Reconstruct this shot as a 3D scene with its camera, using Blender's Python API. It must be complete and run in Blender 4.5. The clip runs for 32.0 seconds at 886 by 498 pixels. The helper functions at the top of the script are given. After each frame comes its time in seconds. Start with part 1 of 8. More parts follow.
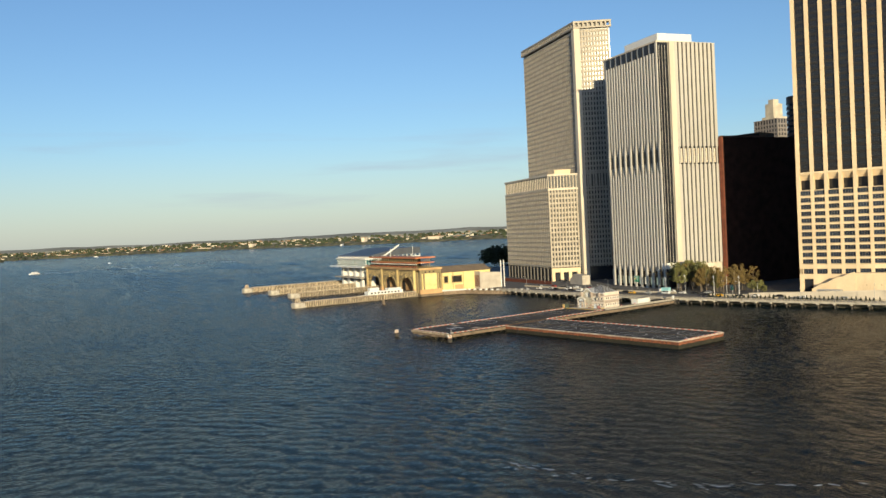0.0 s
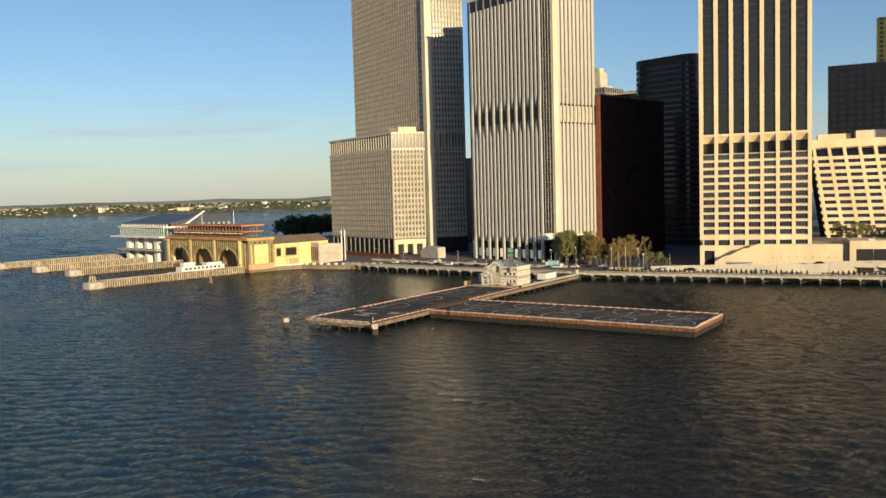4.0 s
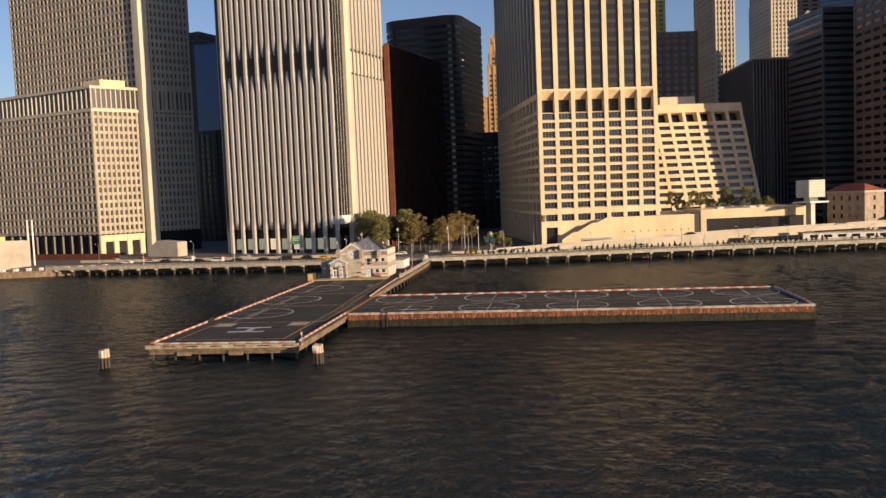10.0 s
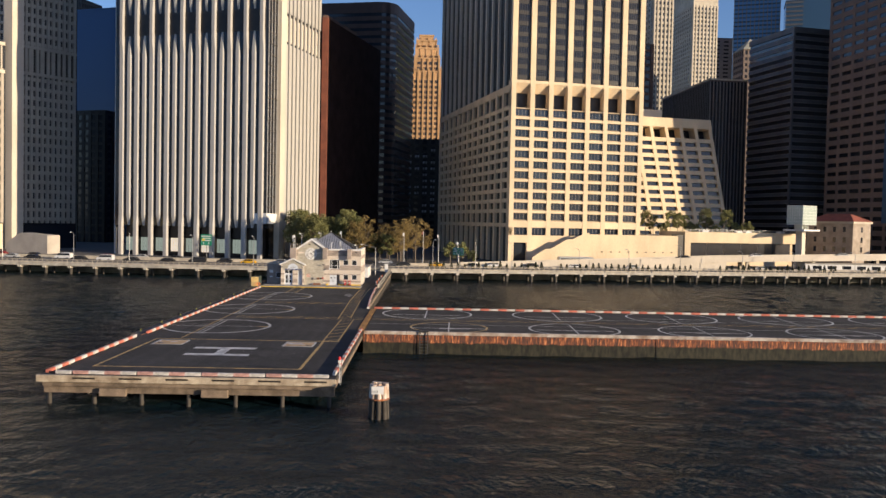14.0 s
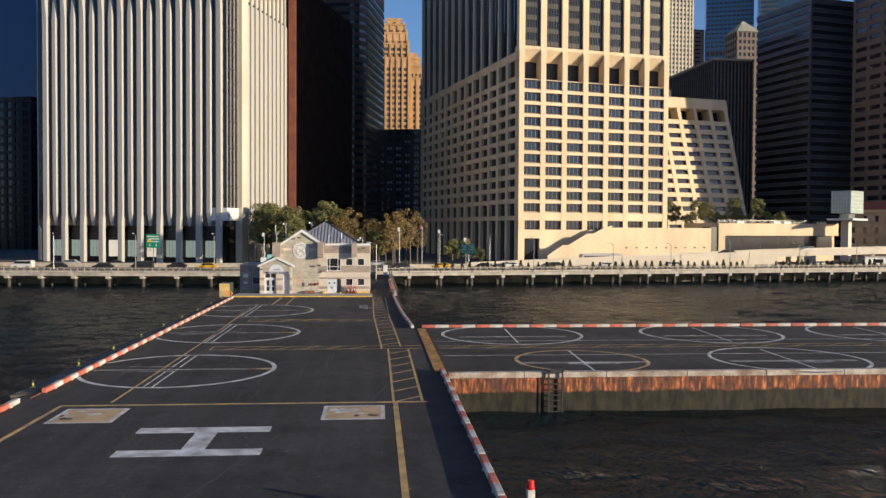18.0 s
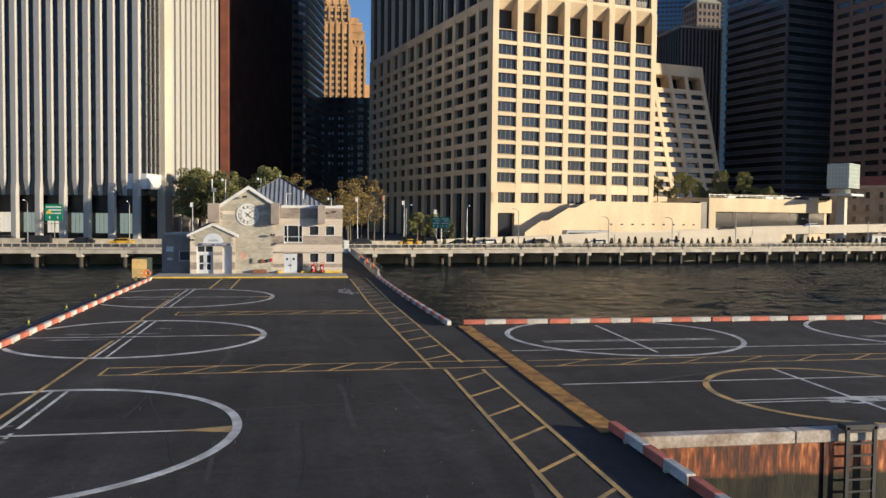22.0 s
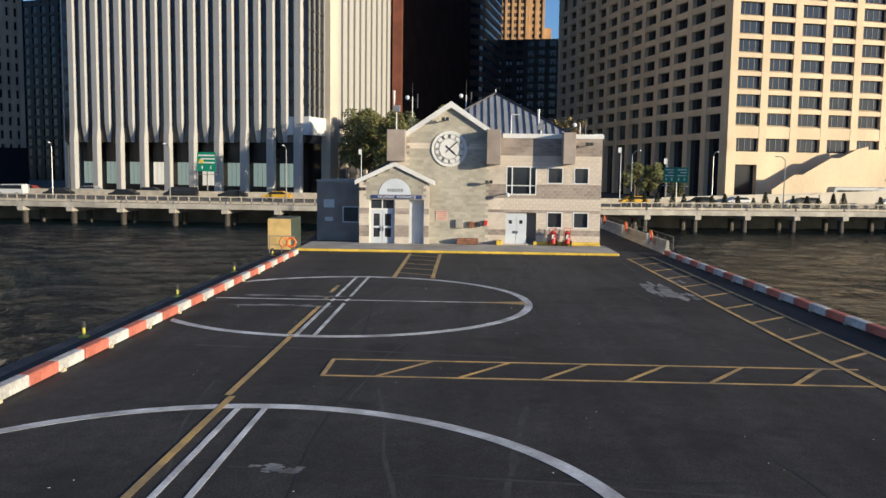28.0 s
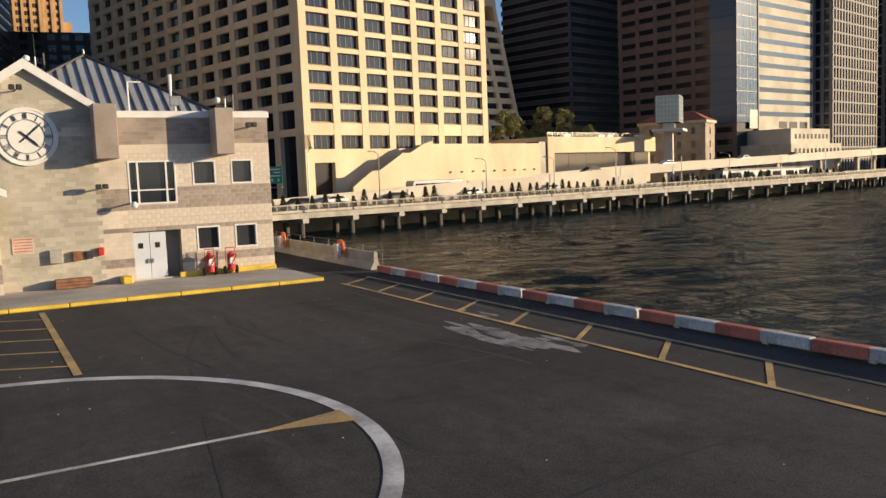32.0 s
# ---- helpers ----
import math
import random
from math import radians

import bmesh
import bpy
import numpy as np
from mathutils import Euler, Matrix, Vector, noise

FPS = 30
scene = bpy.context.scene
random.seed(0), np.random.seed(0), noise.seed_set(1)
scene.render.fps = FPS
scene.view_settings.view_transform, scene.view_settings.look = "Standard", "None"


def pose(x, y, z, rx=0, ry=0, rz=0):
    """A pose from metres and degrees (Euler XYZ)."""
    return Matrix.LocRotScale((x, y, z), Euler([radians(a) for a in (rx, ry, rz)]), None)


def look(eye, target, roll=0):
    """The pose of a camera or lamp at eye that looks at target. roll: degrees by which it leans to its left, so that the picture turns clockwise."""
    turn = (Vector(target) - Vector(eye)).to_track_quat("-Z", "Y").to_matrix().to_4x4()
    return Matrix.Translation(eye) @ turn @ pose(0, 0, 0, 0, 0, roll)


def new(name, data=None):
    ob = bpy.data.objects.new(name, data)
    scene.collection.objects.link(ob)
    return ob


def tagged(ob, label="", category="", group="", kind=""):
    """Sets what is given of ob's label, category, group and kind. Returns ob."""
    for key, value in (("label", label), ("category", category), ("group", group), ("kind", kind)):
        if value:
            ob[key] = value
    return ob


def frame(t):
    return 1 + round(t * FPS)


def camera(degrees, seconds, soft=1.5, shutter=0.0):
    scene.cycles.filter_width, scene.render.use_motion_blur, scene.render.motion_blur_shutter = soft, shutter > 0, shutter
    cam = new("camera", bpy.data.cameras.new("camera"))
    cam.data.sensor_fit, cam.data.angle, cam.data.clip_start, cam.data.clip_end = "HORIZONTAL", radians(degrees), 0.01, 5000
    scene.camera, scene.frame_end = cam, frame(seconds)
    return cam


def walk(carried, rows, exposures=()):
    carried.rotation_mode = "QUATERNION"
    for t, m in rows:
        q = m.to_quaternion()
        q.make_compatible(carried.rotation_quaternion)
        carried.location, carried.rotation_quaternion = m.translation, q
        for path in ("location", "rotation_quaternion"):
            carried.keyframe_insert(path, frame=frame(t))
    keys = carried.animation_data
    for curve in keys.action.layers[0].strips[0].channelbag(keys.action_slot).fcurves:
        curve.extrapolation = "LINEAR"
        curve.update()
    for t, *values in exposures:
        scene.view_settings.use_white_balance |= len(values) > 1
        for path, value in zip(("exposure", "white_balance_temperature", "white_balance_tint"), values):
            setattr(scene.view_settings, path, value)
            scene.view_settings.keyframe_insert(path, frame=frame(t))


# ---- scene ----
cam = camera(56.9, 32.0)
PATH = [
    (0, (2.507, 3.856, 45.594), (3.732, 5.437, 45.548), -2.8),
    (0.5, (2.504, 17.88, 45.789), (3.819, 19.386, 45.778), -1.7),
    (1, (4.684, 32.465, 45.39), (6.066, 33.91, 45.339), -2.4),
    (1.5, (5.493, 46.091, 44.728), (6.93, 47.482, 44.681), -1.4),
    (2, (7.304, 59.464, 44.335), (8.786, 60.806, 44.267), -0.9),
    (2.5, (8.772, 72.39, 43.656), (10.293, 73.684, 43.559), -1.4),
    (3, (10.873, 84.959, 42.356), (12.447, 86.187, 42.243), -1.9),
    (3.5, (13.844, 97.654, 41.788), (15.465, 98.821, 41.665), -1.6),
    (5.5, (28.449, 143.547, 37.261), (30.167, 144.562, 37.127), -2.8),
    (6, (32.952, 154.206, 35.849), (34.71, 155.15, 35.723), -2.4),
    (6.5, (38.312, 164.791, 34.537), (40.074, 165.729, 34.408), -1.3),
    (7, (43.267, 174.856, 33.474), (45.052, 175.741, 33.308), -0.8),
    (7.5, (48.574, 184.697, 32.255), (50.407, 185.475, 32.066), -1.1),
    (8, (54.363, 194.065, 31.389), (56.246, 194.712, 31.207), -0.9),
    (8.5, (60.763, 203.012, 30.301), (62.676, 203.559, 30.104), -2.0),
    (9, (67.146, 211.741, 28.991), (69.08, 212.209, 28.789), -2.5),
    (9.5, (74.08, 219.522, 27.663), (76.036, 219.902, 27.481), -2.8),
    (9.9, (79.855, 225.511, 26.249), (81.829, 225.795, 26.097), -1.8),
    (10, (81.309, 226.893, 26.078), (83.285, 227.167, 25.943), -2.3),
    (10.5, (88.58, 233.347, 24.729), (90.569, 233.522, 24.605), -1.2),
    (11, (95.748, 239.019, 23.509), (97.743, 239.084, 23.395), -0.9),
    (11.5, (102.919, 244.147, 22.434), (104.916, 244.216, 22.34), -0.7),
    (12, (109.931, 248.489, 21.332), (111.93, 248.549, 21.296), -0.0),
    (12.5, (116.693, 252.341, 20.092), (118.691, 252.42, 20.052), 1.3),
    (13, (122.97, 255.689, 19.117), (124.97, 255.689, 19.089), 1.4),
    (13.5, (129.29, 258.454, 18.171), (131.29, 258.433, 18.132), 1.9),
    (14, (135.816, 261.13, 17.035), (137.814, 261.088, 16.968), 1.2),
    (14.5, (142.364, 263.51, 16.116), (144.362, 263.488, 16.032), 0.2),
    (16.5, (166.041, 270.057, 14.24), (168.038, 269.947, 14.244), 1.1),
    (17, (171.644, 271.485, 14.058), (173.64, 271.361, 14.041), 1.3),
    (17.5, (177.242, 272.797, 13.59), (179.236, 272.653, 13.529), 0.2),
    (18, (182.502, 274.021, 13.167), (184.495, 273.858, 13.116), 0.3),
    (18.5, (187.037, 275.023, 12.823), (189.029, 274.849, 12.79), 1.2),
    (19, (191.91, 275.976, 12.38), (193.903, 275.807, 12.335), 1.5),
    (19.5, (196.426, 276.705, 11.749), (198.408, 276.442, 11.704), -0.1),
    (20, (200.898, 277.304, 11.311), (202.869, 276.968, 11.277), 0.6),
    (20.5, (205.175, 277.861, 10.852), (207.142, 277.504, 10.792), 0.8),
    (21, (208.844, 278.384, 10.569), (210.808, 278.015, 10.486), 1.0),
    (21.5, (212.527, 278.824, 10.213), (214.493, 278.471, 10.127), 1.0),
    (22, (215.994, 279.328, 9.876), (217.964, 278.994, 9.79), 0.6),
    (22.5, (219.493, 279.714, 9.546), (221.462, 279.373, 9.454), 0.1),
    (23, (223.009, 279.989, 9.139), (224.975, 279.632, 9.039), 0.6),
    (23.5, (226.168, 280.342, 8.811), (228.133, 280.003, 8.652), 2.6),
    (24, (229.305, 280.696, 8.562), (231.274, 280.393, 8.384), 3.0),
    (24.5, (232.488, 281.046, 8.355), (234.46, 280.762, 8.175), 3.2),
    (25, (235.789, 281.434, 8.12), (237.769, 281.234, 7.921), 2.9),
    (25.5, (238.936, 281.944, 7.986), (240.922, 281.814, 7.792), 2.4),
    (26, (242.02, 282.489, 7.909), (244.013, 282.464, 7.748), 2.3),
    (26.5, (245.161, 283.073, 7.83), (247.155, 283.105, 7.672), 1.3),
    (28.5, (256.275, 284.968, 7.942), (258.266, 285.022, 7.752), 0.8),
    (29, (258.907, 285.501, 7.899), (260.9, 285.492, 7.743), 1.2),
    (29.5, (261.608, 286.007, 7.691), (263.597, 285.86, 7.545), -0.0),
    (30, (263.97, 286.438, 7.619), (265.942, 286.13, 7.482), -1.0),
    (30.5, (266.104, 287.066, 7.589), (268.047, 286.609, 7.457), -2.6),
    (31, (268.159, 287.568, 7.486), (270.071, 287.006, 7.324), -1.8),
    (31.5, (270.064, 287.888, 7.376), (271.903, 287.118, 7.212), -2.2),
    (32, (271.808, 287.955, 7.276), (273.537, 286.966, 7.093), -2.2),
]
# the film's own exposure and white balance: seconds, stops, kelvin, tint
TONE = [(0, 0.47, 6150, 9), (3, 0.47, 6350, 11), (6, 0.42, 6700, 14), (8, 0.36, 7000, 22), (9, 0.26, 7500, 26), (10, 0.42, 6800, 25), (11, 0.48, 6100, 22), (14, 0.52, 5900, 21), (17, 0.5, 5700, 18), (20, 0.48, 5700, 16), (26, 0.48, 5400, 14), (29, 0.5, 5600, 14), (30, 0.5, 6200, 19), (31, 0.52, 6350, 19), (32, 0.55, 6300, 18)]
walk(cam, [(t, look(eye, target, roll)) for t, eye, target, roll in PATH], TONE)

# ---- world, sun ----
SUN_AZ, SUN_EL = 240.3, 9.5      # azimuth of the sun's place, degrees from +x towards +y
world = bpy.data.worlds.new("world")
scene.world = world
world.use_nodes = True
wn = world.node_tree.nodes
wl = world.node_tree.links
sky = wn.new("ShaderNodeTexSky")
sky.sky_type = 'NISHITA'
sky.sun_disc = False
sky.sun_elevation = radians(SUN_EL)
sky.sun_rotation = radians(90 - SUN_AZ)
sky.air_density, sky.dust_density, sky.ozone_density = 1.0, 0.5, 2.4
wn["Background"].inputs["Strength"].default_value = 0.1
# a few thin streaks of cloud low over the harbour
wtc, wsep = wn.new("ShaderNodeTexCoord"), wn.new("ShaderNodeSeparateXYZ")
wl.new(wtc.outputs["Generated"], wsep.inputs[0])
wmap, wnoise = wn.new("ShaderNodeMapping"), wn.new("ShaderNodeTexNoise")
wmap.inputs["Scale"].default_value = (2.2, 2.2, 26.0)
wl.new(wtc.outputs["Generated"], wmap.inputs["Vector"])
wl.new(wmap.outputs[0], wnoise.inputs["Vector"])
wnoise.inputs["Scale"].default_value, wnoise.inputs["Detail"].default_value = 1.6, 5
wramp, wband, wmul, wmix = wn.new("ShaderNodeValToRGB"), wn.new("ShaderNodeValToRGB"), wn.new("ShaderNodeMath"), wn.new("ShaderNodeMixRGB")
wramp.color_ramp.elements[0].position, wramp.color_ramp.elements[1].position = 0.56, 0.72
e = wband.color_ramp.elements
e[0].position, e[1].position = 0.0, 0.16
e[1].color = (0, 0, 0, 1)
e.new(0.06).color = (0.45, 0.45, 0.45, 1)
wl.new(wnoise.outputs["Fac"], wramp.inputs["Fac"])
wl.new(wsep.outputs["Z"], wband.inputs["Fac"])
wmul.operation = 'MULTIPLY'
wl.new(wramp.outputs["Color"], wmul.inputs[0])
wl.new(wband.outputs["Color"], wmul.inputs[1])
wl.new(wmul.outputs[0], wmix.inputs["Fac"])
wl.new(sky.outputs[0], wmix.inputs["Color1"])
wmix.inputs["Color2"].default_value = (3.2, 3.0, 3.3, 1)
# pale haze low on the horizon, all round
whaze, whramp = wn.new("ShaderNodeMixRGB"), wn.new("ShaderNodeValToRGB")
he = whramp.color_ramp.elements
he[0].position, he[1].position = 0.0, 0.13
he[0].color, he[1].color = (0.45, 0.45, 0.45, 1), (0, 0, 0, 1)
whramp.color_ramp.interpolation = 'EASE'
wl.new(wsep.outputs["Z"], whramp.inputs["Fac"])
wl.new(whramp.outputs["Color"], whaze.inputs["Fac"])
whaze.inputs["Color2"].default_value = (5.1, 5.0, 4.3, 1)
wl.new(wmix.outputs[0], whaze.inputs["Color1"])
wtint = wn.new("ShaderNodeMixRGB")
wtint.blend_type = 'MULTIPLY'
wtint.inputs["Fac"].default_value = 1
wtint.inputs["Color2"].default_value = (0.9, 0.97, 1.1, 1)
wl.new(whaze.outputs[0], wtint.inputs["Color1"])
wl.new(wtint.outputs[0], wn["Background"].inputs["Color"])

sun_data = bpy.data.lights.new("sun", 'SUN')
sun_data.energy, sun_data.angle, sun_data.color = 5.0, radians(0.53), (1.0, 0.8, 0.47)
sun = new("sun", sun_data)
sx, sy = math.cos(radians(SUN_AZ)), math.sin(radians(SUN_AZ))
sun.matrix_world = look((sx * 300, sy * 300, 300 * math.tan(radians(SUN_EL))), (0, 0, 0))


# ---- materials ----
def mat(name, base, rough=0.7, metal=0.0, vary=0.15, scale=1.0, fine=20.0, bump=0.0, island=0.0, spec=0.5, tint=None, stretch=(1, 1, 1)):
    """A surface with large stains and fine grain; tint: the colour that the stains turn to; island: change from piece to piece."""
    m = bpy.data.materials.new(name)
    m.use_nodes = True
    n, l = m.node_tree.nodes, m.node_tree.links
    b = n["Principled BSDF"]
    b.inputs["Roughness"].default_value, b.inputs["Metallic"].default_value = rough, metal
    b.inputs["Specular IOR Level"].default_value = spec
    tc = n.new("ShaderNodeTexCoord")
    mp = n.new("ShaderNodeMapping")
    mp.inputs["Scale"].default_value = stretch
    l.new(tc.outputs["Object"], mp.inputs["Vector"])
    big, small = n.new("ShaderNodeTexNoise"), n.new("ShaderNodeTexNoise")
    big.inputs["Scale"].default_value, small.inputs["Scale"].default_value = scale, fine
    big.inputs["Detail"].default_value, small.inputs["Detail"].default_value = 5, 3
    for t in (big, small):
        l.new(mp.outputs[0], t.inputs["Vector"])
    ramp = n.new("ShaderNodeValToRGB")
    dark = tint or tuple(c * (1 - 2.2 * vary) for c in base)
    light = tuple(min(1, c * (1 + vary)) for c in base)
    ramp.color_ramp.elements[0].position, ramp.color_ramp.elements[1].position = 0.3, 0.72
    ramp.color_ramp.elements[0].color, ramp.color_ramp.elements[1].color = (*dark, 1), (*light, 1)
    l.new(big.outputs["Fac"], ramp.inputs["Fac"])
    mul = n.new("ShaderNodeMixRGB")
    mul.blend_type = 'MULTIPLY'
    mul.inputs["Fac"].default_value = min(1, vary * 2.5)
    l.new(ramp.outputs["Color"], mul.inputs["Color1"])
    l.new(small.outputs["Fac"], mul.inputs["Color2"])
    gain = n.new("ShaderNodeMixRGB")
    gain.blend_type = 'MULTIPLY'
    gain.inputs["Fac"].default_value = 1
    g = 1 + min(1, vary * 2.5) * 0.8
    gain.inputs["Color2"].default_value = (g, g, g, 1)
    l.new(mul.outputs[0], gain.inputs["Color1"])
    out = gain.outputs[0]
    if island:
        geo = n.new("ShaderNodeNewGeometry")
        info = n.new("ShaderNodeObjectInfo")
        add = n.new("ShaderNodeMath")
        l.new(geo.outputs["Random Per Island"], add.inputs[0])
        l.new(info.outputs["Random"], add.inputs[1])
        mr = n.new("ShaderNodeMapRange")
        mr.inputs["From Max"].default_value = 2.0
        mr.inputs["To Min"].default_value, mr.inputs["To Max"].default_value = 1 - island, 1 + island
        l.new(add.outputs[0], mr.inputs["Value"])
        hs = n.new("ShaderNodeHueSaturation")
        l.new(mr.outputs[0], hs.inputs["Value"])
        l.new(out, hs.inputs["Color"])
        out = hs.outputs[0]
    l.new(out, b.inputs["Base Color"])
    if bump:
        bp = n.new("ShaderNodeBump")
        bp.inputs["Strength"].default_value, bp.inputs["Distance"].default_value = bump, 0.05
        l.new(small.outputs["Fac"], bp.inputs["Height"])
        l.new(bp.outputs[0], b.inputs["Normal"])
    return m


def glass_mat(name, tint, rough=0.08, blinds=0.0, coat=0.6, ior=1.6):
    """Window glass before a dim room: dark base, glossy coat; blinds: share of panes with a pale blind behind."""
    m = bpy.data.materials.new(name)
    m.use_nodes = True
    n, l = m.node_tree.nodes, m.node_tree.links
    b = n["Principled BSDF"]
    b.inputs["Roughness"].default_value = rough
    b.inputs["IOR"].default_value = ior
    b.inputs["Coat Weight"].default_value = coat
    b.inputs["Coat Roughness"].default_value = 0.05
    geo, info = n.new("ShaderNodeNewGeometry"), n.new("ShaderNodeObjectInfo")
    add, fr = n.new("ShaderNodeMath"), n.new("ShaderNodeMath")
    l.new(geo.outputs["Random Per Island"], add.inputs[0])
    l.new(info.outputs["Random"], add.inputs[1])
    fr.operation = 'FRACT'
    l.new(add.outputs[0], fr.inputs[0])
    ramp = n.new("ShaderNodeValToRGB")
    e = ramp.color_ramp.elements
    e[0].color, e[1].color = (*[c * 0.6 for c in tint], 1), (*[c * 1.3 for c in tint], 1)
    e[1].position = max(0.02, 1 - blinds - 0.01)
    if blinds:
        x = e.new(1 - blinds)
        x.color = (*[min(0.6, c * 4 + 0.12) for c in tint], 1)
    l.new(fr.outputs[0], ramp.inputs["Fac"])
    l.new(ramp.outputs["Color"], b.inputs["Base Color"])
    return m


CREAM = mat("cream_precast", (0.66, 0.525, 0.35), 0.8, vary=0.1, scale=0.12, fine=3, stretch=(1, 1, 0.35))
PALE = mat("pale_concrete", (0.56, 0.5, 0.41), 0.8, vary=0.1, scale=0.1, fine=4, stretch=(1, 1, 0.3))
ALU = mat("pale_aluminium_cladding", (0.43, 0.415, 0.39), 0.55, 0.0, vary=0.08, scale=0.08, fine=3, stretch=(1, 1, 0.2))
DARKGLASS = glass_mat("dark_window_glass", (0.022, 0.025, 0.033), 0.12, coat=0.15, ior=1.5)


def asphalt_mat():
    """Old black asphalt: broad worn patches, dragged streaks along the pier, dark spills, pale grit."""
    m = bpy.data.materials.new("deck_asphalt")
    m.use_nodes = True
    n, l = m.node_tree.nodes, m.node_tree.links
    b = n["Principled BSDF"]
    b.inputs["Roughness"].default_value = 0.86
    b.inputs["Specular IOR Level"].default_value = 0.35
    tc = n.new("ShaderNodeTexCoord")
    col = None
    for sc, det, stretch, lo, hi, p0, p1 in ((0.13, 5, (1, 1, 1), 0.72, 1.3, 0.32, 0.7), (0.9, 4, (0.07, 1, 1), 0.74, 1.22, 0.3, 0.7), (0.6, 4, (1, 0.12, 1), 0.9, 1.1, 0.35, 0.65), (0.45, 3, (1, 1, 1), 0.62, 1.0, 0.3, 0.42), (2.6, 5, (1, 1, 1), 0.82, 1.18, 0.3, 0.7), (38, 2, (1, 1, 1), 0.6, 1.55, 0.36, 0.68)):
        mp, t, r = n.new("ShaderNodeMapping"), n.new("ShaderNodeTexNoise"), n.new("ShaderNodeMapRange")
        mp.inputs["Scale"].default_value = stretch
        mp.inputs["Location"].default_value = (sc * 31, sc * 17, 0)
        l.new(tc.outputs["Object"], mp.inputs["Vector"])
        t.inputs["Scale"].default_value, t.inputs["Detail"].default_value = sc, det
        l.new(mp.outputs[0], t.inputs["Vector"])
        r.inputs["From Min"].default_value, r.inputs["From Max"].default_value = p0, p1
        r.inputs["To Min"].default_value, r.inputs["To Max"].default_value = lo, hi
        l.new(t.outputs["Fac"], r.inputs["Value"])
        if col is None:
            col = r.outputs[0]
        else:
            mu = n.new("ShaderNodeMath")
            mu.operation = 'MULTIPLY'
            l.new(col, mu.inputs[0])
            l.new(r.outputs[0], mu.inputs[1])
            col = mu.outputs[0]
    hs = n.new("ShaderNodeHueSaturation")
    hs.inputs["Color"].default_value = (0.042, 0.039, 0.036, 1)
    l.new(col, hs.inputs["Value"])
    l.new(hs.outputs[0], b.inputs["Base Color"])
    bp = n.new("ShaderNodeBump")
    bp.inputs["Strength"].default_value, bp.inputs["Distance"].default_value = 0.25, 0.02
    l.new(t.outputs["Fac"], bp.inputs["Height"])
    l.new(bp.outputs[0], b.inputs["Normal"])
    return m


ASPHALT = asphalt_mat()
ROADM = mat("road_asphalt", (0.11, 0.105, 0.1), 0.9, vary=0.15, scale=0.2, fine=6)
CONC = mat("weathered_concrete", (0.4, 0.37, 0.32), 0.85, vary=0.16, scale=0.5, fine=8, bump=0.1)
BRICK = mat("red_brick", (0.13, 0.038, 0.02), 0.85, vary=0.15, scale=0.3, fine=10)
BLACKST = mat("brown_granite", (0.1, 0.055, 0.038), 0.5, vary=0.15, scale=0.2, fine=6)


def water_mat():
    """Choppy river: dark body, gloss by Fresnel; fine ripples over the waves of the mesh."""
    m = bpy.data.materials.new("river_water")
    m.use_nodes = True
    n, l = m.node_tree.nodes, m.node_tree.links
    n.remove(n["Principled BSDF"])
    body, gloss, mix = n.new("ShaderNodeBsdfDiffuse"), n.new("ShaderNodeBsdfGlossy"), n.new("ShaderNodeMixShader")
    gloss.inputs["Roughness"].default_value = 0.09
    tc = n.new("ShaderNodeTexCoord")
    last = None
    for sc, det, dist, st, stretch in ((0.75, 3, 0.4, 0.9, (1, 1.6, 1)), (2.4, 4, 0.17, 0.9, (1, 1.7, 1))):
        mp = n.new("ShaderNodeMapping")
        mp.inputs["Scale"].default_value = stretch
        mp.inputs["Rotation"].default_value = (0, 0, 0.5)
        l.new(tc.outputs["Object"], mp.inputs["Vector"])
        t = n.new("ShaderNodeTexNoise")
        t.inputs["Scale"].default_value, t.inputs["Detail"].default_value = sc, det
        l.new(mp.outputs[0], t.inputs["Vector"])
        bp = n.new("ShaderNodeBump")
        bp.inputs["Strength"].default_value, bp.inputs["Distance"].default_value = st, dist
        l.new(t.outputs["Fac"], bp.inputs["Height"])
        if last:
            l.new(last.outputs[0], bp.inputs["Normal"])
        last = bp
    # silt clouds: the body is a little paler in some places
    silt = n.new("ShaderNodeTexNoise")
    silt.inputs["Scale"].default_value, silt.inputs["Detail"].default_value = 0.02, 4
    l.new(tc.outputs["Object"], silt.inputs["Vector"])
    ramp = n.new("ShaderNodeValToRGB")
    e = ramp.color_ramp.elements
    e[0].position, e[1].position = 0.35, 0.7
    e[0].color, e[1].color = (0.005, 0.011, 0.013, 1), (0.007, 0.018, 0.024, 1)
    l.new(silt.outputs["Fac"], ramp.inputs["Fac"])
    l.new(ramp.outputs["Color"], body.inputs["Color"])
    fr = n.new("ShaderNodeFresnel")
    fr.inputs["IOR"].default_value = 1.333
    for node in (body, gloss, fr):
        l.new(last.outputs[0], node.inputs["Normal"])
    hid = n.new("ShaderNodeMath")
    hid.operation = 'MULTIPLY'
    hid.inputs[1].default_value = 0.74
    l.new(fr.outputs[0], hid.inputs[0])
    l.new(hid.outputs[0], mix.inputs["Fac"])
    l.new(body.outputs[0], mix.inputs[1])
    l.new(gloss.outputs[0], mix.inputs[2])
    l.new(mix.outputs[0], n["Material Output"].inputs["Surface"])
    return m


WATER = water_mat()


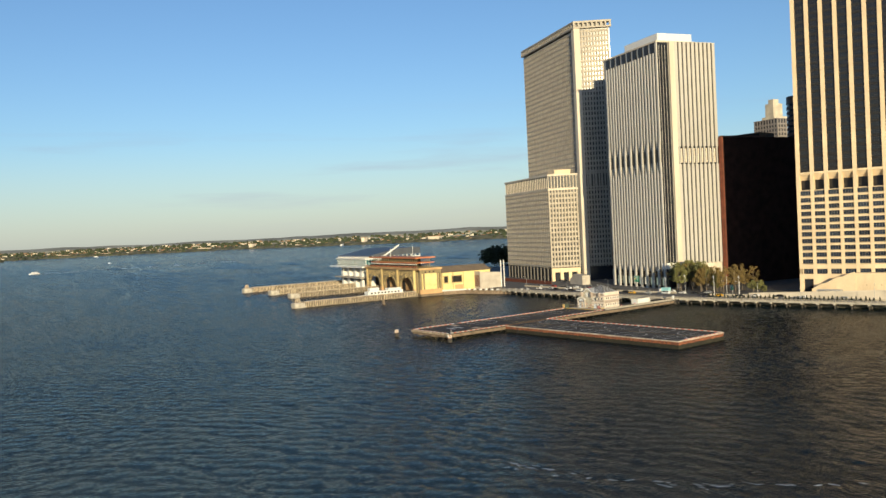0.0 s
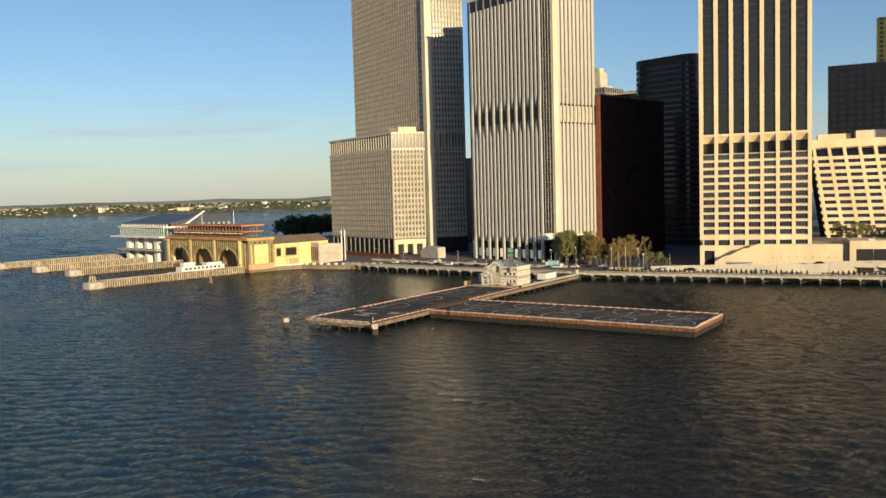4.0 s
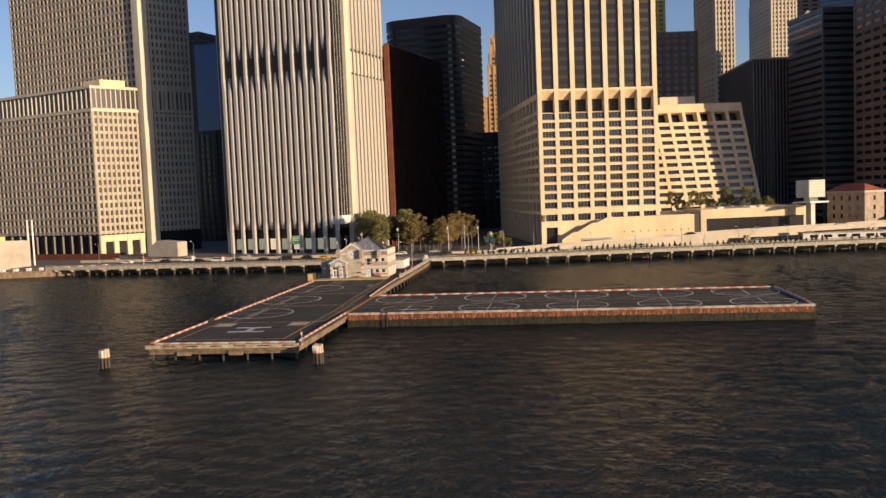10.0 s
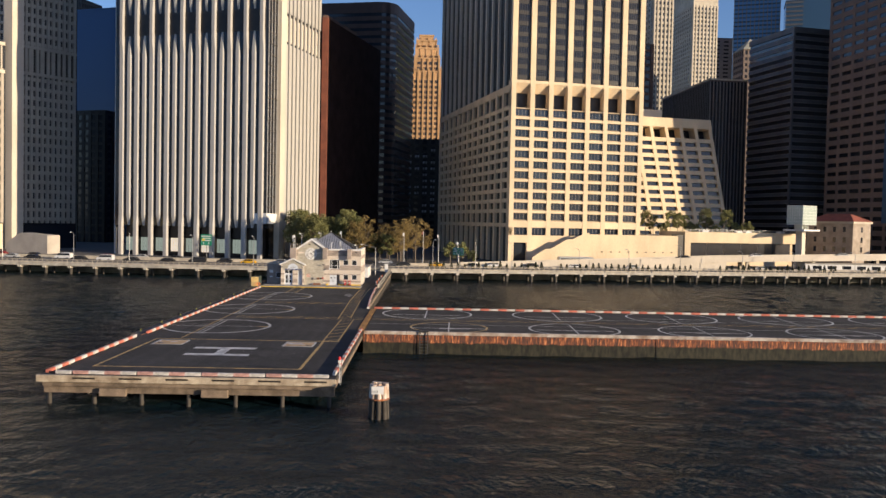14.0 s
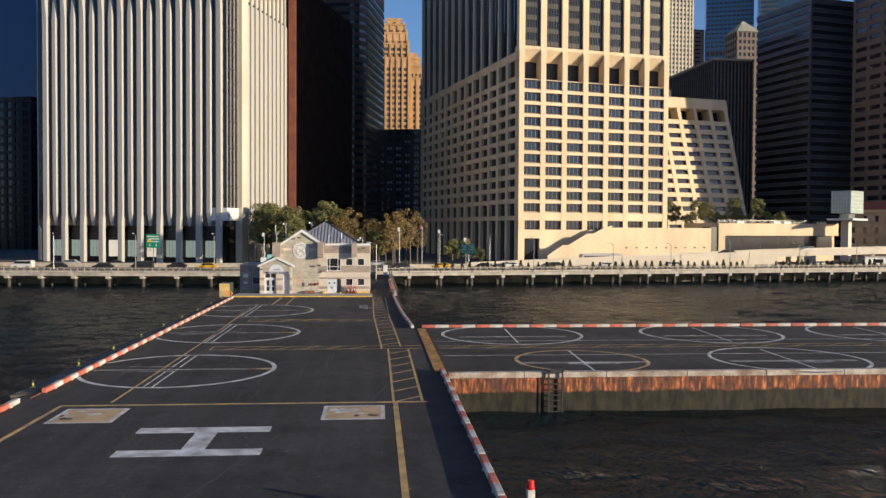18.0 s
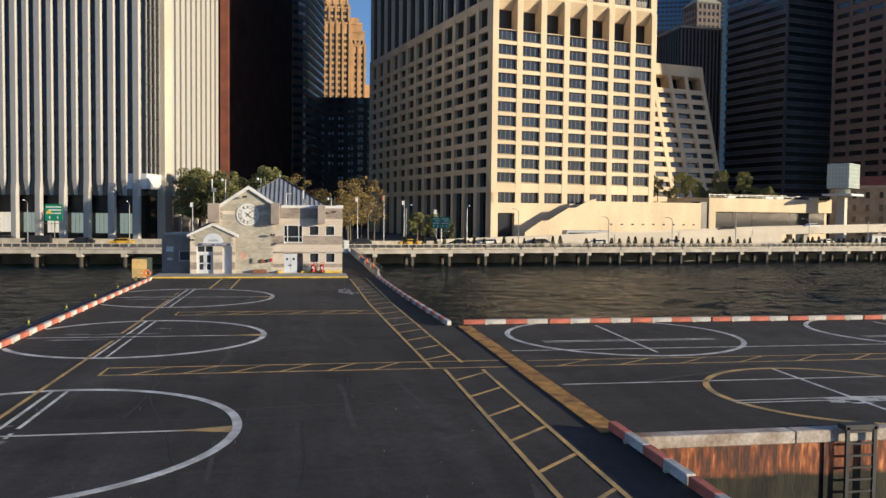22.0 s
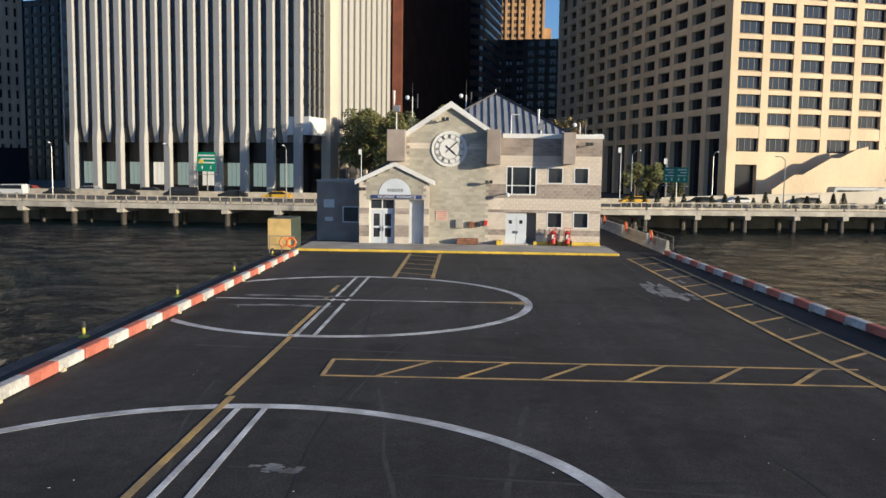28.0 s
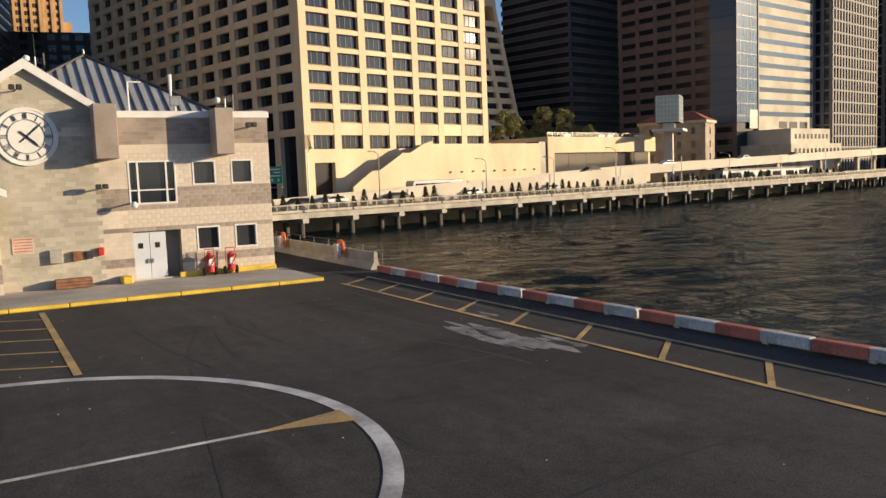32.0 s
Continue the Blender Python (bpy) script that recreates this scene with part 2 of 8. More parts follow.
# ---- mesh helpers ----
def box(bm, x0, y0, z0, x1, y1, z1):
    x0, x1, y0, y1, z0, z1 = min(x0, x1), max(x0, x1), min(y0, y1), max(y0, y1), min(z0, z1), max(z0, z1)
    v = [bm.verts.new(p) for p in ((x0, y0, z0), (x1, y0, z0), (x1, y1, z0), (x0, y1, z0), (x0, y0, z1), (x1, y0, z1), (x1, y1, z1), (x0, y1, z1))]
    for f in ((3, 2, 1, 0), (4, 5, 6, 7), (0, 1, 5, 4), (1, 2, 6, 5), (2, 3, 7, 6), (3, 0, 4, 7)):
        bm.faces.new([v[i] for i in f])
    return bm


def boxes(*bs):
    bm = bmesh.new()
    for b in bs:
        box(bm, *b)
    return bm


def prism(bm, pts, lo, hi, axis='z'):
    """A closed outline drawn out along an axis from lo to hi."""
    def at(p, h):
        return (p[0], p[1], h) if axis == 'z' else ((h, p[0], p[1]) if axis == 'x' else (p[0], h, p[1]))
    a = [bm.verts.new(at(p, lo)) for p in pts]
    b = [bm.verts.new(at(p, hi)) for p in pts]
    k = len(pts)
    faces = [bm.faces.new(list(reversed(a))), bm.faces.new(b)]
    for i in range(k):
        faces.append(bm.faces.new((a[i], a[(i + 1) % k], b[(i + 1) % k], b[i])))
    bmesh.ops.recalc_face_normals(bm, faces=faces)
    return bm


def tube(bm, p, q, r0, r1=None, n=8, caps=True):
    r1 = r0 if r1 is None else r1
    p, q = Vector(p), Vector(q)
    d = (q - p).normalized()
    u = d.orthogonal().normalized()
    w = d.cross(u)
    a, b = [], []
    for i in range(n):
        c = math.cos(2 * math.pi * i / n) * u + math.sin(2 * math.pi * i / n) * w
        a.append(bm.verts.new(p + c * r0))
        b.append(bm.verts.new(q + c * r1))
    for i in range(n):
        bm.faces.new((a[i], a[(i + 1) % n], b[(i + 1) % n], b[i]))
    if caps:
        bm.faces.new(list(reversed(a)))
        bm.faces.new(b)
    return bm


def mesh_of(name, bm, material, bevel=0.0):
    if bevel:
        bmesh.ops.bevel(bm, geom=list(bm.edges), offset=bevel, segments=1, affect='EDGES', clamp_overlap=True)
    me = bpy.data.meshes.new(name)
    bm.to_mesh(me)
    bm.free()
    if material:
        me.materials.append(material)
    return me


def part(name, bm, material, parent=None, label="", bevel=0.0, m=None):
    ob = new(name, mesh_of(name, bm, material, bevel))
    if parent:
        ob.parent = parent
    if m is not None:
        ob.matrix_basis = m
    if label:
        tagged(ob, label)
    return ob


def thing(name, label, category, group="", kind="", m=None):
    ob = new(name)
    ob.empty_display_size = 0.5
    if m is not None:
        ob.matrix_basis = m
    return tagged(ob, label, category, group, kind)


def again(name, me, parent, m):
    """One more piece on a shared mesh."""
    ob = new(name, me)
    ob.parent = parent
    ob.matrix_basis = m
    return ob


T = Matrix.Translation
DECK = 2.75

# ---- water, shore ----
def graded(lo, a, b, hi, step):
    """Even steps from a to b, slowly growing ones out to lo and hi."""
    mid = list(np.arange(a, b, step))
    down, up, d = [], [], step
    x = a
    while x > lo:
        d *= 1.027
        x -= d
        down.append(x)
    x, d = mid[-1], step
    while x < hi:
        d *= 1.027
        x += d
        up.append(x)
    return np.array(down[::-1] + mid + up)


def water_sheet():
    """One sheet to the horizon with wind chop as real waves, which lengthen far off."""
    STEP = 0.85
    xs, ys = graded(-2500, 60, 372, 4500, STEP), graded(-3000, 110, 440, 5000, STEP)
    U, V = np.meshgrid(np.arange(len(xs)) * STEP, np.arange(len(ys)) * STEP, indexing='ij')
    X, Y = np.meshgrid(xs, ys, indexing='ij')
    grow = np.sqrt(np.gradient(xs)[:, None] * np.gradient(ys)[None, :]) / STEP
    H = np.zeros_like(X)
    rs = np.random.RandomState(5)
    for i in range(56):
        lam = 2.6 * (2.5 ** rs.rand())
        a = radians(200) + rs.randn() * 0.65
        k = 2 * math.pi / lam
        H += 0.015 / k * np.sin(k * (U * math.cos(a) + V * math.sin(a)) + rs.rand() * 6.283)
    # gusts: rougher and calmer patches
    G = 1.0 + 0.3 * np.sin(X * 0.031 + 1.2 * np.sin(Y * 0.017)) * np.sin(Y * 0.027 + 0.7 * np.sin(X * 0.019))
    H *= G * np.minimum(grow, 14)
    nx, ny = len(xs), len(ys)
    co = np.stack([X, Y, H], axis=-1).reshape(-1, 3)
    i, j = np.meshgrid(np.arange(nx - 1), np.arange(ny - 1), indexing='ij')
    v = (i * ny + j).reshape(-1)
    quads = np.stack([v, v + ny, v + ny + 1, v + 1], axis=-1)
    me = bpy.data.meshes.new("water")
    me.vertices.add(len(co))
    me.vertices.foreach_set("co", co.reshape(-1))
    me.loops.add(quads.size)
    me.loops.foreach_set("vertex_index", quads.reshape(-1))
    me.polygons.add(len(quads))
    me.polygons.foreach_set("loop_start", np.arange(0, quads.size, 4))
    me.polygons.foreach_set("use_smooth", np.ones(len(quads), dtype=bool))
    me.update(calc_edges=True)
    me.validate()
    me.materials.append(WATER)
    return new("water", me)


tagged(water_sheet(), "dark rippled river water", "water", kind="structure")
LAND = 3.0
EDGE = [(-200, 440), (20, 408), (60, 402), (106, 393), (125, 390), (208, 376), (250, 370), (275, 366), (334, 366), (400, 372), (425, 376)]


def edge_x(y):
    """The river side of the esplanade at y."""
    for (y0, x0), (y1, x1) in zip(EDGE, EDGE[1:]):
        if y <= y1:
            return x0 + (x1 - x0) * (y - y0) / (y1 - y0)
    return EDGE[-1][1]


bm = bmesh.new()
prism(bm, [(edge_x(y) + 9, y) for y, _ in EDGE] + [(385, 470), (395, 620), (700, 700), (1600, 700), (1600, -200)], -3, LAND - 0.25)
tagged(part("ground", bm, ROADM), "grey paved city ground behind the sea wall", "ground", kind="structure")

# ---- pier and barge ----
WHITEP = mat("worn_white_paint", (0.62, 0.62, 0.6), 0.75, vary=0.2, scale=1.2, fine=14, tint=(0.3, 0.29, 0.28))
YELLOWP = mat("worn_yellow_paint", (0.56, 0.355, 0.11), 0.75, vary=0.2, scale=1.0, fine=14, tint=(0.25, 0.19, 0.1))
YELLOWK = mat("yellow_kerb_paint", (0.72, 0.5, 0.06), 0.7, vary=0.15, scale=1.0, fine=12)
REDP = mat("worn_red_paint", (0.5, 0.15, 0.1), 0.75, vary=0.2, scale=1.5, fine=12, island=0.25)
PINKP = mat("faded_pink_paint", (0.5, 0.29, 0.25), 0.8, vary=0.25, scale=1.5, fine=12, island=0.3)
WHITEB = mat("weathered_white_beam", (0.55, 0.53, 0.5), 0.75, vary=0.22, scale=1.5, fine=12, island=0.2)
TIMBER = mat("weathered_timber", (0.2, 0.15, 0.105), 0.9, vary=0.25, scale=0.8, fine=10, bump=0.2, island=0.2)
WETWOOD = mat("wet_dark_piles", (0.06, 0.05, 0.04), 0.7, vary=0.25, scale=0.8, fine=10, island=0.2)
RUST = mat("rusty_steel", (0.3, 0.11, 0.04), 0.8, vary=0.28, scale=0.9, fine=7, tint=(0.1, 0.05, 0.035), bump=0.2)
RUSTY = mat("rusty_yellow_plate", (0.48, 0.25, 0.05), 0.8, vary=0.28, scale=1.5, fine=8, tint=(0.16, 0.07, 0.03))
TANPAD = mat("worn_tan_pad_paint", (0.52, 0.36, 0.19), 0.8, vary=0.16, scale=1.3, fine=9, tint=(0.4, 0.27, 0.14))
SCRUB = mat("scraped_paint_patch", (0.27, 0.26, 0.25), 0.85, vary=0.3, scale=1.4, fine=8, tint=(0.1, 0.098, 0.095), stretch=(1, 1, 1))
STAIN = mat("oil_stain", (0.026, 0.02, 0.016), 0.75, vary=0.25, scale=1.2, fine=9)
STEEL = mat("galvanised_steel", (0.34, 0.34, 0.34), 0.45, 0.7, vary=0.12, scale=2, fine=12)
INKW = mat("dark_timber_gap", (0.02, 0.017, 0.014), 0.9, vary=0.1, scale=1)
DARKST = mat("dark_painted_steel", (0.05, 0.05, 0.052), 0.5, 0.3, vary=0.12, scale=2, fine=12)


def hull_mat():
    """Barge side: rust runs on the upper half, wet weed below."""
    m = mat("barge_hull", (0.46, 0.18, 0.07), 0.85, vary=0.3, scale=4.6, fine=14, tint=(0.075, 0.035, 0.026), stretch=(1, 1, 0.22), bump=0.25)
    n, l = m.node_tree.nodes, m.node_tree.links
    b = n["Principled BSDF"]
    streaks = n["Color Ramp"].color_ramp.elements
    streaks[0].position, streaks[1].position = 0.42, 0.7
    streaks.new(0.57).color = (0.22, 0.07, 0.028, 1)
    old = b.inputs["Base Color"].links[0].from_socket
    tc = n.new("ShaderNodeTexCoord")
    sep = n.new("ShaderNodeSeparateXYZ")
    l.new(tc.outputs["Object"], sep.inputs[0])
    nz = n.new("ShaderNodeTexNoise")
    nz.inputs["Scale"].default_value = 0.7
    l.new(tc.outputs["Object"], nz.inputs["Vector"])
    add = n.new("ShaderNodeMath")
    add.operation = 'MULTIPLY_ADD'
    add.inputs[1].default_value = 0.5
    l.new(nz.outputs["Fac"], add.inputs[0])
    l.new(sep.outputs["Z"], add.inputs[2])
    ramp = n.new("ShaderNodeValToRGB")
    e = ramp.color_ramp.elements
    e[0].position, e[1].position = 0.5, 0.56
    e[0].color, e[1].color = (0, 0, 0, 1), (1, 1, 1, 1)
    sc = n.new("ShaderNodeMath")
    sc.operation = 'MULTIPLY'
    sc.inputs[1].default_value = 0.31
    l.new(add.outputs[0], sc.inputs[0])
    l.new(sc.outputs[0], ramp.inputs["Fac"])
    mix = n.new("ShaderNodeMixRGB")
    weed, wr, wm = n.new("ShaderNodeTexNoise"), n.new("ShaderNodeValToRGB"), n.new("ShaderNodeMapping")
    wm.inputs["Scale"].default_value = (1, 1, 0.35)
    weed.inputs["Scale"].default_value, weed.inputs["Detail"].default_value = 2.4, 6
    l.new(tc.outputs["Object"], wm.inputs["Vector"])
    l.new(wm.outputs[0], weed.inputs["Vector"])
    l.new(weed.outputs["Fac"], wr.inputs["Fac"])
    w = wr.color_ramp.elements
    w[0].position, w[1].position = 0.36, 0.68
    w[0].color, w[1].color = (0.006, 0.006, 0.004, 1), (0.034, 0.032, 0.017, 1)
    l.new(wr.outputs["Color"], mix.inputs["Color1"])
    l.new(ramp.outputs["Color"], mix.inputs["Fac"])
    l.new(old, mix.inputs["Color2"])
    l.new(mix.outputs[0], b.inputs["Base Color"])
    return m


HULL = hull_mat()
COPE = mat("stained_concrete_coping", (0.42, 0.39, 0.35), 0.85, vary=0.28, scale=0.9, fine=9, tint=(0.2, 0.14, 0.1), bump=0.2, island=0.12)
PX0, PX1, PY0, PY1 = 208.7, 324.0, 269.0, 295.1
PYB = 270.6      # right edge past the barge
pier = thing("pier", "timber-piled helicopter pier with a black asphalt deck", "pier", kind="structure")
bm = bmesh.new()
prism(bm, [(PX0, PY0), (266.9, PY0), (267.2, PYB), (366.5, PYB), (366.5, 283), (PX1, 284), (PX1, PY1 + 1.4), (PX0, PY1)], 2.3, DECK)
part("deck", bm, ASPHALT, pier, "black asphalt deck with worn patches")
for z0, z1, o in ((1.75, 2.3, 0.0), (1.1, 1.72, -0.35)):
    part("fascia_beam", boxes((PX0 - 0.1 + o * -1, PY0 + 0.1, z0, PX0 + 0.4 - o, PY1 - 0.2, z1)), TIMBER, pier)
    part("fascia_beam", boxes((PX0 + 0.5, PY0 + 0.05 - o, z0, 241, PY0 + 0.4 - o, z1)), TIMBER, pier)
    part("fascia_beam", boxes((267, PYB + 0.05 - o, z0, 362, PYB + 0.4 - o, z1)), TIMBER, pier)
    part("fascia_beam", boxes((PX0 + 0.5, PY1 - 0.5 + o, z0, PX1, PY1 - 0.15 + o, z1)), TIMBER, pier)
for x in (PX0 + 0.05,):
    for y in (278.5, 287.5):
        part("fender", boxes((x - 0.25, y, 0.9, x + 0.1, y + 2.4, 1.6)), TIMBER, pier, bevel=0.05)
bm = bmesh.new()
tube(bm, (0, 0, -3), (0, 0, 1.75), 0.2, 0.19, 10)
pile_me = mesh_of("pile", bm, WETWOOD)
k = 0
for x in [PX0 + 0.7] + [214 + 5 * i for i in range(31)]:
    ys = (269.6, 273.8, 278, 282.2, 286.4, 290.6, 294.6) if x < 212 else (271.0, 277, 283, 289, 294.5)
    for y in ys:
        if x > PX1 and y > 284:
            continue
        k += 1
        again("pile", pile_me, pier, T((x, y, 0)) @ Matrix.Rotation(0.02 * math.sin(k * 7.1), 4, 'X'))

barge = thing("barge", "long rusty steel barge with a black asphalt landing deck", "barge")
BX0, BX1, BY0, BY1 = 240.3, 267.6, 179.4, 268.9
part("hull", boxes((BX0, BY0, -1.5, BX1, BY1, 2.62)), HULL, barge, "rust-streaked steel hull")
part("deck", boxes((BX0 + 0.7, BY0 + 0.7, 2.62, BX1 - 0.2, BY1 - 0.05, DECK)), ASPHALT, barge, "black asphalt deck")
y = BY0
while y < BY1 - 1:
    L = min(6.0, BY1 - y)
    part("coping", boxes((BX0 - 0.06, y + 0.02, 2.45, BX0 + 0.5, y + L - 0.02, 2.86)), COPE, barge, bevel=0.03)
    y += L
x = BX0 + 0.62
while x < BX1 - 1:
    part("coping", boxes((x, BY0 - 0.06, 2.45, min(x + 5.9, BX1), BY0 + 0.6, 2.86)), COPE, barge, bevel=0.03)
    x += 6
for y in (262.2, 231.0, 200.5):
    part("hull_rib", boxes((BX0 - 0.07, y, -1, BX0, y + 0.16, 2.45)), HULL, barge)
lad = part("ladder", boxes((BX0 - 0.3, 260.6, -0.6, BX0 - 0.2, 260.72, 3.0), (BX0 - 0.3, 261.6, -0.6, BX0 - 0.2, 261.72, 3.0), *[(BX0 - 0.28, 260.72, z, BX0 - 0.22, 261.6, z + 0.07) for z in (0, 0.4, 0.8, 1.2, 1.6, 2.0, 2.4, 2.8)], (BX0 - 0.3, 260.55, 2.9, BX0 + 0.15, 261.75, 3.06)), DARKST, barge, "dark steel ladder")
plate = tagged(part("gangway_plate", boxes((241.2, 268.92, DECK + 0.015, 266.6, 269.75, DECK + 0.05)), RUSTY), "rusty yellow steel plate bridging pier and barge", "plate")


# painted marks: each one a thin layer of paint on the deck
def paint(name, bs, material, parent, z=DECK + 0.005, h=0.004):
    return part(name, boxes(*[(x0, y0, z, x1, y1, z + h) for x0, y0, x1, y1 in bs]), material, parent)


def slanted(bm, p, q, w, z=DECK + 0.005, h=0.004):
    d = (Vector(q) - Vector(p)).normalized()
    s = Vector((-d.y, d.x)) * w / 2
    prism(bm, [tuple(Vector(p) + s), tuple(Vector(p) - s), tuple(Vector(q) - s), tuple(Vector(q) + s)], z, z + h)


def ring(name, cx, cy, r, w, material, parent, z=DECK + 0.005, a0=0, a1=360, cut=None, wavy=0.03):
    bm = bmesh.new()
    n = 96
    vs = []
    for i in range(n + 1):
        a = radians(a0 + (a1 - a0) * i / n)
        wob = wavy * math.sin(3 * a + cx)
        y1, y2 = cy + (r + wob) * math.sin(a), cy + (r - w + wob) * math.sin(a)
        if cut:
            y1, y2 = min(y1, cut), min(y2, cut)
        vs.append([bm.verts.new((cx + (r + wob) * math.cos(a), y1, z)), bm.verts.new((cx + (r - w + wob) * math.cos(a), y2, z))])
    for p, q in zip(vs, vs[1:]):
        if cut and min(p[0].co.y, q[0].co.y) >= cut - 0.01:
            continue
        bm.faces.new((p[0], q[0], q[1], p[1]))
    ext = bmesh.ops.extrude_face_region(bm, geom=list(bm.faces))
    bmesh.ops.translate(bm, verts=[v for v in ext["geom"] if isinstance(v, bmesh.types.BMVert)], vec=(0, 0, 0.004))
    bmesh.ops.recalc_face_normals(bm, faces=list(bm.faces))
    return part(name, bm, material, parent)


LEFT = 294.55
for cx, cy_, r_, oy in ((243.3, 288.3, 6.95, -0.2), (264.2, 288.55, 7.05, 0.1), (286.05, 289.2, 7.45, 0.5)):
    ring("landing_circle", cx, cy_, r_, 0.32, WHITEP, pier, cut=LEFT)
    paint("cross_line", [(cx - 0.06, cy_ - r_ + 0.3, cx + 0.06, 294.5)], WHITEP, pier, h=0.005)
    paint("guide_line", [(x0, yy + oy, x1, yy + oy + 0.13) for yy in (289.2, 288.62) for x0, x1 in ((cx - r_ + 0.2, cx - 0.8), (cx - 0.3, cx + 0.3), (cx + 0.9, cx + r_ - 0.3))], WHITEP, pier, h=0.006)
    bm = bmesh.new()
    prism(bm, [(cx - 0.42, cy_ - r_ + 0.3), (cx + 0.42, cy_ - r_ + 0.3), (cx, cy_ - r_ + 2.1)], DECK + 0.0105, DECK + 0.0125)
    part("tip_mark", bm, YELLOWP, pier)
paint("centre_line", [(232, 289.5, 257.5, 289.66), (257.8, 289.56, 262.8, 289.72), (265.5, 289.68, 271.8, 289.84), (271.9, 289.8, 278.8, 289.96), (279, 289.93, 284.3, 290.09), (286.2, 290.02, 286.7, 290.18), (288.0, 290.1, 290.2, 290.26)], YELLOWP, pier, z=DECK + 0.011)
paint("pad_outline", [(213.0, 272.7, 213.3, 292.3), (231.1, 270.9, 231.4, 292.3), (213.3, 292.05, 231.1, 292.3), (213.3, 272.7, 231.1, 273.0)], YELLOWP, pier)
for y0 in (288.0, 273.5):
    paint("corner_pad_rim", [(226.9, y0, 230.4, y0 + 3.5)], WHITEP, pier, z=DECK + 0.005)
    paint("corner_pad", [(227.15, y0 + 0.22, 230.15, y0 + 3.28)], TANPAD, pier, z=DECK + 0.0095)
paint("letter_h", [(224.5, 279.4, 225.6, 286.1), (220.2, 279.3, 221.3, 286.0), (221.3, 282.0, 224.5, 283.1)], WHITEP, pier)
for p, q in (((231.4, 272.95), (252.6, 272.97)), ((231.4, 271.22), (252.4, 271.25)), ((252.8, 273.5), (280, 274.3)), ((279.9, 274.3), (304.2, 274.45)), ((254.3, 271.85), (280, 272.48)), ((279.9, 272.48), (305.6, 272.65))):
    bm = bmesh.new()
    slanted(bm, p, q, 0.16, z=DECK + 0.0095)
    part("walkway_line", bm, YELLOWP, pier)
for i in range(7):
    bm = bmesh.new()
    slanted(bm, (250.2 - 3.15 * i, 272.9), (251.75 - 3.15 * i, 271.3), 0.15)
    part("walkway_rung", bm, YELLOWP, pier)
for i in range(17):
    o = 0.012 * i if i < 8 else 0.09 + 0.088 * (i - 8)
    bm = bmesh.new()
    slanted(bm, (303.9 - 3.05 * i, 274.4 - o), (305.4 - 3.05 * i, 272.6 - 0.85 * o), 0.15)
    part("walkway_rung", bm, YELLOWP, pier)
for x0, x1 in ((273.9, 275.7), (252.95, 254.65)):
    bm = bmesh.new()
    for x in (x0, x1):
        slanted(bm, (x, 288.1), (x, 269.9 if x < 260 else 273.8), 0.12)
    slanted(bm, (x0, 288.05), (x1 - 0.1, 288.05), 0.12, z=DECK + 0.0095)
    for i in range(6):
        slanted(bm, (x0, 286.7 - 2.1 * i), (x1, 285.3 - 2.1 * i), 0.12, z=DECK + 0.0095)
    part("hatched_strip", bm, YELLOWP, pier)
bm = bmesh.new()
for y in (286.05, 287.95):
    slanted(bm, (293.2, y), (305.0, y), 0.2)
for i in range(5):
    slanted(bm, (294.4 + 2.2 * i, 286.15), (295.2 + 2.2 * i, 287.85), 0.12, z=DECK + 0.0095)
part("entry_walk", bm, YELLOWP, pier)


def blotch(name, x0, y0, lx, ly, seed, material, parent, n=9):
    """A ragged patch made of a few overlapping torn strokes."""
    rnd = random.Random(seed)
    bm = bmesh.new()
    for i in range(n):
        cx, cy = x0 + rnd.uniform(-lx, lx), y0 + rnd.uniform(-ly, ly)
        a, b = rnd.uniform(0.4, 1) * lx * 0.6, rnd.uniform(0.3, 1) * ly * 0.5
        pts = []
        for j in range(14):
            t = 2 * math.pi * j / 14
            r = rnd.uniform(0.55, 1.1)
            pts.append((cx + a * r * math.cos(t), cy + b * r * math.sin(t)))
        bm.faces.new([bm.verts.new((px, py, DECK + 0.003 + 0.0002 * i)) for px, py in pts])
    return part(name, bm, material, parent)


blotch("scraped_patch", 290.4, 275.7, 2.2, 0.55, 3, SCRUB, pier, 26)
blotch("scraped_patch", 294.2, 274.1, 0.9, 0.3, 31, SCRUB, pier, 9)
blotch("scraped_patch", 288.9, 274.9, 0.9, 0.35, 32, SCRUB, pier, 9)
for x_, y_, ly_, sd_ in ((263.3, 291.1, 1.9, 5), (265.3, 291.2, 1.4, 6), (265.4, 288.4, 0.9, 7), (267.4, 287.7, 0.5, 71), (284.5, 291.4, 1.5, 8), (286.9, 291.3, 1.8, 9), (242.6, 290.6, 1.9, 10), (244.6, 290.4, 1.5, 11)):
    blotch("scraped_patch", x_, y_, 0.2, ly_, sd_, SCRUB, pier, 15)
blotch("dark_stain", 257.0, 279.6, 0.9, 0.8, 51, STAIN, pier, 12)
blotch("dark_stain", 262.0, 282.6, 1.6, 0.12, 52, STAIN, pier, 9)

for px, py, sd in ((228.6, 275.4, 41), (228.9, 276.2, 42), (229.1, 290.4, 43)):
    bl = blotch("pad_flake", px, py, 0.7, 0.9, sd, WHITEP, pier, 5)
    bl.location.z = 0.012
for px, py, sd in ((227.9, 275.0, 44), (228.3, 290.9, 45)):
    bl = blotch("pad_scorch", px, py, 0.5, 0.9, sd, ASPHALT, pier, 3)
    bl.location.z = 0.0125

